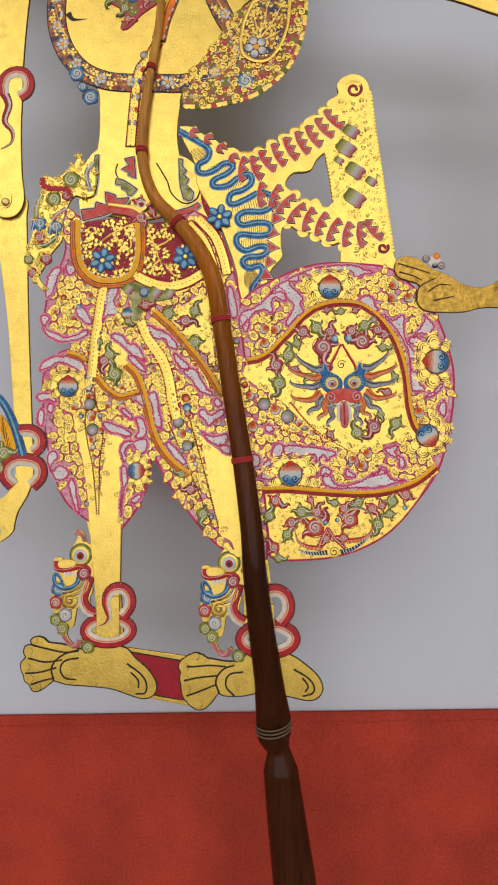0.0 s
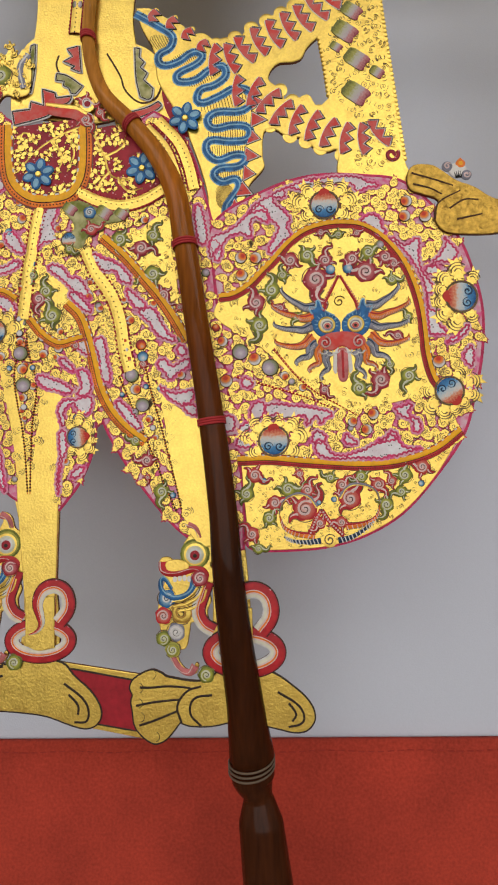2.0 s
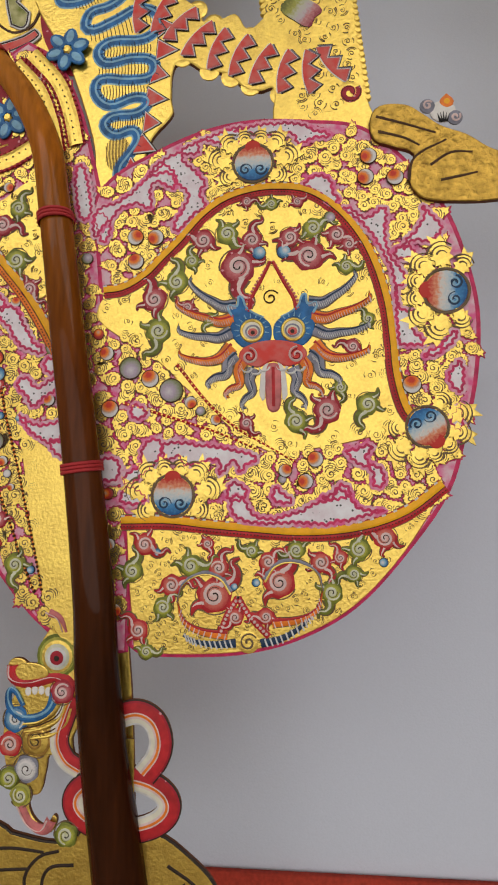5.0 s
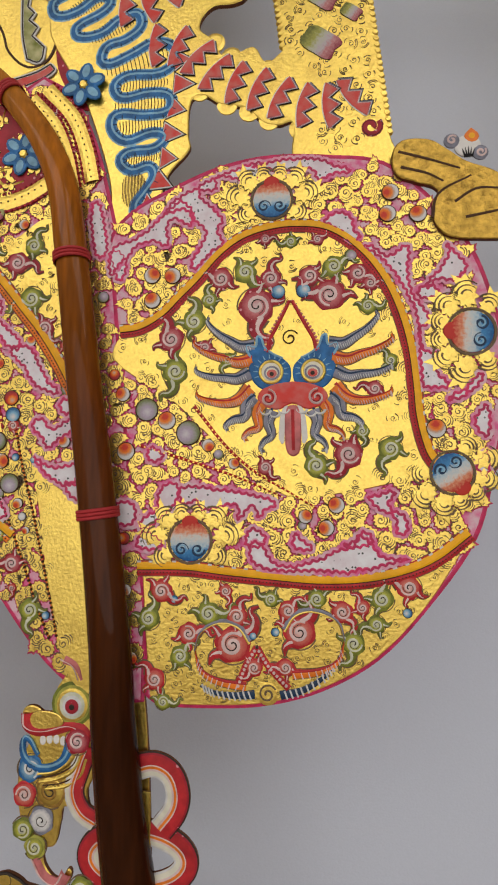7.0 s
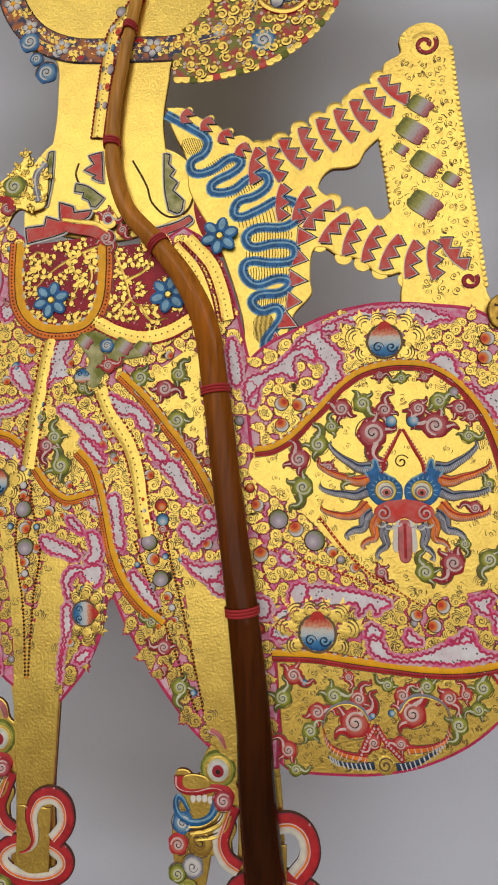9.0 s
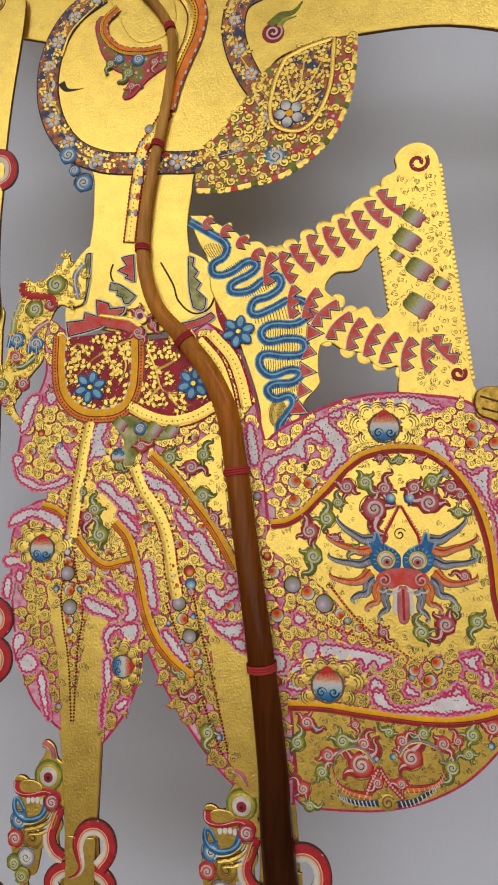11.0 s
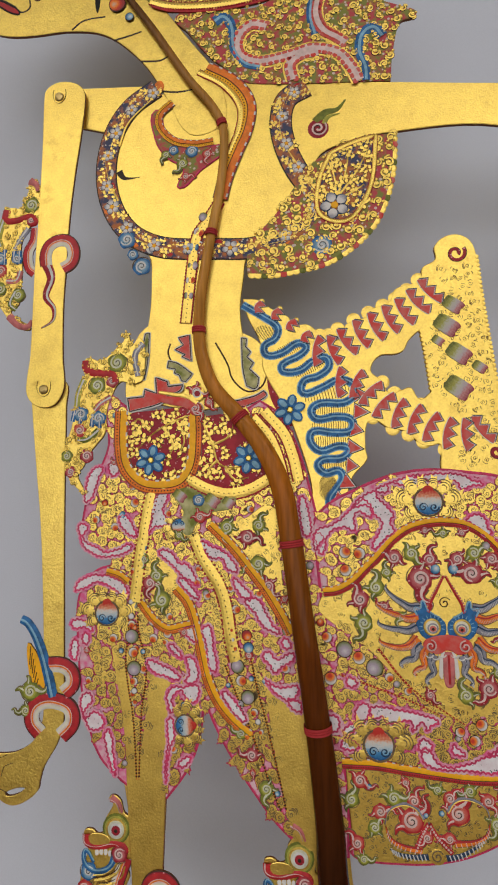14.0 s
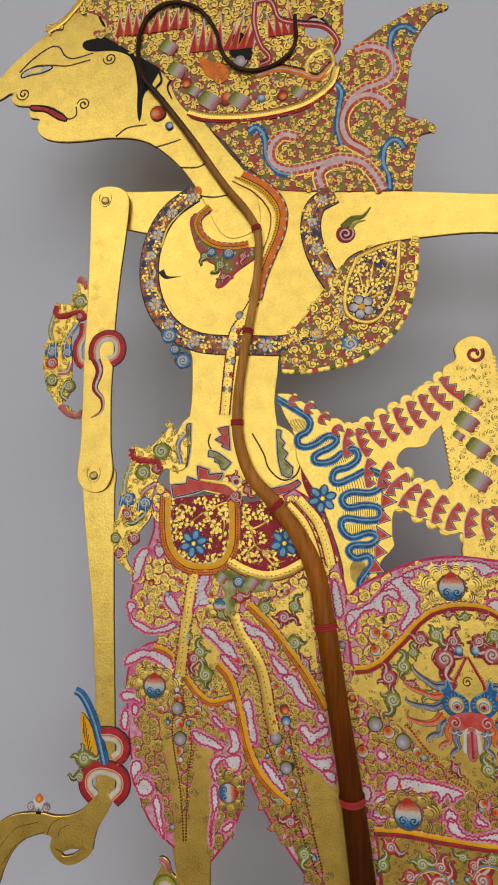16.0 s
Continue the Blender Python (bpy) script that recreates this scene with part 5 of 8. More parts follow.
slab("floor", -3, 3, -4, 0.4, -0.1, 0, FLOORING, "plain brown floor of the exhibition room", "floor")
slab("ceiling", -3, 3, -4, 0.4, 3.0, 3.1, CEILING, "plain grey ceiling over the exhibition room", "ceiling")
slab("wall_south", -3, 3, -4.1, -4, 0, 3, WALLPAINT, "plain off-white wall opposite the display", "wall")
slab("wall_west", -3.1, -3, -4, 0.4, 0, 3, WALLPAINT, "plain off-white side wall of the room", "wall")
slab("wall_east", 3, 3.1, -4, 0.4, 0, 3, WALLPAINT, "plain off-white side wall of the room", "wall")
slab("wall_north", -3, 3, 0.3, 0.4, 0, 3, WALLPAINT, "plain off-white wall behind the cloth", "wall")

SEAM, SCREEN = 1.1205, 0.0597


def cloth(name, z0, z1, y, thick, m, label, wave, nx=90, nz=40, seed=0.0):
    """A hanging cloth with slight waves."""
    bm = bmesh.new()
    rows = []
    for j in range(nz + 1):
        z = z0 + (z1 - z0) * j / nz
        row = []
        for i in range(nx + 1):
            x = -1.4 + 2.8 * i / nx
            w = wave * noise.noise((x * 2.2 + seed, 0, z * 3.1)) + wave * 0.4 * noise.noise((x * 7 + seed, 5, z * 9))
            row.append(bm.verts.new((x, y + w, z)))
        rows.append(row)
    for a, b in zip(rows, rows[1:]):
        for i in range(nx):
            bm.faces.new((a[i], a[i + 1], b[i + 1], b[i]))
    back = bmesh.ops.extrude_face_region(bm, geom=bm.faces[:])
    bmesh.ops.translate(bm, vec=(0, thick, 0), verts=[q for q in back["geom"] if isinstance(q, bmesh.types.BMVert)])
    me = bpy.data.meshes.new(name)
    bm.to_mesh(me)
    bm.free()
    me.materials.append(m)
    for p in me.polygons:
        p.use_smooth = True
    return tagged(new(name, me), label, "cloth", kind="structure")


cloth("backdrop", 0.9, 2.7, SCREEN + 0.002, 0.004, CLOTH, "plain white cotton screen cloth hanging behind the puppet", 0.0008)
red = cloth("trim", 0.2, SEAM, SCREEN - 0.0012, 0.0025, REDCLOTH, "red felt band sewn along the lower edge of the screen", 0.0006, seed=9.0)
s = Sheet()
for i in range(150):
    u = -330 + i * 4.6
    s.ribbon([np.array((u, -84.2 + 0.4 * math.sin(i * 0.7))), np.array((u + 3.0, -84.2 + 0.4 * math.sin(i * 0.7 + 0.5)))], 0.35, -SCREEN * 1000 + 1.5, 0.08, HEM, cuts=2)
seam = s.done("stitching", red, "dark red seam stitches")
seam.location = (0, 0, BASE)

# ---- the puppet ----
puppet = tagged(new("shadow_puppet"), "gilded flat leather shadow puppet, richly painted, on a horn rod", "puppet")
puppet.location = (0, 0, BASE)
RND = random.Random(5)


def ink(s, pts, w=0.45, d=0.0, m=LINE, closed=False, taper=(0.5, 0.4)):
    s.ribbon(smooth(pts, closed, 5), w, d, 0.07, m, taper, 2, closed)


# plain gilded leather figure in one mesh
fig = Sheet()
fig.plate(TORSO, 0.0, 1.2, GOLD, EDGE)
fig.plate(WSIDE, -0.15, 1.0, GOLD, EDGE)
fig.plate(WAISTFLAP, -0.1, 1.0, GOLD, EDGE)
fig.plate(WSIDEM, 0.05, 0.3, MAROON, EDGE, 0.1)
fig.plate(FACE, 0.25, 1.2, GOLD, EDGE)
fig.plate(SHANKL, 0.1, 1.2, GOLD, EDGE)
fig.plate(SHANKR, 0.12, 1.2, GOLD, EDGE)
fig.plate(FOOTL, 0.3, 1.3, GOLD, EDGE)
fig.plate(FOOTR, 0.34, 1.3, GOLD, EDGE)
fig.plate(LOARM, 1.0, 1.2, GOLD, EDGE, holes=[PALMHOLE])
fig.plate(UPARM, 2.4, 1.3, GOLD, EDGE)
fig.plate(RFORE, 1.6, 1.2, GOLD, EDGE)
fig.plate(HANDR, 1.75, 1.2, CHASEDSHADE, EDGE)
fig.plate(HAIR, 0.5, 0.4, BLACK, BLACK, 0.1)
fig.ribbon(smooth(EYE, True, 5), 0.9, 0.33, 0.1, DARK, cuts=2, closed=True)
fig.plate(EYE, 0.36, 0.3, STONE, DARK, 0.1)
fig.plate([(EYE[0][0] * 0.55 + EYE[2][0] * 0.45 + x, (EYE[1][1] + EYE[4][1]) / 2 + y) for x, y in ((-3.5, -0.8), (0, 1.0), (4.0, 1.4), (2.5, -0.6))], 0.42, 0.2, GOLD, DARK, 0.1)
fig.ribbon(smooth(MOUTH, True, 5), 1.5, 0.33, 0.1, BLACK, cuts=2, closed=True)
fig.plate(MOUTH, 0.46, 0.3, RED, DARK, 0.1)
for line in BURNS:
    ink(fig, line, 2.2, 0.62, BLACK, taper=(0.7, 0.3))
for line in (BROW, LID, LIPLINE, CHIN, NECK1, NECK2, NECK3):
    ink(fig, line, 1.8, 0.28, DARK)
for c, hand in zip(FACECOILS, (1, -1, 1)):
    fig.coil(c[0], c[1], c[2], 0.28, 1.0, LINE, 1.6, 3.0, hand)
for q, d in ((FOOTL, 0.26), (FOOTR, 0.3)):
    fig.ribbon(smooth(q, True, 5), 0.6, d, 0.1, DARK, cuts=2, closed=True)
for tips, d in ((((-90.6, -13.4), (-93.0, -18.4), (-94.0, -25.2), (-92.6, -30.6), (-89.0, -34.2)), 0.3), (((-17.0, -21.6), (-21.6, -26.2), (-21.9, -31.4), (-21.2, -36.0), (-16.0, -42.6)), 0.34)):
    for u, v in tips:
        fig.ribbon(ring(u + 0.9, v, 1.7, 1, 1, -75, 75, 8), 0.5, d, 0.07, DARK, (0.4, 0.4), 2)
for line in TOESL + TOESR:
    ink(fig, line, 1.05, 0.36, DARK, taper=(0.8, 0.7))
for line in HANDLINES:
    ink(fig, line, 0.5, 1.08, LINE)
for line in HANDRLINES:
    ink(fig, line, 0.9, 1.83, LINE, taper=(0.8, 0.5))
fig.ribbon(smooth(NIPPLE, False, 4), 2.6, 0.04, 0.1, DARK, (1.2, 0.05), 2)
for line in LEGLINES:
    ink(fig, line, 0.35, 0.18)
fig.done("figure", puppet, "plain gilded leather figure with brown engraved lines")


# unit ornaments that share their meshes
def scroll_leaf(seed, count=3):
    """Gold scroll leaves with toothed edges, pierced spirals and pierced commas, each about 1 mm in radius before scaling, fused into one piece with a magenta rim."""
    rnd = random.Random(seed)
    hand = -1 if seed % 2 else 1
    s = Sheet()
    for k in range(count):
        place = 2 * math.pi * k / count + 0.4 * seed
        ou, ov = 1.2 * math.cos(place), 1.2 * math.sin(place)
        aim = place + rnd.uniform(-0.8, 0.8)
        c, q = math.cos(aim), math.sin(aim)

        def put(p):
            return np.array((ou + p[0] * c - p[1] * q, ov + p[0] * q + p[1] * c))
        pts = []
        for i in range(26):
            a = 2 * math.pi * i / 26
            r = (1.0 if i % 2 else 0.83) * (1 + 0.55 * max(0.0, math.cos(a)) ** 4 + rnd.uniform(-0.05, 0.05))
            x, y = r * math.cos(a), 0.88 * r * math.sin(a)
            pts.append((x, hand * (y + 0.3 * max(0.0, x) ** 2)))
        s.plate([put((x * 1.2, y * 1.2)) for x, y in pts], 0.06 + 0.003 * k, 0.3, MAGENTA, MAGENTA, 0.03, n=1)
        s.plate([put((x * 1.04, y * 1.04)) for x, y in pts], 0.14 + 0.02 * k, 0.3, ENGR, ENGR, 0.03, n=1)
        top = 0.24 + 0.02 * k
        s.plate([put(p) for p in pts], top, 0.4, GOLD, AGED, 0.05, n=1)
        coil, (cu, cv) = [], (-0.2, -0.05 * hand)
        begin = rnd.uniform(0, 2)
        for i in range(19):
            r, a = 0.44 * (1 - 0.8 * i / 18), begin + hand * 2 * math.pi * 1.2 * i / 18
            coil.append(put((cu + r * math.cos(a), cv + r * math.sin(a))))
        s.ribbon(coil, 0.18, top + 0.01, 0.03, ENGR, (0.25, 1), 2)
        for j, r in enumerate((0.68, 0.92, 1.16)):
            s.ribbon([put(p) for p in ring(-0.22, 0, r, 1, 0.85, hand * (75 - 30 * j), hand * (-60 + 10 * j), 8)], 0.18, top + 0.01, 0.03, ENGR, (0.9, 0.2), 2)
        s.ribbon([put(p) for p in ring(-0.22, 0, 0.78, 1, 0.9, hand * 110, hand * 200, 6)], 0.15, top + 0.01, 0.03, ENGR, (0.2, 0.9), 2)
    return s.mesh("scroll_leaf")


def gold_curl(seed):
    """A flat gold S-curl with a knob and a dark contour, for grounds of dark paint."""
    s, hand = Sheet(), (-1 if seed % 2 else 1)
    for w, d, m in ((0.72, 0.05, DARK), (0.52, 0.16, GOLD)):
        s.coil(0, 0, 0.95, d, w, m, 1.1, 0.4 * hand, hand, 0.12, 0.3, 0.7)
        p = [np.array((0.95 * math.cos(0.4) + x, hand * (0.95 * math.sin(0.4) + y))) for x, y in ((0, -0.1), (0.15, 0.35), (-0.05, 0.8), (-0.5, 1.0))]
        s.ribbon(p, w, d, 0.12, m, (1, 0.5), 2)
    s.dome(0, 0, 0.36, 0.16, 0.2, GOLD, 8, 2)
    s.dome(-0.6, -1.05 * hand, 0.34, 0.16, 0.2, GOLD, 8, 2)
    s.dome(0.85, -0.7 * hand, 0.3, 0.16, 0.2, GOLD, 8, 2)
    return s.mesh("gold_curl")


def engraving(seed):
    """Pierced curls and commas in plain gold."""
    rnd = random.Random(seed)
    s, hand = Sheet(), rnd.choice((-1, 1))
    s.coil(0, 0, 0.7, 0.02, 0.24, ENGR, 1.2, rnd.uniform(0, 6), hand, 0.05, 0.2, 0.3)
    for r in (1.0, 1.35)[: 1 + seed % 2]:
        s.ribbon(ring(0.1, 0.1, r, 1, 1, 20, 125, 7), 0.24, 0.02, 0.05, ENGR, (0.2, 1), 2)
    s.ribbon(ring(-0.4, -0.3, 0.95, 1, 1, 190, 270, 7), 0.24, 0.02, 0.05, ENGR, (0.2, 1), 2)
    return s.mesh("engraved_curl")


def sprig(seed):
    """A gold stem with paired leaves and berries, each with a dark contour."""
    rnd = random.Random(seed + 50)
    s, h = Sheet(), (-1 if seed % 2 else 1)
    stem = smooth([(0, -1.5), (0.3 * h, -0.5), (-0.1 * h, 0.5), (0.45 * h, 1.3)], False, 5)
    s.ribbon(stem, 0.42, 0.02, 0.08, DARK, (0.6, 0.8), 2)
    s.ribbon(stem, 0.24, 0.08, 0.08, GOLD, (0.7, 0.6), 2)
    for k in range(6):
        q = stem[min(len(stem) - 1, 1 + k * 3)]
        a = (1 if k % 2 else -1) * rnd.uniform(0.7, 1.3) + math.pi / 2
        for grow, d, m in ((1.28, 0.05, DARK), (1.0, 0.15, GOLD)):
            pts = [(0.1, 0), (0.4, 0.38 * grow), (0.85, 0.34 * grow), (1.15 + 0.1 * (grow - 1), 0.0), (0.8, -0.3 * grow), (0.35, -0.26 * grow)]
            s.plate([(q[0] + x * math.cos(a) - y * math.sin(a), q[1] + x * math.sin(a) + y * math.cos(a)) for x, y in pts], d, 0.15, m, m, 0.04, n=2)
        b = np.array((q[0] + 1.15 * math.cos(a + 0.5), q[1] + 1.15 * math.sin(a + 0.5)))
        s.dome(b[0], b[1], 0.22, 0.05, 0.05, DARK, 7, 2)
        s.dome(b[0], b[1], 0.15, 0.1, 0.08, GOLD, 7, 2)
    return s.mesh("sprig")


def boss(paint, dark, light, hand=1, tails=True):
    """A painted spiral scroll with a pale coil, a dark inner line and a hooked, flame-like leaf tail."""
    s = Sheet()
    if tails:
        for q, w in (([(0.3, 0.6), (0.95, 0.95), (1.05, 1.5), (0.75, 2.0), (1.15, 2.35)], 0.95), ([(-0.45, -0.55), (-1.0, -0.8), (-1.15, -1.35)], 0.75), ([(-0.7, 0.3), (-1.2, 0.75), (-1.55, 0.6)], 0.55)):
            p = smooth([(x, y * hand) for x, y in q], False, 4)
            s.ribbon(p, w * 1.3, 0.02, 0.03, ENGR, (1, 0.2), 2)
            s.ribbon(p, w, 0.04, 0.18, dark, (1, 0.1), 2)
            s.ribbon([x + np.array((-0.08, 0.05)) for x in p[: len(p) - 3]], w * 0.34, 0.2, 0.06, light, (1, 0.1), 2)
    s.ribbon(ring(0, 0, 1.1, 1, 1, 140, 330, 14), 0.2, 0.05, 0.05, ENGR, (0.2, 0.5), 2)
    lob = [((1.0 + 0.08 * math.sin(i * 2.1)) * math.cos(2 * math.pi * i / 14), (1.0 + 0.08 * math.sin(i * 2.1)) * math.sin(2 * math.pi * i / 14)) for i in range(14)]
    s.plate(lob, 0.2, 0.5, dark, dark, 0.12, n=2)
    s.dome(0, 0, 0.88, 0.19, 0.1, paint, 16, 2)
    s.coil(0, 0, 0.72, 0.26, 0.36, light, 1.35, 0.9, hand, 0.08, 0.12, 0.35)
    s.coil(0, 0, 0.5, 0.33, 0.1, DARK, 1.2, 1.1, hand, 0.05, 0.2, 0.3)
    return s.mesh("spiral_boss")


def gem(paint):
    """A round painted jewel in a fine dark ring."""
    s = Sheet()
    s.dome(0, 0, 1.0, 0.04, 0.05, LINE, 16, 2)
    s.dome(0, 0, 0.9, 0.08, 0.1, paint, 18, 3)
    return s.mesh("jewel")


def pot_flower():
    """A round flower, blue at its base, pale in the middle and red at the tip, between two fans of pierced gold leaves."""
    s = Sheet()
    for sign in (-1, 1):
        for a, size, far in ((-30, 0.95, 1.45), (8, 1.2, 1.75), (42, 1.1, 1.6), (72, 0.85, 1.4)):
            c, q = math.cos(math.radians(a)), math.sin(math.radians(a))
            pts = []
            for i in range(18):
                b = 2 * math.pi * i / 18
                r = (1.0 if i % 2 else 0.68) * (0.56 + 0.5 * max(0.0, math.cos(b)) ** 3) * size
                pts.append((far + r * math.cos(b), 0.85 * r * math.sin(b) + 0.25 * max(0.0, r * math.cos(b)) ** 2))
            turn = [(sign * (x * c - y * q), x * q + y * c) for x, y in pts]
            s.plate(turn, 0.08 + 0.02 * size, 0.3, GOLD, ENGR, 0.06, n=1)
            for k, r in enumerate((0.22, 0.42, 0.6)):
                arc = ring(far, 0, r * size, 1, 1, -70 + 12 * k, 75, 7)
                s.ribbon([np.array((sign * (x * c - y * q), x * q + y * c)) for x, y in arc], 0.11, 0.13, 0.03, ENGR, (0.25, 1), 2)
    s.ribbon(ring(0, 0, 1.1, 1, 1, 0, 360, 26), 0.13, 0.13, 0.04, ENGR, cuts=2)
    s.dome(0, 0, 1.0, 0.15, 0.22, POTPAINT, 20, 4)
    s.dome(0, 0.95, 0.42, 0.2, 0.12, POTPAINT, 12, 2, 0.8)
    s.ribbon(ring(0, 0.35, 0.62, 1, 0.6, 200, 340, 10), 0.2, 0.33, 0.05, STONE, (0.2, 0.2), 2)
    for x in (-0.42, 0.4):
        s.coil(x, -0.4, 0.36, 0.33, 0.16, NIGHT, 1.3, 0, 1 if x < 0 else -1, 0.05)
        s.coil(x, -0.4, 0.24, 0.35, 0.1, SKY, 1.0, 0.6, 1 if x < 0 else -1, 0.05)
    return s.mesh("pot_flower")


def blossom():
    """A small pale five-petalled blossom with a dark blue contour."""
    s = Sheet()
    for k in range(5):
        a = 2 * math.pi * k / 5
        for grow, d, m in ((1.3, 0.05, NIGHT), (1.0, 0.16, GEM_W)):
            s.plate([(x * math.cos(a) - y * math.sin(a), x * math.sin(a) + y * math.cos(a)) for x, y in ((0.25, 0), (0.6, 0.34 * grow), (0.98 + 0.12 * (grow - 1), 0.12 * grow), (0.98, -0.12 * grow), (0.6, -0.34 * grow))], d, 0.2, m, m, 0.05, n=2)
    s.dome(0, 0, 0.26, 0.16, 0.2, OCHRE, 8, 2)
    return s.mesh("blossom")


def ragged(pts, wave=0.5, step=0.3, seed=0.0):
    """An outline that is scalloped by small round leaf tips, with a slower unevenness."""
    loop = turn_ccw(smooth(pts, True, 6))
    even = resample(loop + loop[:1], step)[:-1]
    out = []
    for i, q in enumerate(even):
        t = even[(i + 1) % len(even)] - even[i - 1]
        t = t / (np.linalg.norm(t) + 1e-9)
        push = wave * (1.5 * abs(math.sin(i * 0.52 + seed)) - 0.2 + 1.3 * noise.noise((q[0] * 0.35, q[1] * 0.35, seed)))
        out.append(tuple(q + np.array((-t[1], t[0])) * push))
    return out


def pink_patch(parent, pts, d, seed=0.0, wide=0.62):
    s = Sheet()
    r = ragged(pts, 0.4, 0.3, seed)
    s.plate(r, d, 0.3, PINK, PINK, 0.05, n=1)
    path = [np.array(q) for q in r]
    s.ribbon(path, wide * 3.2, d - 0.03, 0.05, FADE, cuts=2, closed=True)
    s.ribbon(path, wide, d + 0.02, 0.06, MAGENTA, cuts=2, closed=True)
    return s.done("pink_patch", parent, "pale pink dotted ground with a magenta edge")


def barrel_shape():
    """A small bulging barrel."""
    s = Sheet()
    s.plate([(-0.6, -1), (0, -1.1), (0.6, -1), (0.72, 0), (0.6, 1), (0, 0.9), (-0.6, 1), (-0.72, 0)], 0.15, 0.3, BARRELPAINT, LINE, 0.1, n=3)
    return s.mesh("barrel_ornament")


BARRELMESH = barrel_shape()


def barrel(parent, c, d):
    """A slanting barrel shaded from green to rose."""
    ob = piece("barrel_ornament", BARRELMESH, parent, c[0], c[1], d, c[2], 2.214)
    tagged(ob, "barrel ornament shaded from green to rose")


CLUSTERS = [scroll_leaf(i) for i in range(7)]
CURLS = [gold_curl(i) for i in range(4)]
ENGRAVED = [engraving(i) for i in range(4)]
SPRIGS = [sprig(i) for i in range(4)]
BLOSSOM = blossom()
BOSS_R, BOSS_G, BOSS_RED = ([boss(*k, h) for h in (1, -1)] for k in ((MAROONS, MAROON, BLUSH), (GREENS, OLIVE, PALEGREEN), (REDS, RED, BLUSH)))
GEMS = {"g": gem(GEM_G), "o": gem(GEM_O), "b": gem(GEM_B), "w": gem(GEM_W), "r": gem(GEM_R)}
SCALE_R, SCALE_G, SCALE_B, SCALE_M = ([boss(*k, h, False) for h in (1, -1)] for k in ((REDS, RED, BLUSH), (GREENS, OLIVE, PALEGREEN), (BLUES, BLUE, STONE), (MAROONS, MAROON, BLUSH)))
GOLDCOIL, LILACCOIL, LIMECOIL = boss(GOLD, AGED, AGED, 1, False), boss(GEM_W, GREY, STONE, -1, False), boss(LIMES, LIME, PALEGREEN, 1, False)
FLOWER = pot_flower()


def leaves(parent, poly, apart, size, d, holes=(), margin=1.0, seed=1, most=290):
    for i, (u, v) in enumerate(scatter(poly, apart, holes, margin, seed, most=most)):
        piece("scroll_leaf", CLUSTERS[i % 7], parent, u, v, d + 0.0049 * (i % 9), size * RND.uniform(0.8, 1.15), RND.uniform(0, 6.28))


def curls(parent, poly, apart, size, d, holes=(), margin=0.6, seed=1, most=290):
    for i, (u, v) in enumerate(scatter(poly, apart, holes, margin, seed, most=most)):
        piece("gold_curl", CURLS[i % 4], parent, u, v, d + 0.0137 * (i % 9), size * RND.uniform(0.85, 1.15), RND.uniform(0, 6.28))


def engrave(parent, poly, apart, size, d, holes=(), margin=1.0, seed=1, most=290):
    for i, (u, v) in enumerate(scatter(poly, apart, holes, margin, seed, most=most)):
        piece("engraved_curl", ENGRAVED[i % 4], parent, u, v, d + 0.0137 * (i % 9), size * RND.uniform(0.85, 1.15), RND.uniform(0, 6.28))


def sprigs(parent, poly, apart, size, d, holes=(), margin=0.8, seed=1, most=120):
    for i, (u, v) in enumerate(scatter(poly, apart, holes, margin, seed, most=most)):
        piece("sprig", SPRIGS[i % 4], parent, u, v, d + 0.0137 * (i % 9), size * RND.uniform(0.85, 1.15), RND.uniform(0, 6.28))


def sprinkle(parent, poly, apart, size, d, holes=(), seed=1, most=60):
    """Small painted bosses and jewels in mixed colours."""
    kinds = (GEMS["o"], BOSS_RED[1], GEMS["o"], GEMS["b"], GEMS["r"], GEMS["g"], GEMS["o"])
    for i, (u, v) in enumerate(scatter(poly, apart, holes, 1.5, seed, most=most)):
        k = kinds[i % 7]
        piece(k.name.split(".")[0], k, parent, u, v, d, size * RND.uniform(0.7, 1.15), RND.uniform(0, 6.28))


def bosses(parent, spots, kinds, d, grow=1.0):
    for i, c in enumerate(spots):
        piece("spiral_boss", kinds[i % 2], parent, c[0], c[1], d, c[2] * grow, RND.uniform(0, 6.28))


def jewels(parent, spots, d, kind=None):
    for c in spots:
        piece("jewel", GEMS[kind or c[3]], parent, c[0], c[1], d, c[2] * 0.82, RND.uniform(0, 6.28))


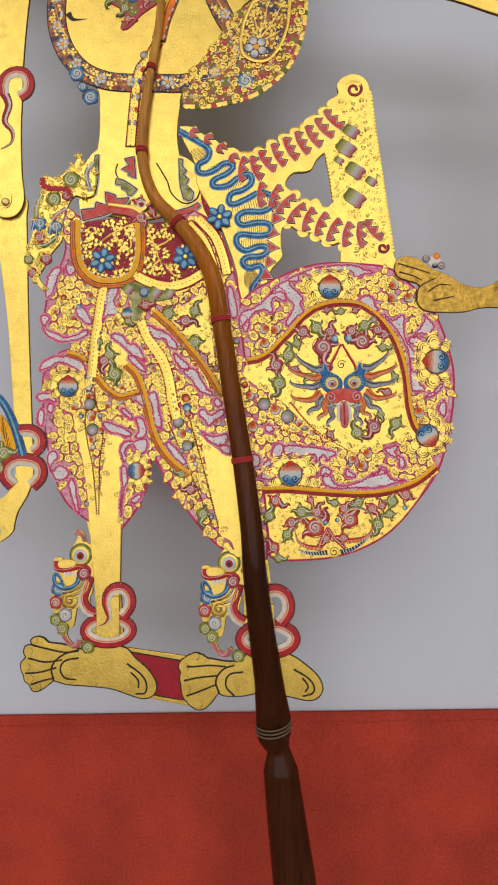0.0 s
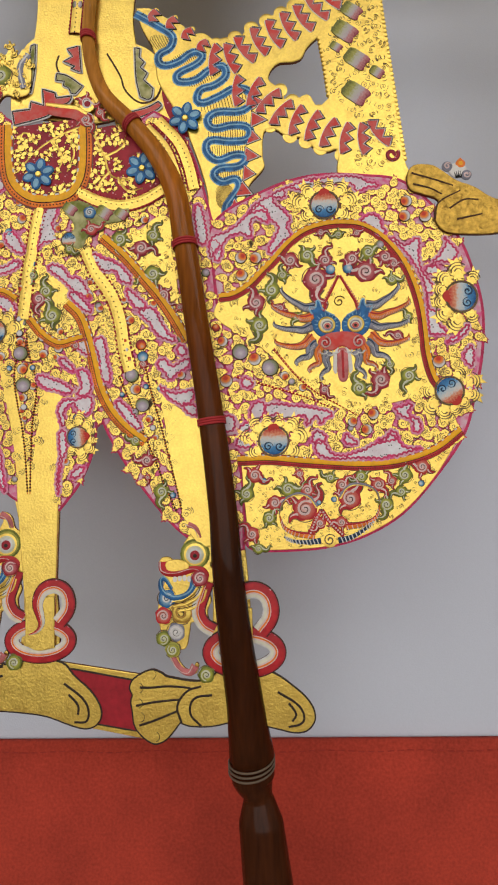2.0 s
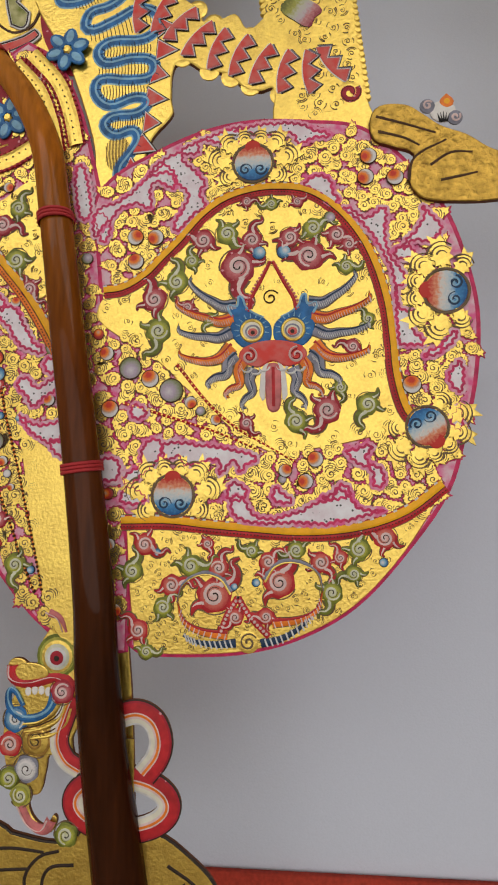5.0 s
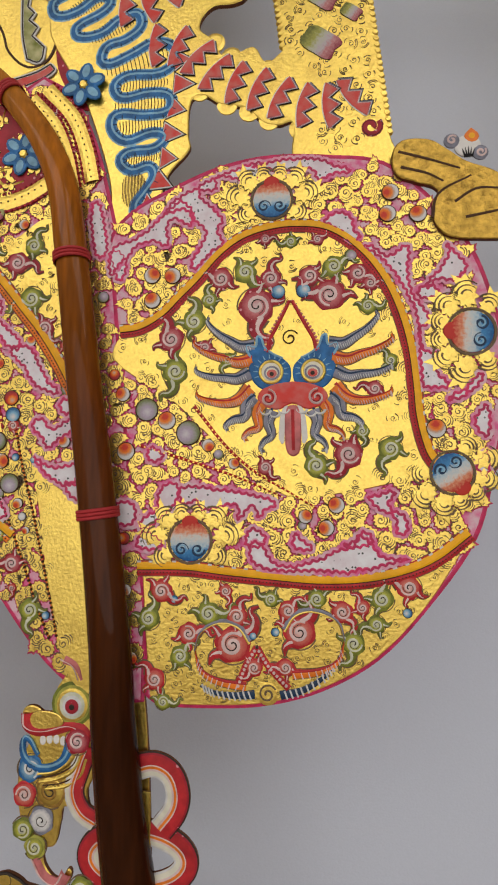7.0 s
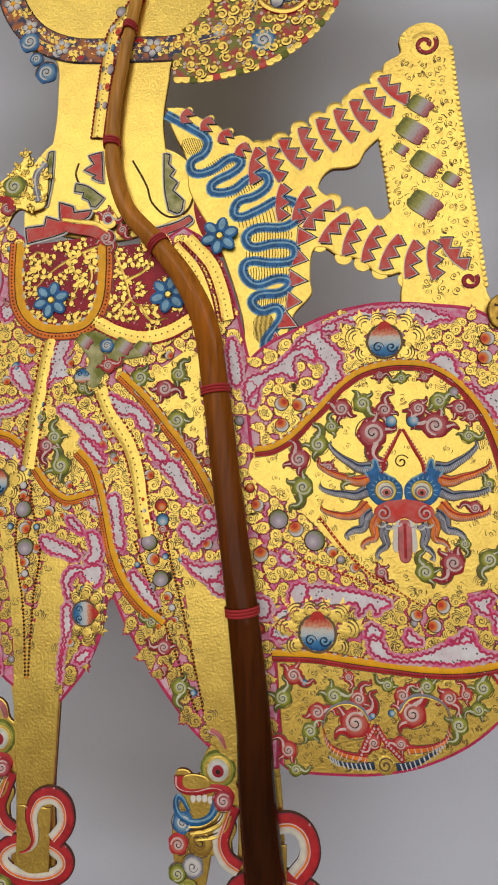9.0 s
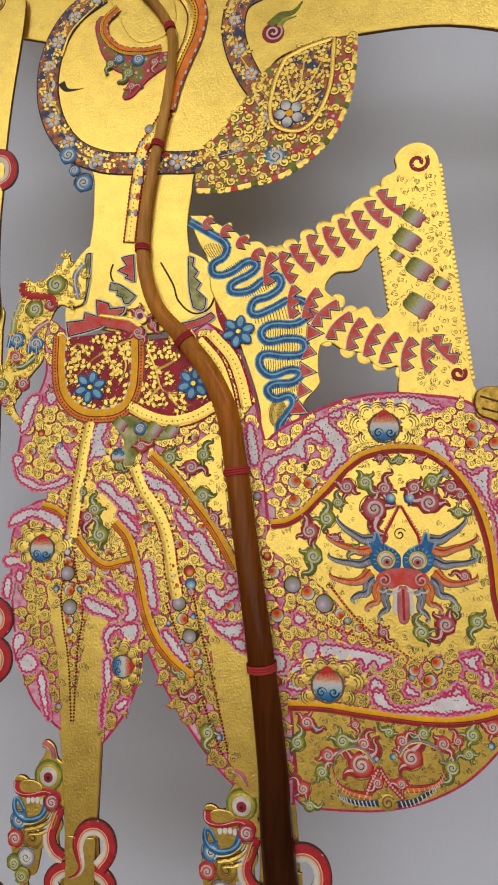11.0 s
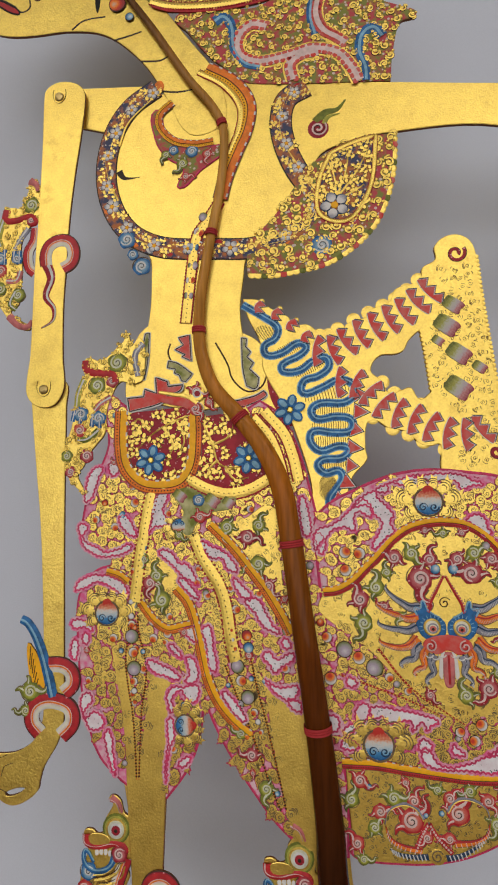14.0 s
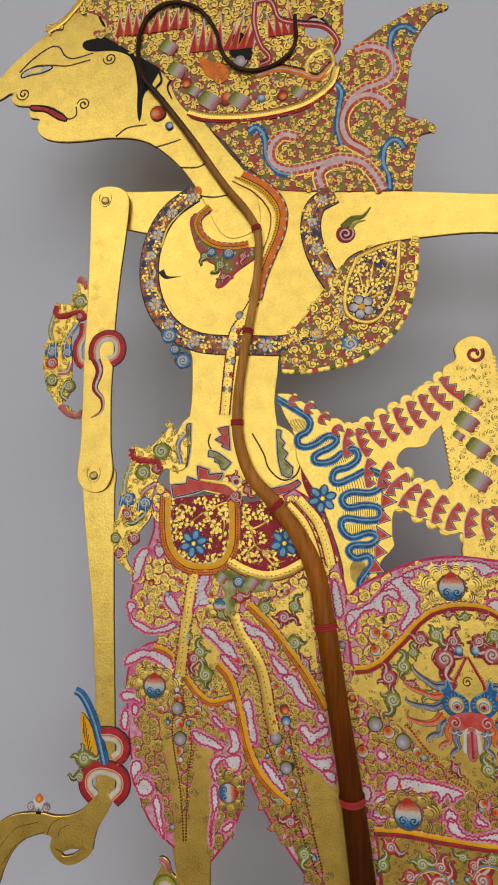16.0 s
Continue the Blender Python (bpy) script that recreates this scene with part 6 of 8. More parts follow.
def sash(s, pts, w, d, colours=(OCHRE, ORANGE), dots=True):
    """A two-coloured hem band: a dark line, small punched dots in the lower half and pale dashes along the upper edge."""
    path = smooth(pts, False, 6)
    s.ribbon(path, w * 1.45, d, 0.1, ENGR, cuts=2)
    s.ribbon(path, w * 1.3, d + 0.06, 0.1, RED, cuts=2)
    sides = []
    for i, q in enumerate(path):
        t = path[min(i + 1, len(path) - 1)] - path[max(i - 1, 0)]
        t = t / (np.linalg.norm(t) + 1e-9)
        sides.append(np.array((t[1], -t[0])))
    up = [q - n * w * 0.2 for q, n in zip(path, sides)]
    low = [q + n * w * 0.38 for q, n in zip(path, sides)]
    rim = [q - n * w * 0.56 for q, n in zip(path, sides)]
    s.ribbon(up, w * 0.7, d + 0.16, 0.2, colours[0], cuts=3)
    s.ribbon(low, w * 0.42, d + 0.14, 0.14, colours[1], cuts=2)
    s.ribbon([q + n * w * 0.12 for q, n in zip(path, sides)], w * 0.06, d + 0.3, 0.05, DARK, cuts=2)
    if dots:
        s.beads(low, w * 0.3, w * 0.075, d + 0.27, DARK, 5)
        even = resample(rim, w * 0.35)
        for a, b in zip(even[::3], even[1::3]):
            s.ribbon([a, b], w * 0.16, d + 0.2, 0.05, STONE, cuts=2)


def rope(s, pts, w, d, m=GOLD):
    """A gold strap with a scalloped red edge and a row of punched dots."""
    path = smooth(pts, False, 6)
    s.ribbon(path, w * 1.3, d, 0.1, RED, cuts=2)
    s.ribbon(path, w, d + 0.15, 0.3, m)
    s.beads(path, w * 0.5, w * 0.075, d + 0.43, LINE, 5)
    for sign in (-1, 1):
        edge = []
        for i, q in enumerate(path):
            t = path[min(i + 1, len(path) - 1)] - path[max(i - 1, 0)]
            t = t / (np.linalg.norm(t) + 1e-9)
            edge.append(q + np.array((t[1], -t[0])) * w * 0.6 * sign)
        s.beads(edge, w * 0.4, w * 0.12, d + 0.12, MAROON, 5)


# ---- round skirt panel ----
SKIRTPINKS = SKIRTPINK_A + SKIRTPINK_B + SKIRTPINK_C + SKIRTPINK_D
HIPPINKS = HIPPINK_A + HIPPINK_B + HIPPINK_C + HIPPINK_D + HIPPINK_E
rs = Sheet()
rs.plate(ROUND, 0.55, 1.3, FADE, EDGE, 0.3)
rs.ribbon(smooth(ROUND, True, 5), 1.5, 0.45, 0.18, MAGENTA, cuts=2, closed=True)
rs.plate(INNER, 0.85, 0.5, GOLD, GOLD, 0.2)
rs.plate(LOWER, 0.8, 0.5, GOLD, EDGE, 0.25)
skirt = rs.done("skirt_panel", puppet, "round gilded skirt panel painted with pink ground, bands and scrolls")
flowers = [circle(c, 1.15) for c in FLOW]
bands = Sheet()
sash(bands, BANDU, 2.7, 0.85, (OCHRE, RED))
bands.done("hem_band", skirt, "ochre and red hem band with punched dots")
bands = Sheet()
sash(bands, BANDL, 2.8, 0.85, (OCHRE, RED))
bands.done("hem_band", skirt, "ochre and orange hem band with punched dots")
WHITES = SKIRTPINKS + [WHITES5]
for i, q in enumerate(WHITES):
    pink_patch(skirt, q, 1.05 + i * 0.004, i * 1.7)
clear = [smooth(q, True, 3) for q in [INNER, LOWER] + WHITES]
leaves(skirt, smooth(ROUND, True, 3), 4.4, 2.05, 0.58, clear + flowers, 3.4, 3, 300)
for c, spin in zip(FLOW, (0.0, 0.0, -1.5, 2.6)):
    piece("pot_flower", FLOWER, skirt, c[0], c[1], 1.05, c[2] * 0.9, spin)
jewels(skirt, TREF, 1.1, "o")
jewels(skirt, GEMB, 0.95, "g")
jewels(skirt, GEMO, 0.95, "o")
bosses(skirt, UKELR, BOSS_R, 0.85, 0.86)
bosses(skirt, UKELG, BOSS_G, 0.85, 0.86)
bosses(skirt, LOWR, BOSS_RED, 0.8, 0.86)
bosses(skirt, LOWG, BOSS_G, 0.8, 0.86)
jewels(skirt, LOWB, 0.85, "b")
engrave(skirt, smooth(INNER, True, 3), 4.6, 1.0, 0.87, [circle(c, 1.5) for c in UKELR + UKELG] + [circle((FACE0[0], FACE0[1], 12))], 2.0, 8)
engrave(skirt, smooth(LOWER, True, 3), 2.6, 0.85, 0.82, [circle(c, 1.3) for c in LOWR + LOWG], 1.6, 9)
for sign, (cu, cv), tip in ((1, (39.0, 34.4), 30.2), (-1, (56.2, 37.4), 65.8)):
    ho = Sheet()
    p = smooth([(tip, cv - 1.5), (tip + sign * 1.6, cv + 3.2), (cu - sign * 2.6, cv + 5.6), (cu + sign * 1.8, cv + 4.6), (cu + sign * 4.4, cv + 1.0)], False, 7)
    ho.ribbon(p, 2.4, 0.84, 0.1, ENGR, (0.2, 0.9), 2)
    ho.ribbon(p, 1.7, 0.9, 0.25, GREY, (0.2, 0.9))
    ho.ribbon([q - np.array((0, 0.5)) for q in p], 0.6, 1.12, 0.08, GOLD, (0.2, 0.9), 2)
    p = smooth([(tip + sign * 0.2, cv - 2.0), (tip + sign * 1.6, cv - 6.0), (tip + sign * 5.6, cv - 8.3), (tip + sign * 12.4, cv - 9.2)], False, 8)
    ho.ribbon(p, 3.0, 0.84, 0.1, ENGR, (0.15, 0.9), 2)
    ho.ribbon(p, 2.4, 0.9, 0.25, ORANGE, (0.15, 0.9))
    ho.ribbon([q + np.array((0, 0.6)) for q in p], 0.8, 1.1, 0.08, RED, (0.15, 0.9), 2)
    for k in range(3, len(p) - 1, 2):
        ho.ribbon([p[k] + np.array((0, -1.2)), p[k] + np.array((sign * 0.5, 0.3))], 0.3, 1.12, 0.05, BLUSH, cuts=2)
    p = smooth([(47.6 - sign * 3.0, 23.4), (47.6 - sign * 8.0, 23.0 + (0 if sign > 0 else 1.6)), (47.6 - sign * 13.0, 23.6 + (0 if sign > 0 else 4.0)), (47.6 - sign * 16.0, 25.0 + (0 if sign > 0 else 6.0))], False, 8)
    ho.ribbon(p, 2.4, 0.84, 0.25, NIGHT, (0.9, 0.2))
    for k in range(2, len(p) - 1, 2):
        ho.ribbon([p[k] + np.array((0.4, -1.0)), p[k] + np.array((-0.3, 0.9))], 0.4, 1.08, 0.05, STONE, cuts=2)
    ho.done("plume", skirt, "grey, orange and dark blue plume round a scroll")
    cd = Sheet()
    p = smooth([(45.2, 34.2), (45.2 - sign * 2.6, 30.0), (46.6 - sign * 6.0, 25.0)], False, 8)
    cd.ribbon(p, 1.6, 0.9, 0.2, RED, cuts=2)
    cd.beads(p, 1.0, 0.42, 1.05, BLUSH, 6)
    cd.done("bead_cord", skirt, "red cord with pale beads")
cl = Sheet()
cl.dome(47.6, 23.6, 2.6, 0.85, 0.15, GOLD, 16, 2)
cl.coil(47.6, 23.6, 2.2, 0.98, 0.6, ENGR, 1.5, 0.5, 1, 0.08)
cl.done("coil", skirt, "gold coil between two plumes")
for q in (LINEA, LINEB):
    lines = Sheet()
    lines.ribbon(smooth(q, False, 6), 0.9, 0.9, 0.2, RED, (1, 0.4), 2)
    lines.beads(smooth(q, False, 6), 1.3, 0.32, 1.0, GOLD, 5)
    lines.done("bead_cord", skirt, "red cord with gold beads")

# mask ornament in the middle of the skirt
fx, fy = FACE0
mask = Sheet()
for sign in (-1, 1):
    for i, (bx, by, mx, my, tx, ty, w) in enumerate(TENDRILS):
        base, mid, tip = (np.array((fx + sign * x, fy + y)) for x, y in ((bx, by), (mx, my), (tx, ty)))
        way = (tip - base) / np.linalg.norm(tip - base)
        bow = np.array((-way[1], way[0])) * 1.1 * (1 if way[0] * (1 if i < 4 else -1) > 0 else -1)
        p = smooth([base, (base + mid) / 2 - bow * 0.8, mid, (mid + tip) / 2 - bow * 0.5, tip, tip + bow * 1.2 + way * 0.2], False, 6)
        mask.ribbon(p, w * 1.36, 0.88, 0.06, ENGR, (1, 0.15), 2)
        mask.ribbon(p, w * 1.1, 0.92, 0.28, (GREY, ORANGE)[i % 2], (1, 0.12))
        mask.ribbon([q + np.array((0, w * 0.2)) for q in p], w * 0.26, 1.12, 0.1, (NIGHT, RED)[i % 2], (1, 0.1), 2)
        for k in range(2, len(p) - 4):
            mask.ribbon([p[k] + np.array((0.25, -w * 0.38)), p[k] + np.array((-0.2, w * 0.02))], 0.26, 1.14, 0.08, (STONE, BLUSH)[i % 2], (0.6, 1), 2)
    brow = [(0.3, 1.0), (2.2, 3.4), (4.6, 4.6), (6.6, 6.2), (8.2, 9.2), (9.0, 6.6), (11.2, 6.8), (10.2, 3.8), (10.8, 0.6), (9.4, -2.6), (7.0, -4.4), (3.6, -4.2), (0.8, -3.0)]
    mask.plate([(fx + sign * x, fy + y) for x, y in brow], 1.1, 0.5, BLUE, NIGHT, 0.3, n=4)
    mask.ribbon(smooth([(fx + sign * x, fy + y) for x, y in brow[1:8]], False, 6), 0.8, 1.12, 0.12, SKY, (0.6, 0.8), 2)
    for k in range(11):
        a = math.radians(-20 + 21 * k)
        o = np.array((fx + sign * (5.2 + 3.3 * math.cos(a)), fy + 0.1 + 3.3 * math.sin(a)))
        mask.ribbon([o, o + np.array((sign * 1.2 * math.cos(a), 1.2 * math.sin(a)))], 0.4, 1.2, 0.06, SKY, (1, 0.2), 2)
    mask.ribbon(ring(fx + sign * 5.2, fy, 2.7), 0.8, 1.15, 0.3, GOLD)
    mask.dome(fx + sign * 5.2, fy, 2.35, 1.2, 0.25, CREAM, 18, 2)
    mask.ribbon(ring(fx + sign * 5.0, fy - 0.3, 1.7, 1, 0.9), 0.45, 1.42, 0.08, GREY, cuts=2)
    mask.dome(fx + sign * 5.0, fy - 0.5, 1.25, 1.42, 0.12, FADERED, 14, 2, 0.85)
    mask.dome(fx + sign * 5.0, fy - 0.6, 0.55, 1.52, 0.08, DARK, 10, 2)
    mask.coil(fx + sign * 6.0, fy - 6.6, 2.2, 1.3, 0.8, BLUSH, 1.3, 1.5, sign, 0.25)
    mask.coil(fx + sign * 6.0, fy - 6.6, 1.6, 1.42, 0.35, MAROON, 1.2, 1.5, sign, 0.15)
    for k, (x, y) in enumerate(((2.2, -9.4), (4.4, -10.2), (6.6, -9.6))):
        mask.ribbon(ring(fx + sign * x, fy + y, 1.3, 1, 0.8, 180, 360, 10), 0.8, 1.15, 0.15, STONE, (0.3, 0.9), 2)
    mask.ribbon(smooth([(fx + sign * 0.4, fy + 18), (fx + sign * 3.4, fy + 12), (fx + sign * 5.5, fy + 8), (fx + sign * 6, fy + 5)], False, 6), 0.9, 0.95, 0.3, RED)
    mask.beads(smooth([(fx + sign * 0.4, fy + 18), (fx + sign * 4.0, fy + 12.3), (fx + sign * 6.3, fy + 8), (fx + sign * 6.6, fy + 5)], False, 6), 1.0, 0.4, 0.95, ROSE, 6)
    mask.plate([(fx + sign * x, fy + y) for x, y in ((1.2, -8), (2.6, -9.5), (3.3, -13), (2.8, -18), (2.0, -14))], 1.05, 0.4, WHITE, GREY, 0.15, n=3)
mask.plate([(fx - 7, fy - 4), (fx, fy - 2.5), (fx + 7, fy - 4), (fx + 8.5, fy - 7), (fx + 4, fy - 9.5), (fx, fy - 8), (fx - 4, fy - 9.5), (fx - 8.5, fy - 7)], 1.25, 0.5, FADERED, MAROON, 0.3, n=4)
mask.plate([(fx - 1.6, fy - 9), (fx + 1.6, fy - 9), (fx + 2.0, fy - 16), (fx + 1.5, fy - 20), (fx, fy - 21), (fx - 1.5, fy - 20), (fx - 2.0, fy - 16)], 1.2, 0.5, ROSE, WHITE, 0.4, n=4)
mask.ribbon([np.array((fx, fy - 9.5)), np.array((fx, fy - 14)), np.array((fx, fy - 19.5))], 0.8, 1.25, 0.15, RED, cuts=2)
mask.coil(fx - 0.4, fy + 8.5, 2.2, 1.0, 0.5, LINE, 1.4, 0.5, 1, 0.15)
mask.done("mask_ornament", skirt, "blue and red mask with curling grey and orange tendrils")
for dx, dy in ((-3.2, 20.5), (3.2, 20.5)):
    piece("jewel", GEMS["b"], skirt, fx + dx, fy + dy, 0.95, 1.9)

# ---- hip cloth and trousers ----
hs = Sheet()
hs.plate(HIPS1 + HIPS2, 0.45, 1.3, FADE, EDGE, 0.3)
hs.ribbon(smooth(HIPS1 + HIPS2, True, 5), 1.3, 0.35, 0.18, MAGENTA, cuts=2, closed=True)
for q in (THIGHL, THIGHR, FIELD1, FIELD2):
    hs.plate(q, 0.8, 0.5, GOLD, MAGENTA, 0.25)
hips = hs.done("hip_cloth", puppet, "gilded hip cloth and trousers with pink ground and painted scrolls")
keep = [smooth(q, True, 3) for q in (THIGHL, THIGHR, FIELD1, FIELD2, MAROON1, MAROON2, REDWAIST)]
PATCHES = HIPPINKS
for i, q in enumerate(PATCHES):
    pink_patch(hips, q, 0.95 + i * 0.003, i * 2.3)
keep += [smooth(q, True, 3) for q in HIPPINKS]
sprinkle(hips, smooth(HIPS1 + HIPS2, True, 3), 7.5, 1.5, 0.85, keep, 16, 55)
for q in (FIELD1, FIELD2):
    engrave(hips, smooth(q, True, 3), 3.4, 0.9, 0.82, [circle(c, 1.2) for c in HIPG + HIPR], 1.5, 17)
leaves(hips, smooth(HIPS1 + HIPS2, True, 3), 4.4, 2.15, 0.5, keep, 3.8, 4, 300)
for q, w in ((SASH1, 3.0), (SASH2, 2.6), (SASH3, 3.0), (SASH0, 2.6)):
    hb = Sheet()
    sash(hb, q, w, 0.85)
    hb.done("sash", hips, "ochre and orange sash")
for q in (STRAP1, STRAP2):
    hb = Sheet()
    rope(hb, q, 4.2, 0.75)
    hb.done("strap", hips, "punched gold strap")
for q in (LBEAD1, LBEAD2, BEADR1, BEADR2):
    p, cords = smooth(q, False, 6), Sheet()
    cords.ribbon(p, 0.5, 0.85, 0.15, ORANGE, (1, 0.6), 2)
    cords.beads(p, 1.15, 0.42, 0.85, LINE, 6)
    cords.done("bead_cord", hips, "brown bead cord")
jewels(hips, LGEM + RGEM, 1.0)
for c in THIGHFLOW:
    piece("pot_flower", FLOWER, hips, c[0], c[1], 1.0, c[2], c[3])
bosses(hips, HIPG, BOSS_G, 0.85)
bosses(hips, HIPR, BOSS_R, 0.85)
jewels(hips, HIPO, 0.85, "o")

# ---- waist cloths ----
ws = Sheet()
ws.plate(MAROON1, 1.0, 0.6, MAROON, EDGE, 0.2)
ws.plate(MAROON2, 0.95, 0.6, MAROON, EDGE, 0.2)
ws.plate(REDWAIST, 1.2, 0.6, FADERED, DARK, 0.1)
ws.ribbon(smooth(REDWAIST, True, 4), 1.5, 1.16, 0.08, STONE, cuts=2, closed=True)
ws.ribbon(smooth(REDWAIST, True, 4), 0.5, 1.25, 0.08, DARK, cuts=2, closed=True)
sash(ws, UBAND, 4.2, 1.05, (OCHRE, ORANGE))
rope(ws, GBELT, 4.0, 1.0)
rope(ws, CURVBELT, 3.8, 1.0)
rope(ws, CURVBELT2, 3.8, 1.0)
ws.plate(GREENSASH, 1.25, 0.6, GREENWASH, ENGR, 0.3)
waist = ws.done("waist_cloth", puppet, "maroon floral waist cloth edged with an orange band")
sprigs(waist, smooth(MAROON1, True, 3), 5.0, 1.9, 1.0, [circle((*c, 4.5)) for c in STARS], 1.8, 5)
sprigs(waist, smooth(MAROON2, True, 3), 5.0, 1.9, 0.95, [circle((*c, 4.5)) for c in STARS], 1.6, 6)
for lines in (VINES1, VINES2):
    for q in lines:
        vn = Sheet()
        vn.ribbon(smooth(q, False, 6), 1.1, 1.02, 0.2, GOLD, (1, 0.4), 2)
        vn.done("vine", waist, "gold vine")
for c in STARS:
    st = Sheet()
    for k in range(6):
        a = k * math.pi / 3 + 0.3
        st.plate([(x * math.cos(a) - y * math.sin(a), x * math.sin(a) + y * math.cos(a)) for x, y in ((0.8, 0), (2.5, 1.5), (4.7, 0), (2.5, -1.5))], 0.35, 0.4, BLUE, BLUE, 0.15, n=3)
        st.plate([(x * math.cos(a) - y * math.sin(a), x * math.sin(a) + y * math.cos(a)) for x, y in ((1.4, 0), (2.7, 0.8), (4.2, 0), (2.7, -0.8))], 0.45, 0.2, SKY, SKY, 0.1, n=3)
    st.dome(0, 0, 0.9, 0.2, 0.5, GOLD, 10, 2)
    ob = st.done("star_flower", waist, "blue star flower with white veins")
    ob.scale = (1.35, 1, 1.35)
    ob.location = (c[0] / 1000, -0.0013, c[1] / 1000)
bosses(waist, WAISTBOSS, BOSS_RED, 1.3)
for c in ((-44.5, 148.0, 2.6), (-31.5, 146.0, 2.9), (-25.0, 145.2, 2.4)):
    barrel(waist, c, 1.35)
bosses(waist, GSBOSS[2:], BOSS_G, 1.3)
bosses(waist, GSBOSS2[:1], SCALE_B, 1.35)
bosses(waist, GSBOSS2[1:], BOSS_RED, 1.35)


for q, m, word in ((LAPEL_G1, GREENWASH, "green"), (LAPEL_G2, GREENWASH, "green"), (LAPEL_G3, GREENWASH, "green"), (LAPEL_R1, FADERED, "red"), (LAPEL_R2, FADERED, "red")):
    lp = Sheet()
    lp.plate(q, 0.3, 0.3, m, DARK, 0.05, n=3)
    lp.ribbon(smooth(q, True, 4), 1.3, 0.27, 0.06, STONE, cuts=2, closed=True)
    lp.ribbon(smooth(q, True, 4), 0.45, 0.34, 0.06, DARK, cuts=2, closed=True)
    lp.done("lapel", puppet, word + " saw-toothed lapel with a dark outline")
lp = Sheet()
lp.ribbon(smooth(WAISTCURL, False, 6), 5.0, 1.3, 0.3, FADERED, (0.5, 1.0))
lp.ribbon([q + np.array((0, 2.6)) for q in smooth(WAISTCURL, False, 6)], 2.6, 1.35, 0.25, GOLD, (0.5, 0.8))
lp.coil(WAISTCURL[-1][0], WAISTCURL[-1][1], 3.0, 1.55, 0.6, BLUSH, 1.3, 1.5, -1, 0.1)
lp.dome(WAISTEYE[0][0], WAISTEYE[0][1], 3.2, 1.3, 0.3, GOLD, 16, 3)
lp.dome(WAISTEYE[0][0], WAISTEYE[0][1], 1.9, 1.55, 0.12, STONE, 14, 2)
lp.dome(WAISTEYE[0][0] + 0.2, WAISTEYE[0][1] - 0.2, 1.2, 1.65, 0.1, MAROON, 12, 2)
lp.done("buckle", waist, "gold buckle with a red curl and a round boss")
wl = Sheet()
for q in WAISTLINES:
    ink(wl, q, 0.7, 0.06, LINE, taper=(1, 1))
wl.done("engraved_line", puppet, "brown scalloped lines on the gilded waist")
st = Sheet()
rope(st, STRAPT, 3.8, 0.35)
strap = st.done("breast_strap", puppet, "gold strap set with jewels under the rod")
jewels(strap, [(u, v, r * 1.2, k) for u, v, r, k in STRAPG], 0.6)

# ---- wing panel with zigzags and a blue meander ----
wg = Sheet()
wg.plate(WING1 + WING2, 0.3, 1.25, GOLD, EDGE, 0.3, holes=[HOLE])
wing = wg.done("wing_panel", puppet, "openwork gilded wing panel with red zigzags")


def zigzag(parent, path, count, waves, tall):
    """Red zigzag rows with dark outlines, laid across a band."""
    pts = resample(smooth(path, False, 8), 0.25)
    for k in range(count):
        i = int((k + 0.5) / count * (len(pts) - 2))
        w = pts[i + 1] - pts[i]
        w = w / np.linalg.norm(w)
        side, step = np.array((-w[1], w[0])), tall / waves
        left, right = [], []
        for j in range(2 * waves + 1):
            o = pts[i] + side * (j / (2 * waves) - 0.5) * tall
            bow = 1 - (j / waves - 1) ** 2
            left.append(o - w * (0.9 + 1.2 * bow))
            right.append(o + w * (3.0 if j % 2 else 0.2))
        s = Sheet()
        s.plate([tuple(q) for q in left] + [q for p in right[::-1] for q in (tuple(p), tuple(p))], 0.4, 0.25, WHITE, WHITE, 0.03, n=3)
        s.plate([tuple(q + w * 0.25) for q in left] + [q for p in right[::-1] for q in (tuple(p - w * 0.5), tuple(p - w * 0.5))], 0.46, 0.25, ROSE, ROSE, 0.03, n=3)
        s.plate([tuple(q + w * 0.35) for q in left] + [q for p in right[::-1] for q in (tuple(p - w * 0.95), tuple(p - w * 0.95))], 0.52, 0.25, FADERED, FADERED, 0.03, n=3)
        s.ribbon(right, 0.42, 0.5, 0.1, GREY, cuts=2)
        s.ribbon([q + w * 0.22 for q in right], 0.28, 0.53, 0.1, DARK, cuts=2)
        s.done("zigzag", parent, "red zigzag with a pale and dark outline")
        for sign in (-1, 1):
            o = pts[i] + side * sign * tall * 0.5
            piece("lobe", LOBE, parent, o[0], o[1], 0.0, tall * 0.22)


lb = Sheet()
lb.dome(0, 0, 1.0, 0.0, 0.28, GOLD, 14, 2)
LOBE = lb.mesh("lobe")
zigzag(wing, ZIGU, 9, 3, 13.0)
zigzag(wing, ZIGL, 10, 3, 12.6)
zigzag(wing, ZIGM, 4, 2, 5.5)
ms = Sheet()
path = smooth(MEAND1 + MEAND2, False, 4)
ms.ribbon(path, 3.4, 0.31, 0.1, SKY)
ms.ribbon(path, 2.5, 0.36, 0.1, BLUE)
ms.ribbon([q + np.array((0.25, 0.25)) for q in path], 0.6, 0.46, 0.05, SKY, cuts=2)
for k in range(1, len(path) - 1, 2):
    t = path[k + 1] - path[k - 1]
    t = t / (np.linalg.norm(t) + 1e-9)
    n = np.array((-t[1], t[0]))
    ms.ribbon([path[k] + n * 0.5, path[k] + n * 1.6], 0.28, 0.44, 0.05, NIGHT, cuts=2)
meander = ms.done("meander", wing, "blue meandering ribbon over gold ribs")
p = resample(smooth(WTEETH, False, 8), 0.2)
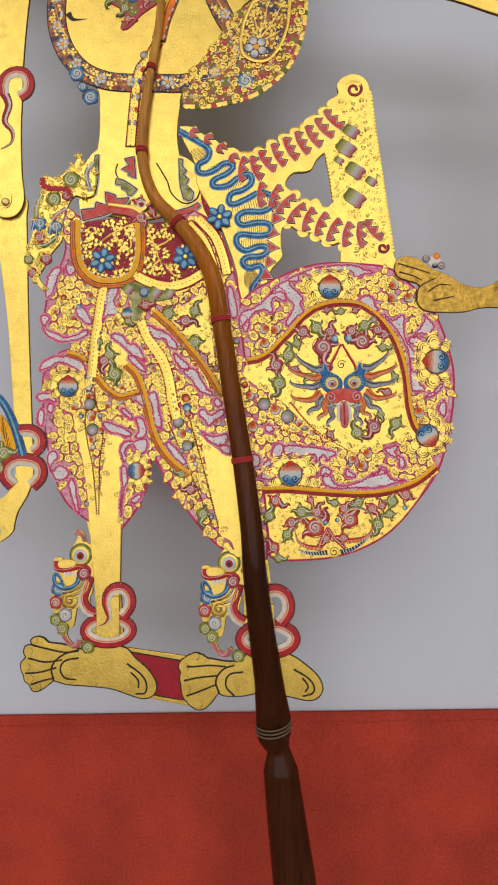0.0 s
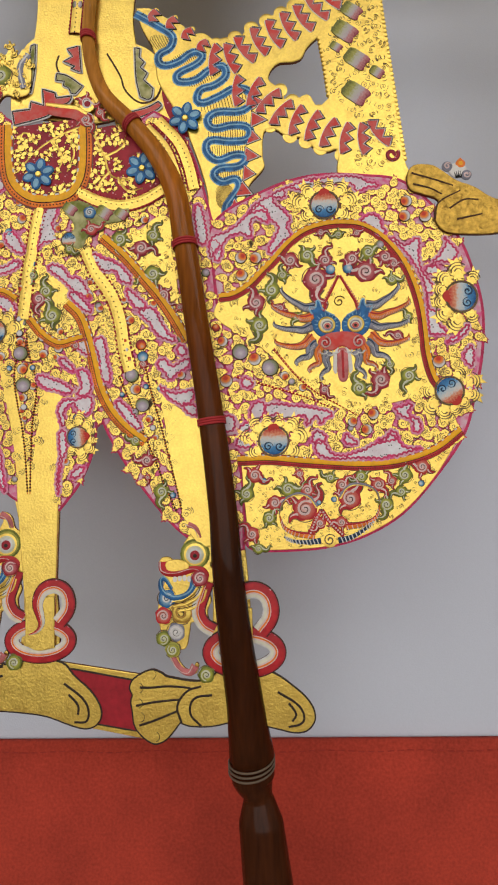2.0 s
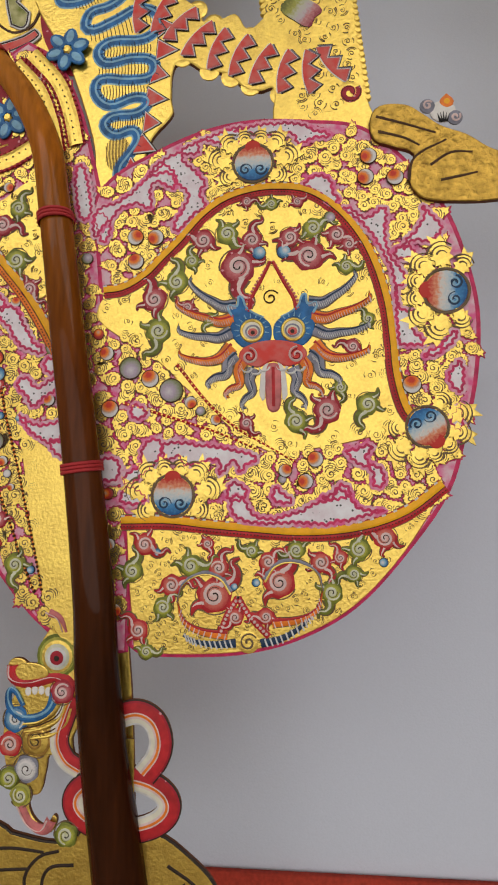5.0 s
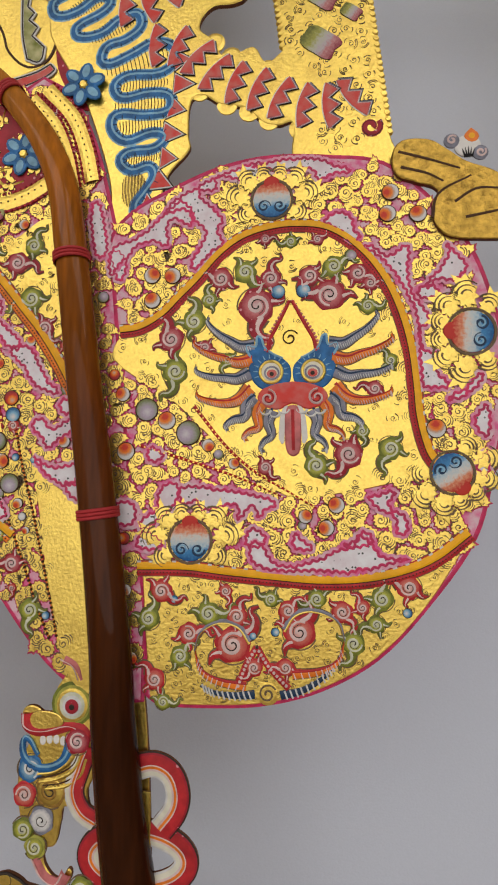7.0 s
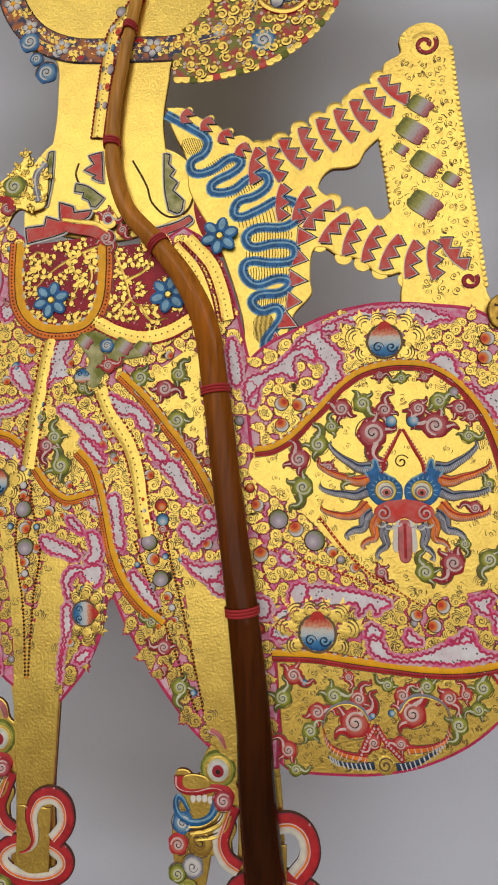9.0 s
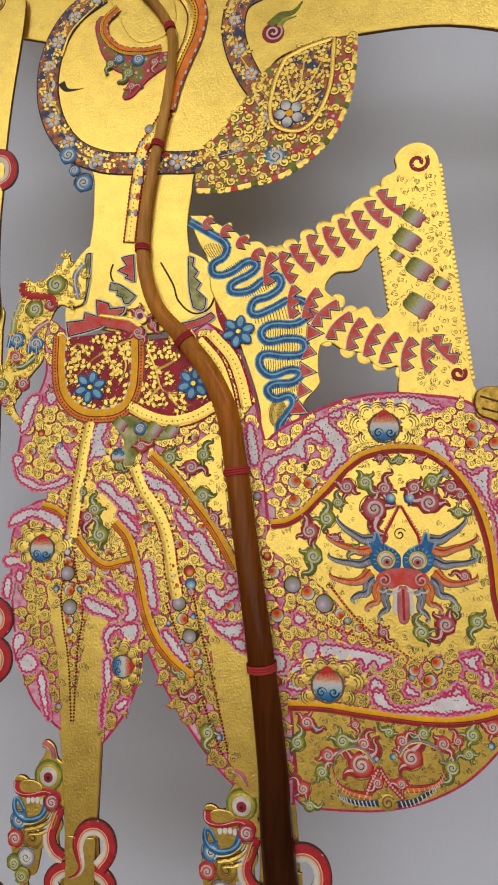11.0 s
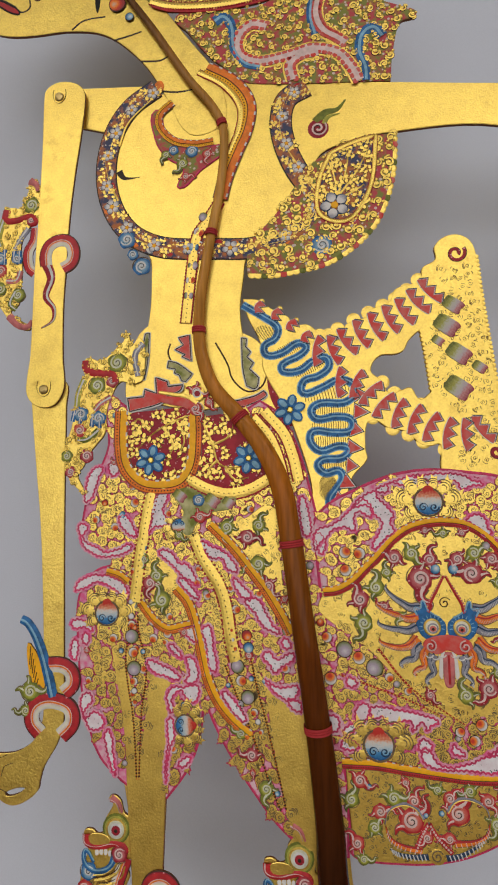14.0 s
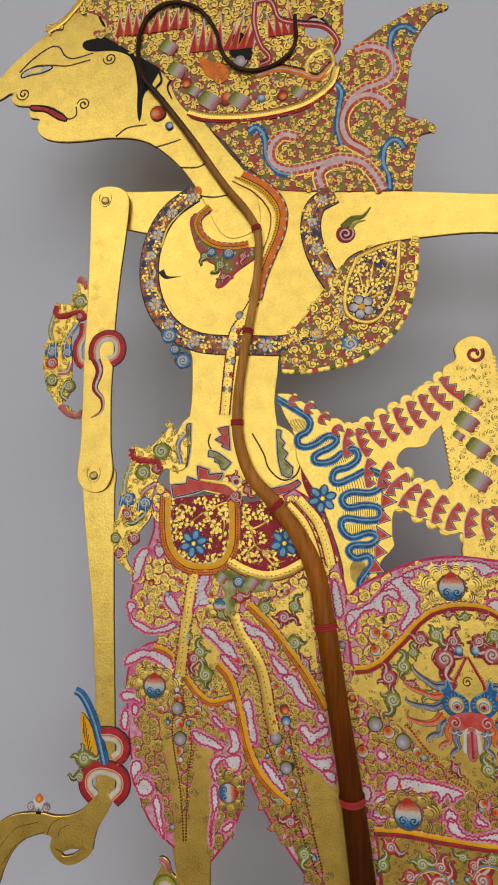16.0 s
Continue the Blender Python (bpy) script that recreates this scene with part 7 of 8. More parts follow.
for k in range(7):
    a, b = p[int(k / 7 * (len(p) - 1))], p[min(len(p) - 1, int((k + 0.85) / 7 * (len(p) - 1)))]
    n = np.array((b[1] - a[1], a[0] - b[0]))
    n = n / (np.linalg.norm(n) + 1e-9)
    n = -n if n[0] < 0 else n
    a, b = a - n * 2.4, b - n * 2.4
    tip = (a + b) / 2 + n * (5.6 if k % 2 else 4.4)
    tz = Sheet()
    for share, top, m in ((1.22, 0.36, DARK), (1.06, 0.41, STONE), (0.9, 0.45, FADERED)):
        o = (a + b) / 2 + n * 1.2
        tz.plate([q for c in (a, tip, b) for q in (tuple(o + (c - o) * share),) * 2], top, 0.25, m, m, 0.03, n=1)
    tz.done("tooth", wing, "red painted tooth with a dark outline")
rb = Sheet()
for u, v, wide, tall, ang in LOBES:
    along, up = np.array((math.cos(ang), math.sin(ang))), np.array((-math.sin(ang), math.cos(ang)))
    for k in range(17):
        x = (k / 8 - 1) * wide
        h = up * tall * math.sqrt(max(0.1, 1 - (x / wide) ** 2 * 0.8))
        p = np.array((u, v)) + along * x
        rb.ribbon([p - h, p + along * 0.2, p + h], 0.24, 0.33, 0.06, LINE, cuts=2)
rb.done("rib", wing, "fine engraved ribs")
for c in BARREL:
    barrel(wing, c, 0.42)
for c in SPIR:
    sp = Sheet()
    sp.dome(c[0], c[1], c[2] * 0.8, 0.33, 0.15, GOLD, 18, 2)
    sp.coil(c[0], c[1], c[2] * 0.62, 0.46, 1.5, MAROON, 1.2, 0.6, -1, 0.12, 0.25, 1.0)
    sp.coil(c[0], c[1], c[2] * 0.72, 0.46, 0.35, DARK, 1.2, 0.6, -1, 0.1, 0.35, 1.0)
    sp.done("coil", wing, "gold and dark red coil")
engrave(wing, smooth(STRIP, True, 3), 3.1, 1.2, 0.3, [circle(c, 1.0) for c in BARREL] + [circle(c) for c in SPIR], 2.2, 12)
for q in (STRIPEDGE, STRIPEDGE2):
    ed = Sheet()
    ed.beads(smooth(q, False, 6), 1.75, 0.95, -0.05, GOLD, 8)
    ed.done("beaded_edge", wing, "gold beaded edge")

# painted curl on the far shoulder
sc = Sheet()
cu, cv = CURLA[-1]
sc.dome(cu, cv, 4.4, 0.05, 0.3, MAROONS, 18, 3)
sc.coil(cu, cv, 3.6, 0.35, 1.0, BLUSH, 1.5, 0.6, -1, 0.12)
sc.coil(cu, cv, 2.7, 0.44, 0.4, DARK, 1.3, 0.6, -1, 0.08)
for q, w, m in (([(cu - 1.0, cv + 3.0), (cu + 3.0, cv + 7.0), (cu + 8.0, cv + 8.0), (cu + 11.5, cv + 12.0)], 4.2, OLIVE), ([(cu + 2.0, cv + 2.0), (cu + 4.6, cv + 5.0), (cu + 9.0, cv + 6.0)], 2.6, LIME)):
    sc.ribbon(smooth(q, False, 6), w, 0.08, 0.25, m, (1, 0.15))
sc.done("shoulder_curl", puppet, "maroon spiral with an olive leaf on the gilded shoulder")

# ---- breast panel, garland and collars ----
cs = Sheet()
cs.plate(CHESTP, 0.5, 1.2, MOTTLE, EDGE, 0.25)
cs.plate(CHESTI, 0.75, 0.5, NAVY, EDGE, 0.2)
rope(cs, CHESTI + CHESTI[:1], 1.6, 0.75)
for k, q in enumerate(resample(smooth(CHESTP[1:12], False, 6), 2.6)):
    cs.dome(q[0], q[1], 1.9, 0.2, 0.3, (GOLD, GOLD, FADERED, GOLD, GOLD, OLIVE)[k % 6], 12, 2)
breast = cs.done("breast_panel", puppet, "painted breast panel with gold curls over dark ground")
curls(breast, smooth(CHESTP, True, 3), 4.2, 1.8, 0.5, [smooth(CHESTI, True, 3)], 1.0, 21)
sprigs(breast, smooth(CHESTI, True, 3), 4.4, 1.7, 0.75, [circle(c, 0.9) for c in CHBLOS[:1]], 1.2, 22)
for u, v in ((17.0, 286.0), (25.5, 291.0), (33.5, 290.0), (31.0, 274.0)):
    vn = Sheet()
    vn.ribbon(smooth([(19.5, 268.5), ((19.5 + u) / 2 + 1.2, (268.5 + v) / 2), (u, v)], False, 6), 1.0, 0.82, 0.15, GOLD, (1, 0.4), 2)
    vn.done("vine", breast, "gold vine")
for c in CHBLOS[:1]:
    piece("blossom", BLOSSOM, breast, c[0], c[1], 0.95, c[2] * 1.7, RND.uniform(0, 6))
gs = Sheet()
p = smooth(GARLAND, False, 6)
gs.ribbon(p, 8.6, 0.3, 0.35, NAVY)
gs.ribbon(p, 9.6, 0.15, 0.1, DARK, cuts=2)
gar = gs.done("garland", puppet, "dark floral garland with gold blossoms")
for c in BLOSS:
    piece("blossom", BLOSSOM, gar, c[0], c[1], 0.55, c[2] * 1.15, RND.uniform(0, 6))
for i, q in enumerate(resample(p, 1.7)):
    if i % 2 == 0:
        piece("sprig", SPRIGS[i // 2 % 4], gar, q[0] + RND.uniform(-1.8, 1.8), q[1] + RND.uniform(-1.8, 1.8), 0.45 + 0.01 * (i % 6), RND.uniform(1.5, 1.8), RND.uniform(0, 6.28))
for i, q in enumerate(resample(p, 7.0)):
    s = Sheet()
    s.dome(q[0] + RND.uniform(-1.5, 1.5), q[1] + RND.uniform(-1.5, 1.5), 2.2, 0.48, 0.1, (ORANGE, STONE, RED)[i % 3], 10, 2, 1.3)
    s.done("colour_patch", gar, "orange and pale paint between the blossoms")
for q in GARVINES:
    vn = Sheet()
    vn.ribbon(smooth(q, False, 6), 0.9, 0.55, 0.15, GOLD, (0.4, 1), 2)
    vn.done("vine", gar, "gold vine")
bosses(gar, GARBOSS, SCALE_B, 0.5)
co = Sheet()
sash(co, COLLARR, 4.6, 0.5, (ORANGE, OCHRE))
rope(co, [(u - 3.6, v - 1.5) for u, v in COLLARR[:-2]], 2.2, 0.45)
sash(co, COLLARL, 2.6, 0.5, (ORANGE, OCHRE))
co.plate(PEND, 0.4, 0.4, MOTTLE, MAGENTA, 0.2)
co.ribbon(smooth(PEND, True, 5), 0.7, 0.38, 0.12, MAGENTA, cuts=2, closed=True)
collar = co.done("collar", puppet, "orange and gold collar with a pendant")
bosses(collar, PENDBOSS, SCALE_B, 0.5)
bosses(collar, PENDB2[:2], BOSS_G, 0.45)
bosses(collar, PENDB2[2:], BOSS_RED, 0.45)

# ---- headdress ----
hd = Sheet()
hd.plate(HEADD, 0.6, 1.2, MOTTLE, EDGE, 0.3, holes=[HDHOLE])
head = hd.done("headdress", puppet, "gilded headdress with flame ornaments and jewels")
curls(head, smooth(HEADD, True, 3), 3.4, 2.2, 0.6, [smooth(HDHOLE, True, 3), [(-200, 440), (200, 440), (200, 600), (-200, 600)]] + [circle(c, 1.1) for c in HEADGEM], 1.0, 31)
for u, v, w, h, lean in FLAMES:
    for i in range(4):
        fl = Sheet()
        x0, x1 = (-0.5 + i / 4) * w - 0.7, (-0.5 + (i + 1) / 4) * w + 0.7
        top = h * (0.95 + 0.35 * (i % 2))
        for share, up, m in ((1.0, 0.95, WHITE), (0.84, 1.05, ORANGE), (0.62, 1.15, RED)):
            k = (x0 + x1) / 2
            fl.plate([q for p in ((u + k + (x0 - k) * share, v - 2), (u + k + (x1 - k) * share, v - 2), (u + k + lean * h * share, v + top * share)) for q in (p, p)], up, 0.4, m, m, 0.06, n=1)
        fl.done("flame", head, "red and orange painted flame with pale tips")
rim = Sheet()
rope(rim, HRIM, 3.0, 0.9)
rim.ribbon([q + np.array((0.6, -2.6)) for q in smooth(HRIM, False, 6)], 1.0, 0.9, 0.2, RED, cuts=2)
rim.done("rim", head, "gold rim with a red line")
for q, w, m, n in ((HFEATH, 5.5, ORANGE, "feather"), (HRED1, 4.6, RED, "crest"), (HRED2, 4.4, RED, "crest")):
    fe, p = Sheet(), smooth(q, False, 6)
    fe.ribbon(p, w, 1.0, 0.35, m, (0.6, 0.6))
    fe.ribbon(p, w * 0.3, 1.32, 0.12, BLUSH, (0.6, 0.3), 2)
    fe.ribbon([x + np.array((0, w * 0.42)) for x in p], w * 0.14, 1.1, 0.1, DARK, cuts=2)
    fe.done(n, head, "orange feather with ribs" if n == "feather" else "curling red crest")
lf = Sheet()
lf.plate(HLEAF1, 1.05, 0.5, ORANGE, RED, 0.2)
lf.coil(HLEAF1[4][0] - 1, HLEAF1[4][1] + 1, 2.4, 1.1, 0.7, GOLD, 1.3, 0, 1, 0.2)
lf.done("leaf", head, "orange leaf with a gold coil")
lf = Sheet()
lf.plate(HBLACK, 1.0, 0.4, BLACK, BLACK, 0.1)
lf.done("dark_field", head, "black painted field")
lf = Sheet()
lf.ribbon(smooth(HGOLD, True, 6), 2.2, 0.9, 0.4, GOLD, closed=True)
lf.done("loop", head, "gold loop")
lf = Sheet()
lf.ribbon(smooth(HBAND, False, 6), 3.0, 0.7, 0.2, GOLD)
lf.beads(smooth(HBAND, False, 6), 1.5, 0.7, 0.85, GOLD, 8)
lf.done("brow_band", head, "beaded gold brow band")
for c in HBARREL:
    barrel(head, (c[0], c[1], c[2] * 1.3), 1.0)
jewels(head, HEADGEM, 0.85)
tl = Sheet()
tl.plate(CTAIL, 0.4, 1.2, MOTTLE, EDGE, 0.25)
tail = tl.done("headdress_tail", puppet, "pointed headdress tail with red and blue scrolls")
for q in (SC1, SC2, SC3, SC4):
    p, tl = smooth(q, False, 6), Sheet()
    tl.ribbon(p, 6.4, 0.55, 0.15, GOLD, cuts=2)
    tl.ribbon(p, 4.9, 0.68, 0.1, DARK, cuts=2)
    tl.ribbon(p, 4.5, 0.72, 0.22, BLUSH)
    for k, q in enumerate(resample(p, 1.35)):
        t = p[min(range(len(p) - 1), key=lambda j: abs(p[j][0] - q[0]) + abs(p[j][1] - q[1])) + 1] - q
        t = t / (np.linalg.norm(t) + 1e-9)
        o = q + np.array((-t[1], t[0])) * (1.35 if k % 2 else -1.35)
        tl.dome(o[0], o[1], 1.25, 0.82, 0.1, FADERED, 9, 2)
    tl.done("scroll_band", tail, "red scroll band edged with gold")
for q in (BL1, BL2, BL3, BL4):
    p, tl = smooth(q, False, 6), Sheet()
    tl.ribbon(p, 5.0, 0.6, 0.3, BLUE, (1.0, 0.6))
    tl.ribbon(p, 1.6, 0.85, 0.12, SKY, (0.9, 0.7), 2)
    tl.done("scroll_band", tail, "blue scroll band")
curls(tail, smooth(CTAIL, True, 3), 4.0, 1.6, 0.45, [], 0.8, 41)

# ---- arm and leg ornaments ----
def loop_ring(s, path, w, d, sizes=None):
    """A flat loop painted in rings from its outer edge inwards: dark, red, orange, rose, cream and pale blue; sizes: its share of the width along the path."""
    cuts = (0.0, 0.06, 0.14, 0.50, 0.55, 0.65, 0.74, 0.92, 1.0)
    mats = (DARK, MAROON, RED, BLUSH, ORANGE, BLUSH, CREAM, STONE)
    rows = []
    for i, q in enumerate(path):
        t = path[min(i + 1, len(path) - 1)] - path[max(i - 1, 0)]
        t = t / (np.linalg.norm(t) + 1e-9)
        n, k = np.array((-t[1], t[0])), w * (sizes[i] if sizes is not None else 1.0)
        row = [s.put(*(q - n * k * 0.5), d - 0.5)]
        row += [s.put(*(q + n * k * (c - 0.5)), d + 0.35 * (1 - (2 * c - 1) ** 2)) for c in cuts]
        rows.append(row + [s.put(*(q + n * k * 0.5), d - 0.5)])
    for a, b in zip(rows, rows[1:]):
        for j in range(len(a) - 1):
            s.face((a[j], a[j + 1], b[j + 1], b[j]), EDGE if j in (0, len(a) - 2) else mats[j - 1])


def anklet(name, du, dv, d, grow=1.0):
    s = Sheet()
    s.plate([(u + du, v + dv) for u, v in DRAGON], d, 1.0, GOLD, EDGE, 0.25)
    s.plate([(u + du * (1.03 if du else 1), v + dv) for u, v in LEGEND], d + 0.62, 0.5, GOLD, EDGE, 0.2)
    ob = s.done(name, puppet, "painted anklet with a red ringed loop and curled crest")
    gu, gv = -55.4 + du * 1.06, -9.4 + dv
    lp = Sheet()
    loop_ring(lp, ring(gu, gv, 1.0, 10.4 * grow, 5.4 * grow, 100, 460, 60), 5.2 * grow, d + 0.2)
    lp.done("loop", ob, "ringed loop, red outside and pale within")
    lp = Sheet()
    curl = smooth([(gu + (u + 55.4) * grow - 2.0 * (grow - 1) / 0.13, gv + (v + 9.4) * grow) for u, v in LOOPUP], False, 8)
    sizes = np.interp(np.arange(len(curl)) / (len(curl) - 1), (0, 0.45, 0.62, 1), (1, 1, 0.72, 0.08))
    loop_ring(lp, curl, 5.2 * grow, d + 0.75, sizes)
    lp.done("loop", ob, "ringed loop, red outside and pale within, ending in a tail")
    lp = Sheet()
    loop_ring(lp, smooth([(u + du, v + dv) for u, v in NECKB], False, 8)[::-1], 5.0, d + 0.1)
    lp.done("neck", ob, "red and cream curved neck")
    for i, b in enumerate(ANKSPOTS):
        me = (GOLDCOIL, SCALE_B[0], SCALE_R[1], LILACCOIL, SCALE_G[0], LIMECOIL, SCALE_G[1], SCALE_M[0])[i]
        piece("spiral_boss", me, ob, b[0] + du, b[1] + dv, d + 0.06 * i, b[2], (0.5, 2.0, 4.0, 1.0, 3.0, 5.0, 2.5, 0.2)[i])
    ey, (cx, cz, cr) = Sheet(), ANKEYE[0]
    for share, m in ((1.0, OLIVE), (0.86, LIME), (0.74, GOLD), (0.6, PALEGREEN), (0.46, STONE), (0.33, MAROON), (0.13, DARK)):
        ey.dome(cx + du, cz + dv - (1 - share) * 0.6, cr * share, d + 0.1 + (1 - share) * 0.6, 0.12, m, 18, 2)
    ey.done("eye", ob, "ringed green, gold and white eye")
    cb, p = Sheet(), smooth([(u + du, v + dv) for u, v in ANKBLUE], False, 6)
    for k in range(4):
        cb.dome(-75.2 + 1.7 * k + du, 16.4 - 0.3 * abs(k - 1.5) + dv, 0.8, d + 0.12, 0.1, WHITE, 8, 2, 1.4)
    cb.ribbon(p, 3.0, d + 0.15, 0.3, BLUE, (0.35, 1.0))
    cb.ribbon([q + np.array((0.1, 0.7)) for q in p], 0.8, d + 0.42, 0.08, SKY, (0.4, 0.8), 2)
    cb.done("crescent", ob, "blue crescent scroll round a white field")
    for q in ANKRIBS:
        rb = Sheet()
        p = smooth([(u + du, v + dv) for u, v in q], False, 6)
        rb.ribbon(p, 1.7, d + 0.1, 0.35, GOLD, (1, 0.5))
        rb.ribbon([x + np.array((-0.6, 0.8)) for x in p], 0.3, d + 0.3, 0.08, LINE, cuts=2)
        rb.done("rib", ob, "gold curved rib")
    cw = Sheet()
    cw.plate([(u + du, v + dv) for u, v in ANKCROWN], d + 0.5, 0.6, GOLD, EDGE, 0.2)
    cw.done("crown", ob, "small gold crown")
    for name, q, w, m, taper, label in (("snout", SNOUT, 3.2, RED, (1, 0.7), "red curled snout"), ("tail_tip", TAILTIP, 3.4, ROSE, (0.5, 0.8), "rose tail tip"), ("crest", CREST, 2.8, ROSE, (1, 0.3), "rose plume")):
        t = Sheet()
        t.ribbon(smooth([(u + du, v + dv) for u, v in q], False, 6), w, d, 0.55, m, taper)
        t.ribbon(smooth([(u + du - 0.9, v + dv) for u, v in q], False, 6), w * 0.16, d + 0.42, 0.18, BLUSH, taper, 2)
        if name == "snout":
            t.dome(-66.0 + du, 16.9 + dv, 2.7, d + 0.3, 0.3, RED, 16, 2)
            t.coil(-66.0 + du, 16.9 + dv, 2.1, d + 0.58, 0.5, MAROON, 1.4, 1.5, -1, 0.08)
        t.done(name, ob, label)
    return ob


def crescents(parent, blues, golds, d):
    """Painted tassels in blue and crescents in gold and green."""
    for lines, w, m in ((blues, 2.6, BLUE), (golds, 3.4, LIME)):
        for k, q in enumerate(lines):
            rbn, p = Sheet(), smooth(q, False, 6)
            m = m if m is BLUE else (LIME, ROSE, OLIVE, GREY)[k % 4]
            rbn.ribbon(p, w, d + 0.05, 0.3, m, (0.8, 0.7))
            rbn.ribbon(p, w * 0.35, d + 0.32, 0.08, STONE, (0.7, 0.4), 2)
            rbn.done("tassel" if m is BLUE else "crescent", parent, "painted tassel" if m is BLUE else "painted crescent")


anklet("anklet", 0, 0, 0.6)
anklet("anklet", *ANKSHIFT, 0.62, 1.13)
ar = Sheet()
ar.plate(UDRAGON, 1.4, 1.0, GOLD, EDGE, 0.25)
arm = ar.done("armlet", puppet, "painted armlet with curled crest and ringed loop")
for q, w, d in ((ARMLOOP, 5.6, 2.5), (ARMLOOP2, 4.6, 1.5)):
    lp = Sheet()
    loop_ring(lp, smooth(q, False, 8), w, d)
    lp.done("loop", arm, "ringed loop, red outside and pale within")
lp = Sheet()
lp.ribbon(smooth(ARMTAIL, False, 8), 4.6, 2.45, 0.3, MAROON, (1.0, 0.1))
lp.ribbon(smooth([(u + 0.5, v) for u, v in ARMTAIL], False, 8), 1.7, 2.7, 0.1, STONE, (1.0, 0.1), 2)
lp.done("tail", arm, "tapering dark red tail")
for i, b in enumerate(UDSPI):
    piece("spiral_boss", (SCALE_G, SCALE_M, SCALE_B, SCALE_B, SCALE_R, SCALE_G)[i % 6][i % 2], arm, b[0], b[1], 1.45, b[2] * 0.9, RND.uniform(0, 6))
curls(arm, smooth(UDRAGON, True, 3), 3.3, 1.2, 1.4, [circle(b, 1.0) for b in UDSPI], 0.4, 52)
crescents(arm, UDB, UDG, 1.45)
for name, q in (("snout", USNOUT), ("tail_tip", UTAIL), ("crest", UCREST)):
    t = Sheet()
    t.ribbon(smooth(q, False, 6), 3.6, 1.5, 0.6, RED if name == "snout" else ROSE, (1, 0.5))
    t.done(name, arm, "red curled snout" if name == "snout" else "rose painted curl")
wdrag = Sheet()
wdrag.plate(WDRAGON, 0.9, 1.0, GOLD, EDGE, 0.25)
wd = wdrag.done("hip_ornament", puppet, "painted crested ornament at the hip with gold and blue tassels")
for i, b in enumerate(WDSPI):
    piece("spiral_boss", (SCALE_G, SCALE_M, SCALE_G, SCALE_B, SCALE_B, SCALE_R, SCALE_M)[i % 7][i % 2], wd, b[0], b[1], 0.95, b[2], RND.uniform(0, 6))
curls(wd, smooth(WDRAGON, True, 3), 3.3, 1.3, 0.9, [circle(b, 1.0) for b in WDSPI], 0.4, 51)
crescents(wd, WDB, WDG, 0.95)
sn = Sheet()
sn.ribbon(smooth(WDSN, False, 6), 3.8, 0.95, 0.5, RED, (0.9, 0.9))
sn.done("snout", wd, "curled red snout")
br = Sheet()
p = smooth(WINGB, False, 6)
br.plate(WINGFAN, 1.1, 0.8, OCHRE, EDGE, 0.2)
br.ribbon(p, 4.2, 1.3, 0.5, BLUE, (0.8, 1.0))
br.ribbon(p, 1.4, 1.7, 0.15, SKY, (0.8, 1.0), 2)
for k in range(7):
    br.ribbon([np.array(WINGFAN[0]) + np.array((0.3 + 0.75 * k, -1.0 - 2.4 * k)), np.array(WINGFAN[0]) + np.array((0.2 + 0.6 * k, -8.0 - 1.6 * k))], 0.4, 1.12, 0.1, LINE, cuts=2)
bra = br.done("bracelet", puppet, "red ringed bracelet with a blue wing and gold ribs")
bosses(bra, WRBOSS, BOSS_G, 1.3)
for q, w, d in ((WLOOP1, 6.0, 1.2), (WLOOP2, 6.2, 1.3)):
    lp = Sheet()
    loop_ring(lp, smooth(q, False, 8), w, d)
    lp.done("loop", bra, "ringed loop, red outside and pale within")
fb = Sheet()
fb.plate(BAR, -0.1, 1.0, GOLD, EDGE, 0.25)
fb.plate(BARRED, 0.05, 0.4, CRIMSON, DARK, 0.15)
fb.ribbon(smooth(BARRED, True, 4), 0.7, 0.03, 0.08, DARK, cuts=2, closed=True)
fb.done("foot_bar", puppet, "red panel between the feet with gilded rails")
for c, d in RIVETS:
    r = Sheet()
    r.dome(0, 0, 2.1, 0, 1.2, BRASS, 14, 3)
    r.ribbon(ring(0, 1.4, 3.4, 0.9, 1.3, 150, 390, 16), 0.35, 0, 0.3, LINE, (0.4, 0.4), 2)
    ob = r.done("rivet", puppet, "brass pivot knot of the arm")
    ob.location = (c[0] / 1000, -d / 1000, c[1] / 1000)
for side in (FINGERFLOW[:3], FINGERFLOW[3:6]):
    (lu, lv), (ru, rv), (tu, tv), d = side[0][:2], side[1][:2], side[2][:2], side[0][4] + 0.1
    ff = Sheet()
    mu, mv = (lu + ru + tu) / 3, (lv + rv + tv) / 3 - 0.6
    ff.dome(mu, mv, 3.2, d - 0.2, 0.35, WHITE, 18, 3, 0.9)
    for u, v, hand in ((lu, lv, 1), (ru, rv, -1)):
        ff.dome(u, v, 1.9, d, 0.3, GREY, 14, 2)
        ff.coil(u, v, 1.3, d + 0.28, 0.7, BLUSH, 1.2, 0.6, hand, 0.08)
    ff.plate([(tu, tv + 2.2), (tu, tv + 2.2), (tu + 1.8, tv), (tu, tv - 1.8), (tu - 1.8, tv)], d + 0.15, 0.4, ORANGE, RED, 0.2, n=3)
    ff.dome(tu, tv, 0.9, d + 0.12, 0.1, OCHRE, 10, 2)
    for k in range(-2, 3):
        ff.ribbon([np.array((mu + 0.35 * k, mv - 3.2)), np.array((mu + 0.75 * k, mv - 0.4 - 0.25 * abs(k)))], 0.5, d + 0.2, 0.05, BLACK, (1, 0.1), 2)
    ff.done("finger_flower", puppet, "small white flower with lilac coils and an orange bud on a finger")

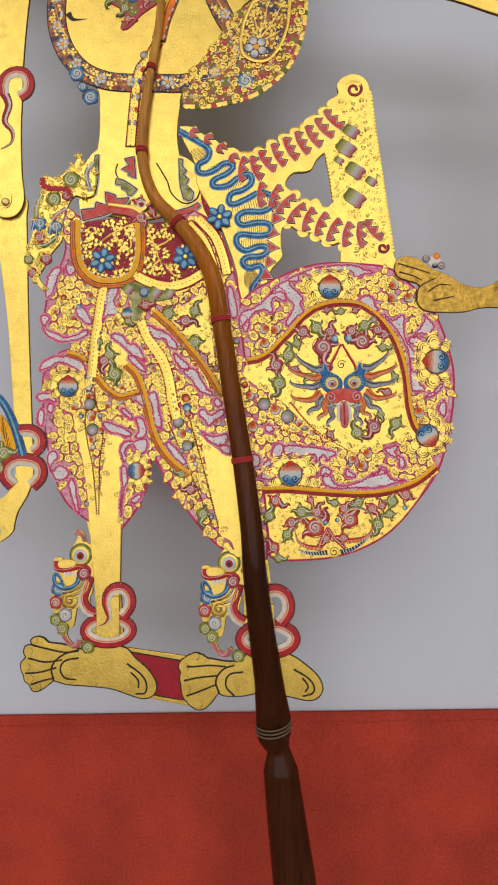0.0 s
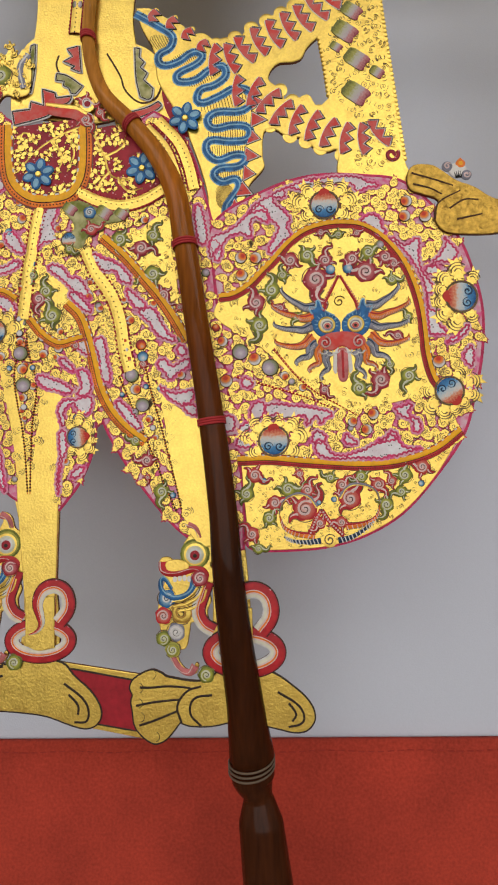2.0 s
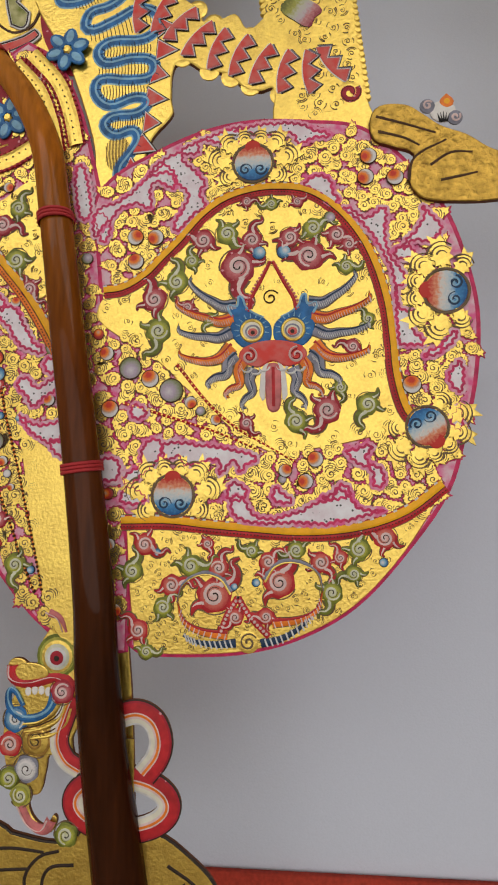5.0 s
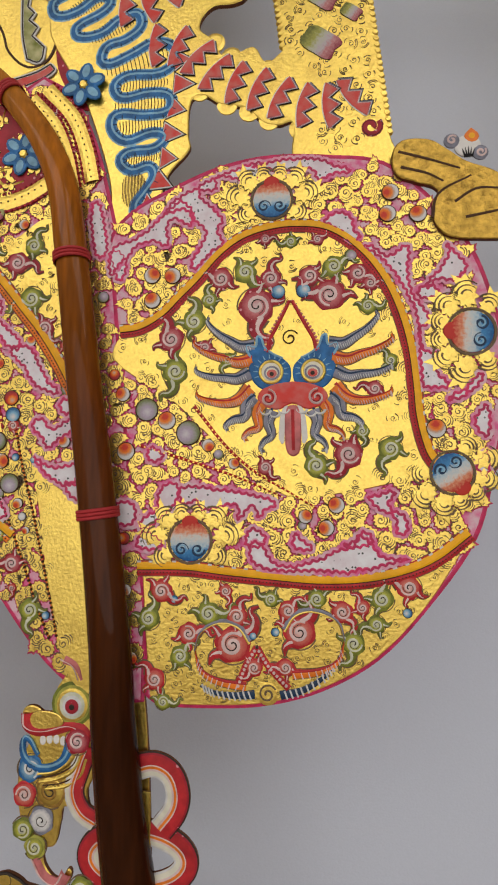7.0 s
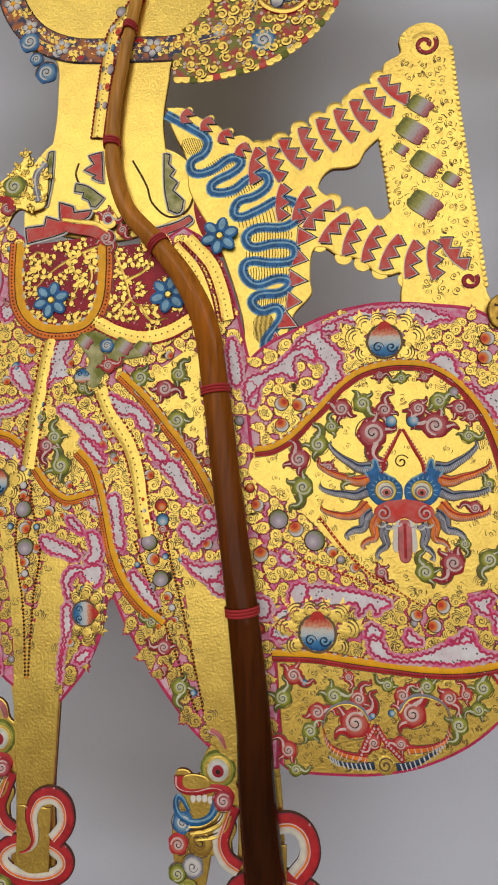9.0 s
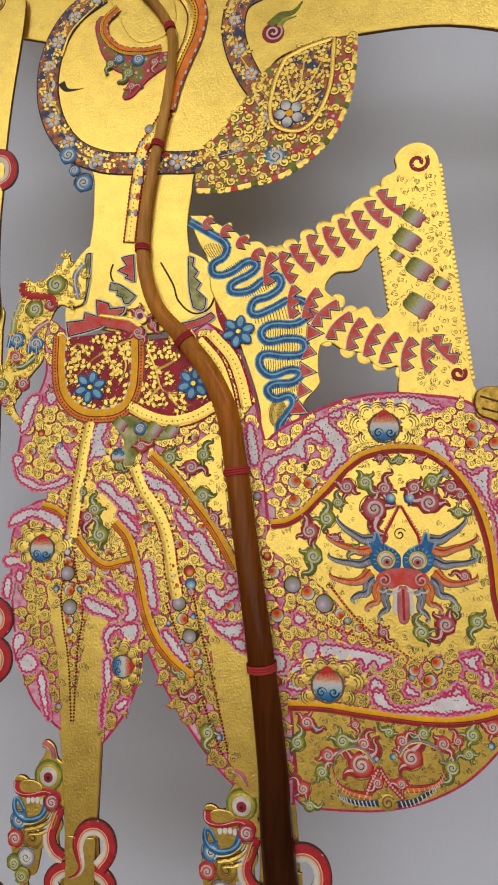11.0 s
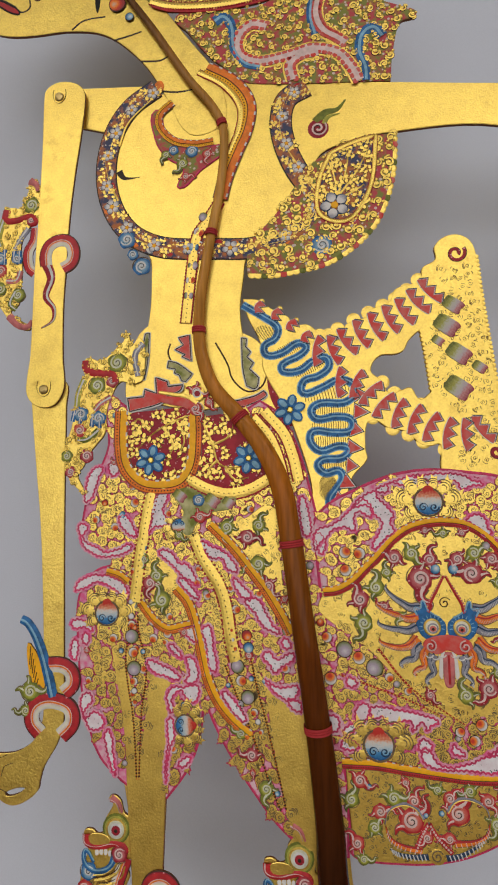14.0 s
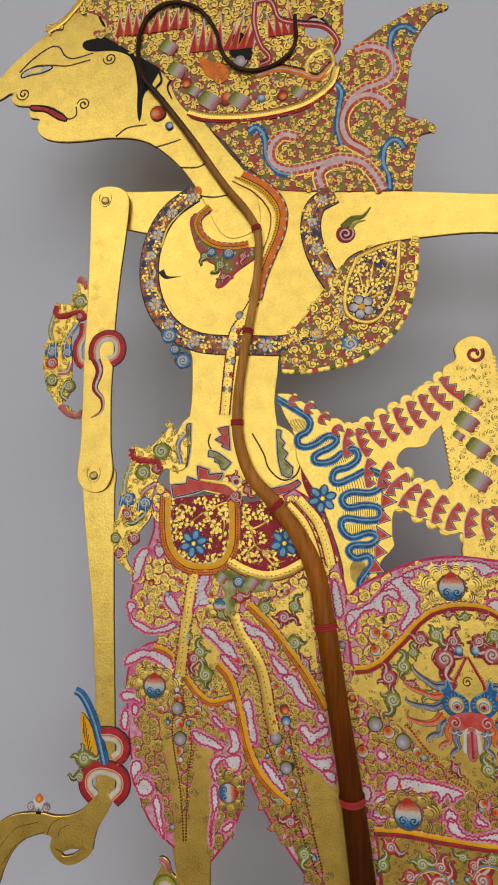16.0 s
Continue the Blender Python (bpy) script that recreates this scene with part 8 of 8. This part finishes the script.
# ---- horn rod ----
def tube(path, radii, m, name, parent, label, flat=0.8, sides=20):
    """A rod through places (u, v, d) with a radius at each; flat: its depth against its width."""
    s, rows, k = Sheet(), [], len(path)
    for i in range(k):
        t = path[min(i + 1, k - 1)] - path[max(i - 1, 0)]
        t = t / (np.linalg.norm(t) + 1e-9)
        side = np.array((t[1], -t[0], 0))
        side = side / (np.linalg.norm(side) + 1e-9)
        rows.append([s.put(*(path[i] + side * radii[i] * math.cos(2 * math.pi * j / sides) + np.array((0, 0, flat * radii[i] * math.sin(2 * math.pi * j / sides))))) for j in range(sides)])
    for a, b in zip(rows, rows[1:]):
        for j in range(sides):
            s.face((a[j - 1], a[j], b[j], b[j - 1]), m)
    s.face(tuple(rows[0]), m)
    s.face(tuple(rows[-1][::-1]), m)
    ob = s.done(name, parent, label)
    for q in ob.data.polygons:
        q.use_smooth = True
    return ob


RODS = ROD1 + ROD2
pts = smooth([q[:2] for q in RODS], False, 8)
keys = [i * 8 for i in range(len(RODS))]
rad = np.interp(range(len(pts)), keys, [q[2] for q in RODS])
dep = np.interp(range(len(pts)), keys, [q[3] for q in RODS])
rod = tube([np.array((q[0], q[1], d)) for q, d in zip(pts, dep)], rad, HORN, "control_rod", puppet, "polished brown horn control rod with a turned grip")
for u, v in BINDINGS:
    i = min(range(1, len(pts) - 1), key=lambda k: (pts[k][0] - u) ** 2 + (pts[k][1] - v) ** 2)
    t = pts[i + 1] - pts[i - 1]
    t = t / np.linalg.norm(t)
    w, r, d, (u, v) = np.array((t[1], -t[0])), rad[i], dep[i], pts[i]
    s = Sheet()
    for k in range(3):
        o = np.array((u, v)) + t * (k - 1) * 0.85
        path = [np.array((*(o + w * (r + 0.45) * math.cos(a)), d + (r * 0.8 + 0.45) * math.sin(a))) for a in np.linspace(-0.5, math.pi + 0.5, 22)]
        ringv = []
        for q in path:
            ringv.append([s.put(q[0] + t[0] * 0.45 * math.cos(b), q[1] + t[1] * 0.45 * math.cos(b), q[2] + 0.45 * math.sin(b)) for b in np.linspace(0, 2 * math.pi, 6, endpoint=False)])
        for a, b in zip(ringv, ringv[1:]):
            for j in range(6):
                s.face((a[j - 1], a[j], b[j], b[j - 1]), TIE)
    ob = s.done("binding", rod, "red thread binding")
gr = Sheet()
for k in range(3):
    o = RINGPOS
    path = [np.array((o[0] + o[2] * math.cos(a), o[1] - k * 1.5 + 0.15 * math.cos(a) * o[2] * 0.8, o[3] + o[2] * 0.95 * math.sin(a))) for a in np.linspace(0, 2 * math.pi, 30)]
    rv = [[gr.put(q[0] + 0.3 * math.cos(a) * math.cos(b), q[1] + 0.35 * math.sin(b), q[2] + 0.3 * math.sin(a) * math.cos(b)) for b in np.linspace(0, 2 * math.pi, 6, endpoint=False)] for q, a in zip(path, np.linspace(0, 2 * math.pi, 30))]
    for a, b in zip(rv, rv[1:]):
        for j in range(6):
            gr.face((a[j - 1], a[j], b[j], b[j - 1]), RINGS)
gr.done("grip_ring", rod, "pale turned rings")
for ob in puppet.children_recursive:
    if ob.type == "MESH" and ob.name.split(".")[0] in ("jewel", "pot_flower", "grip_ring", "binding", "spiral_boss"):
        for q in ob.data.polygons:
            q.use_smooth = True
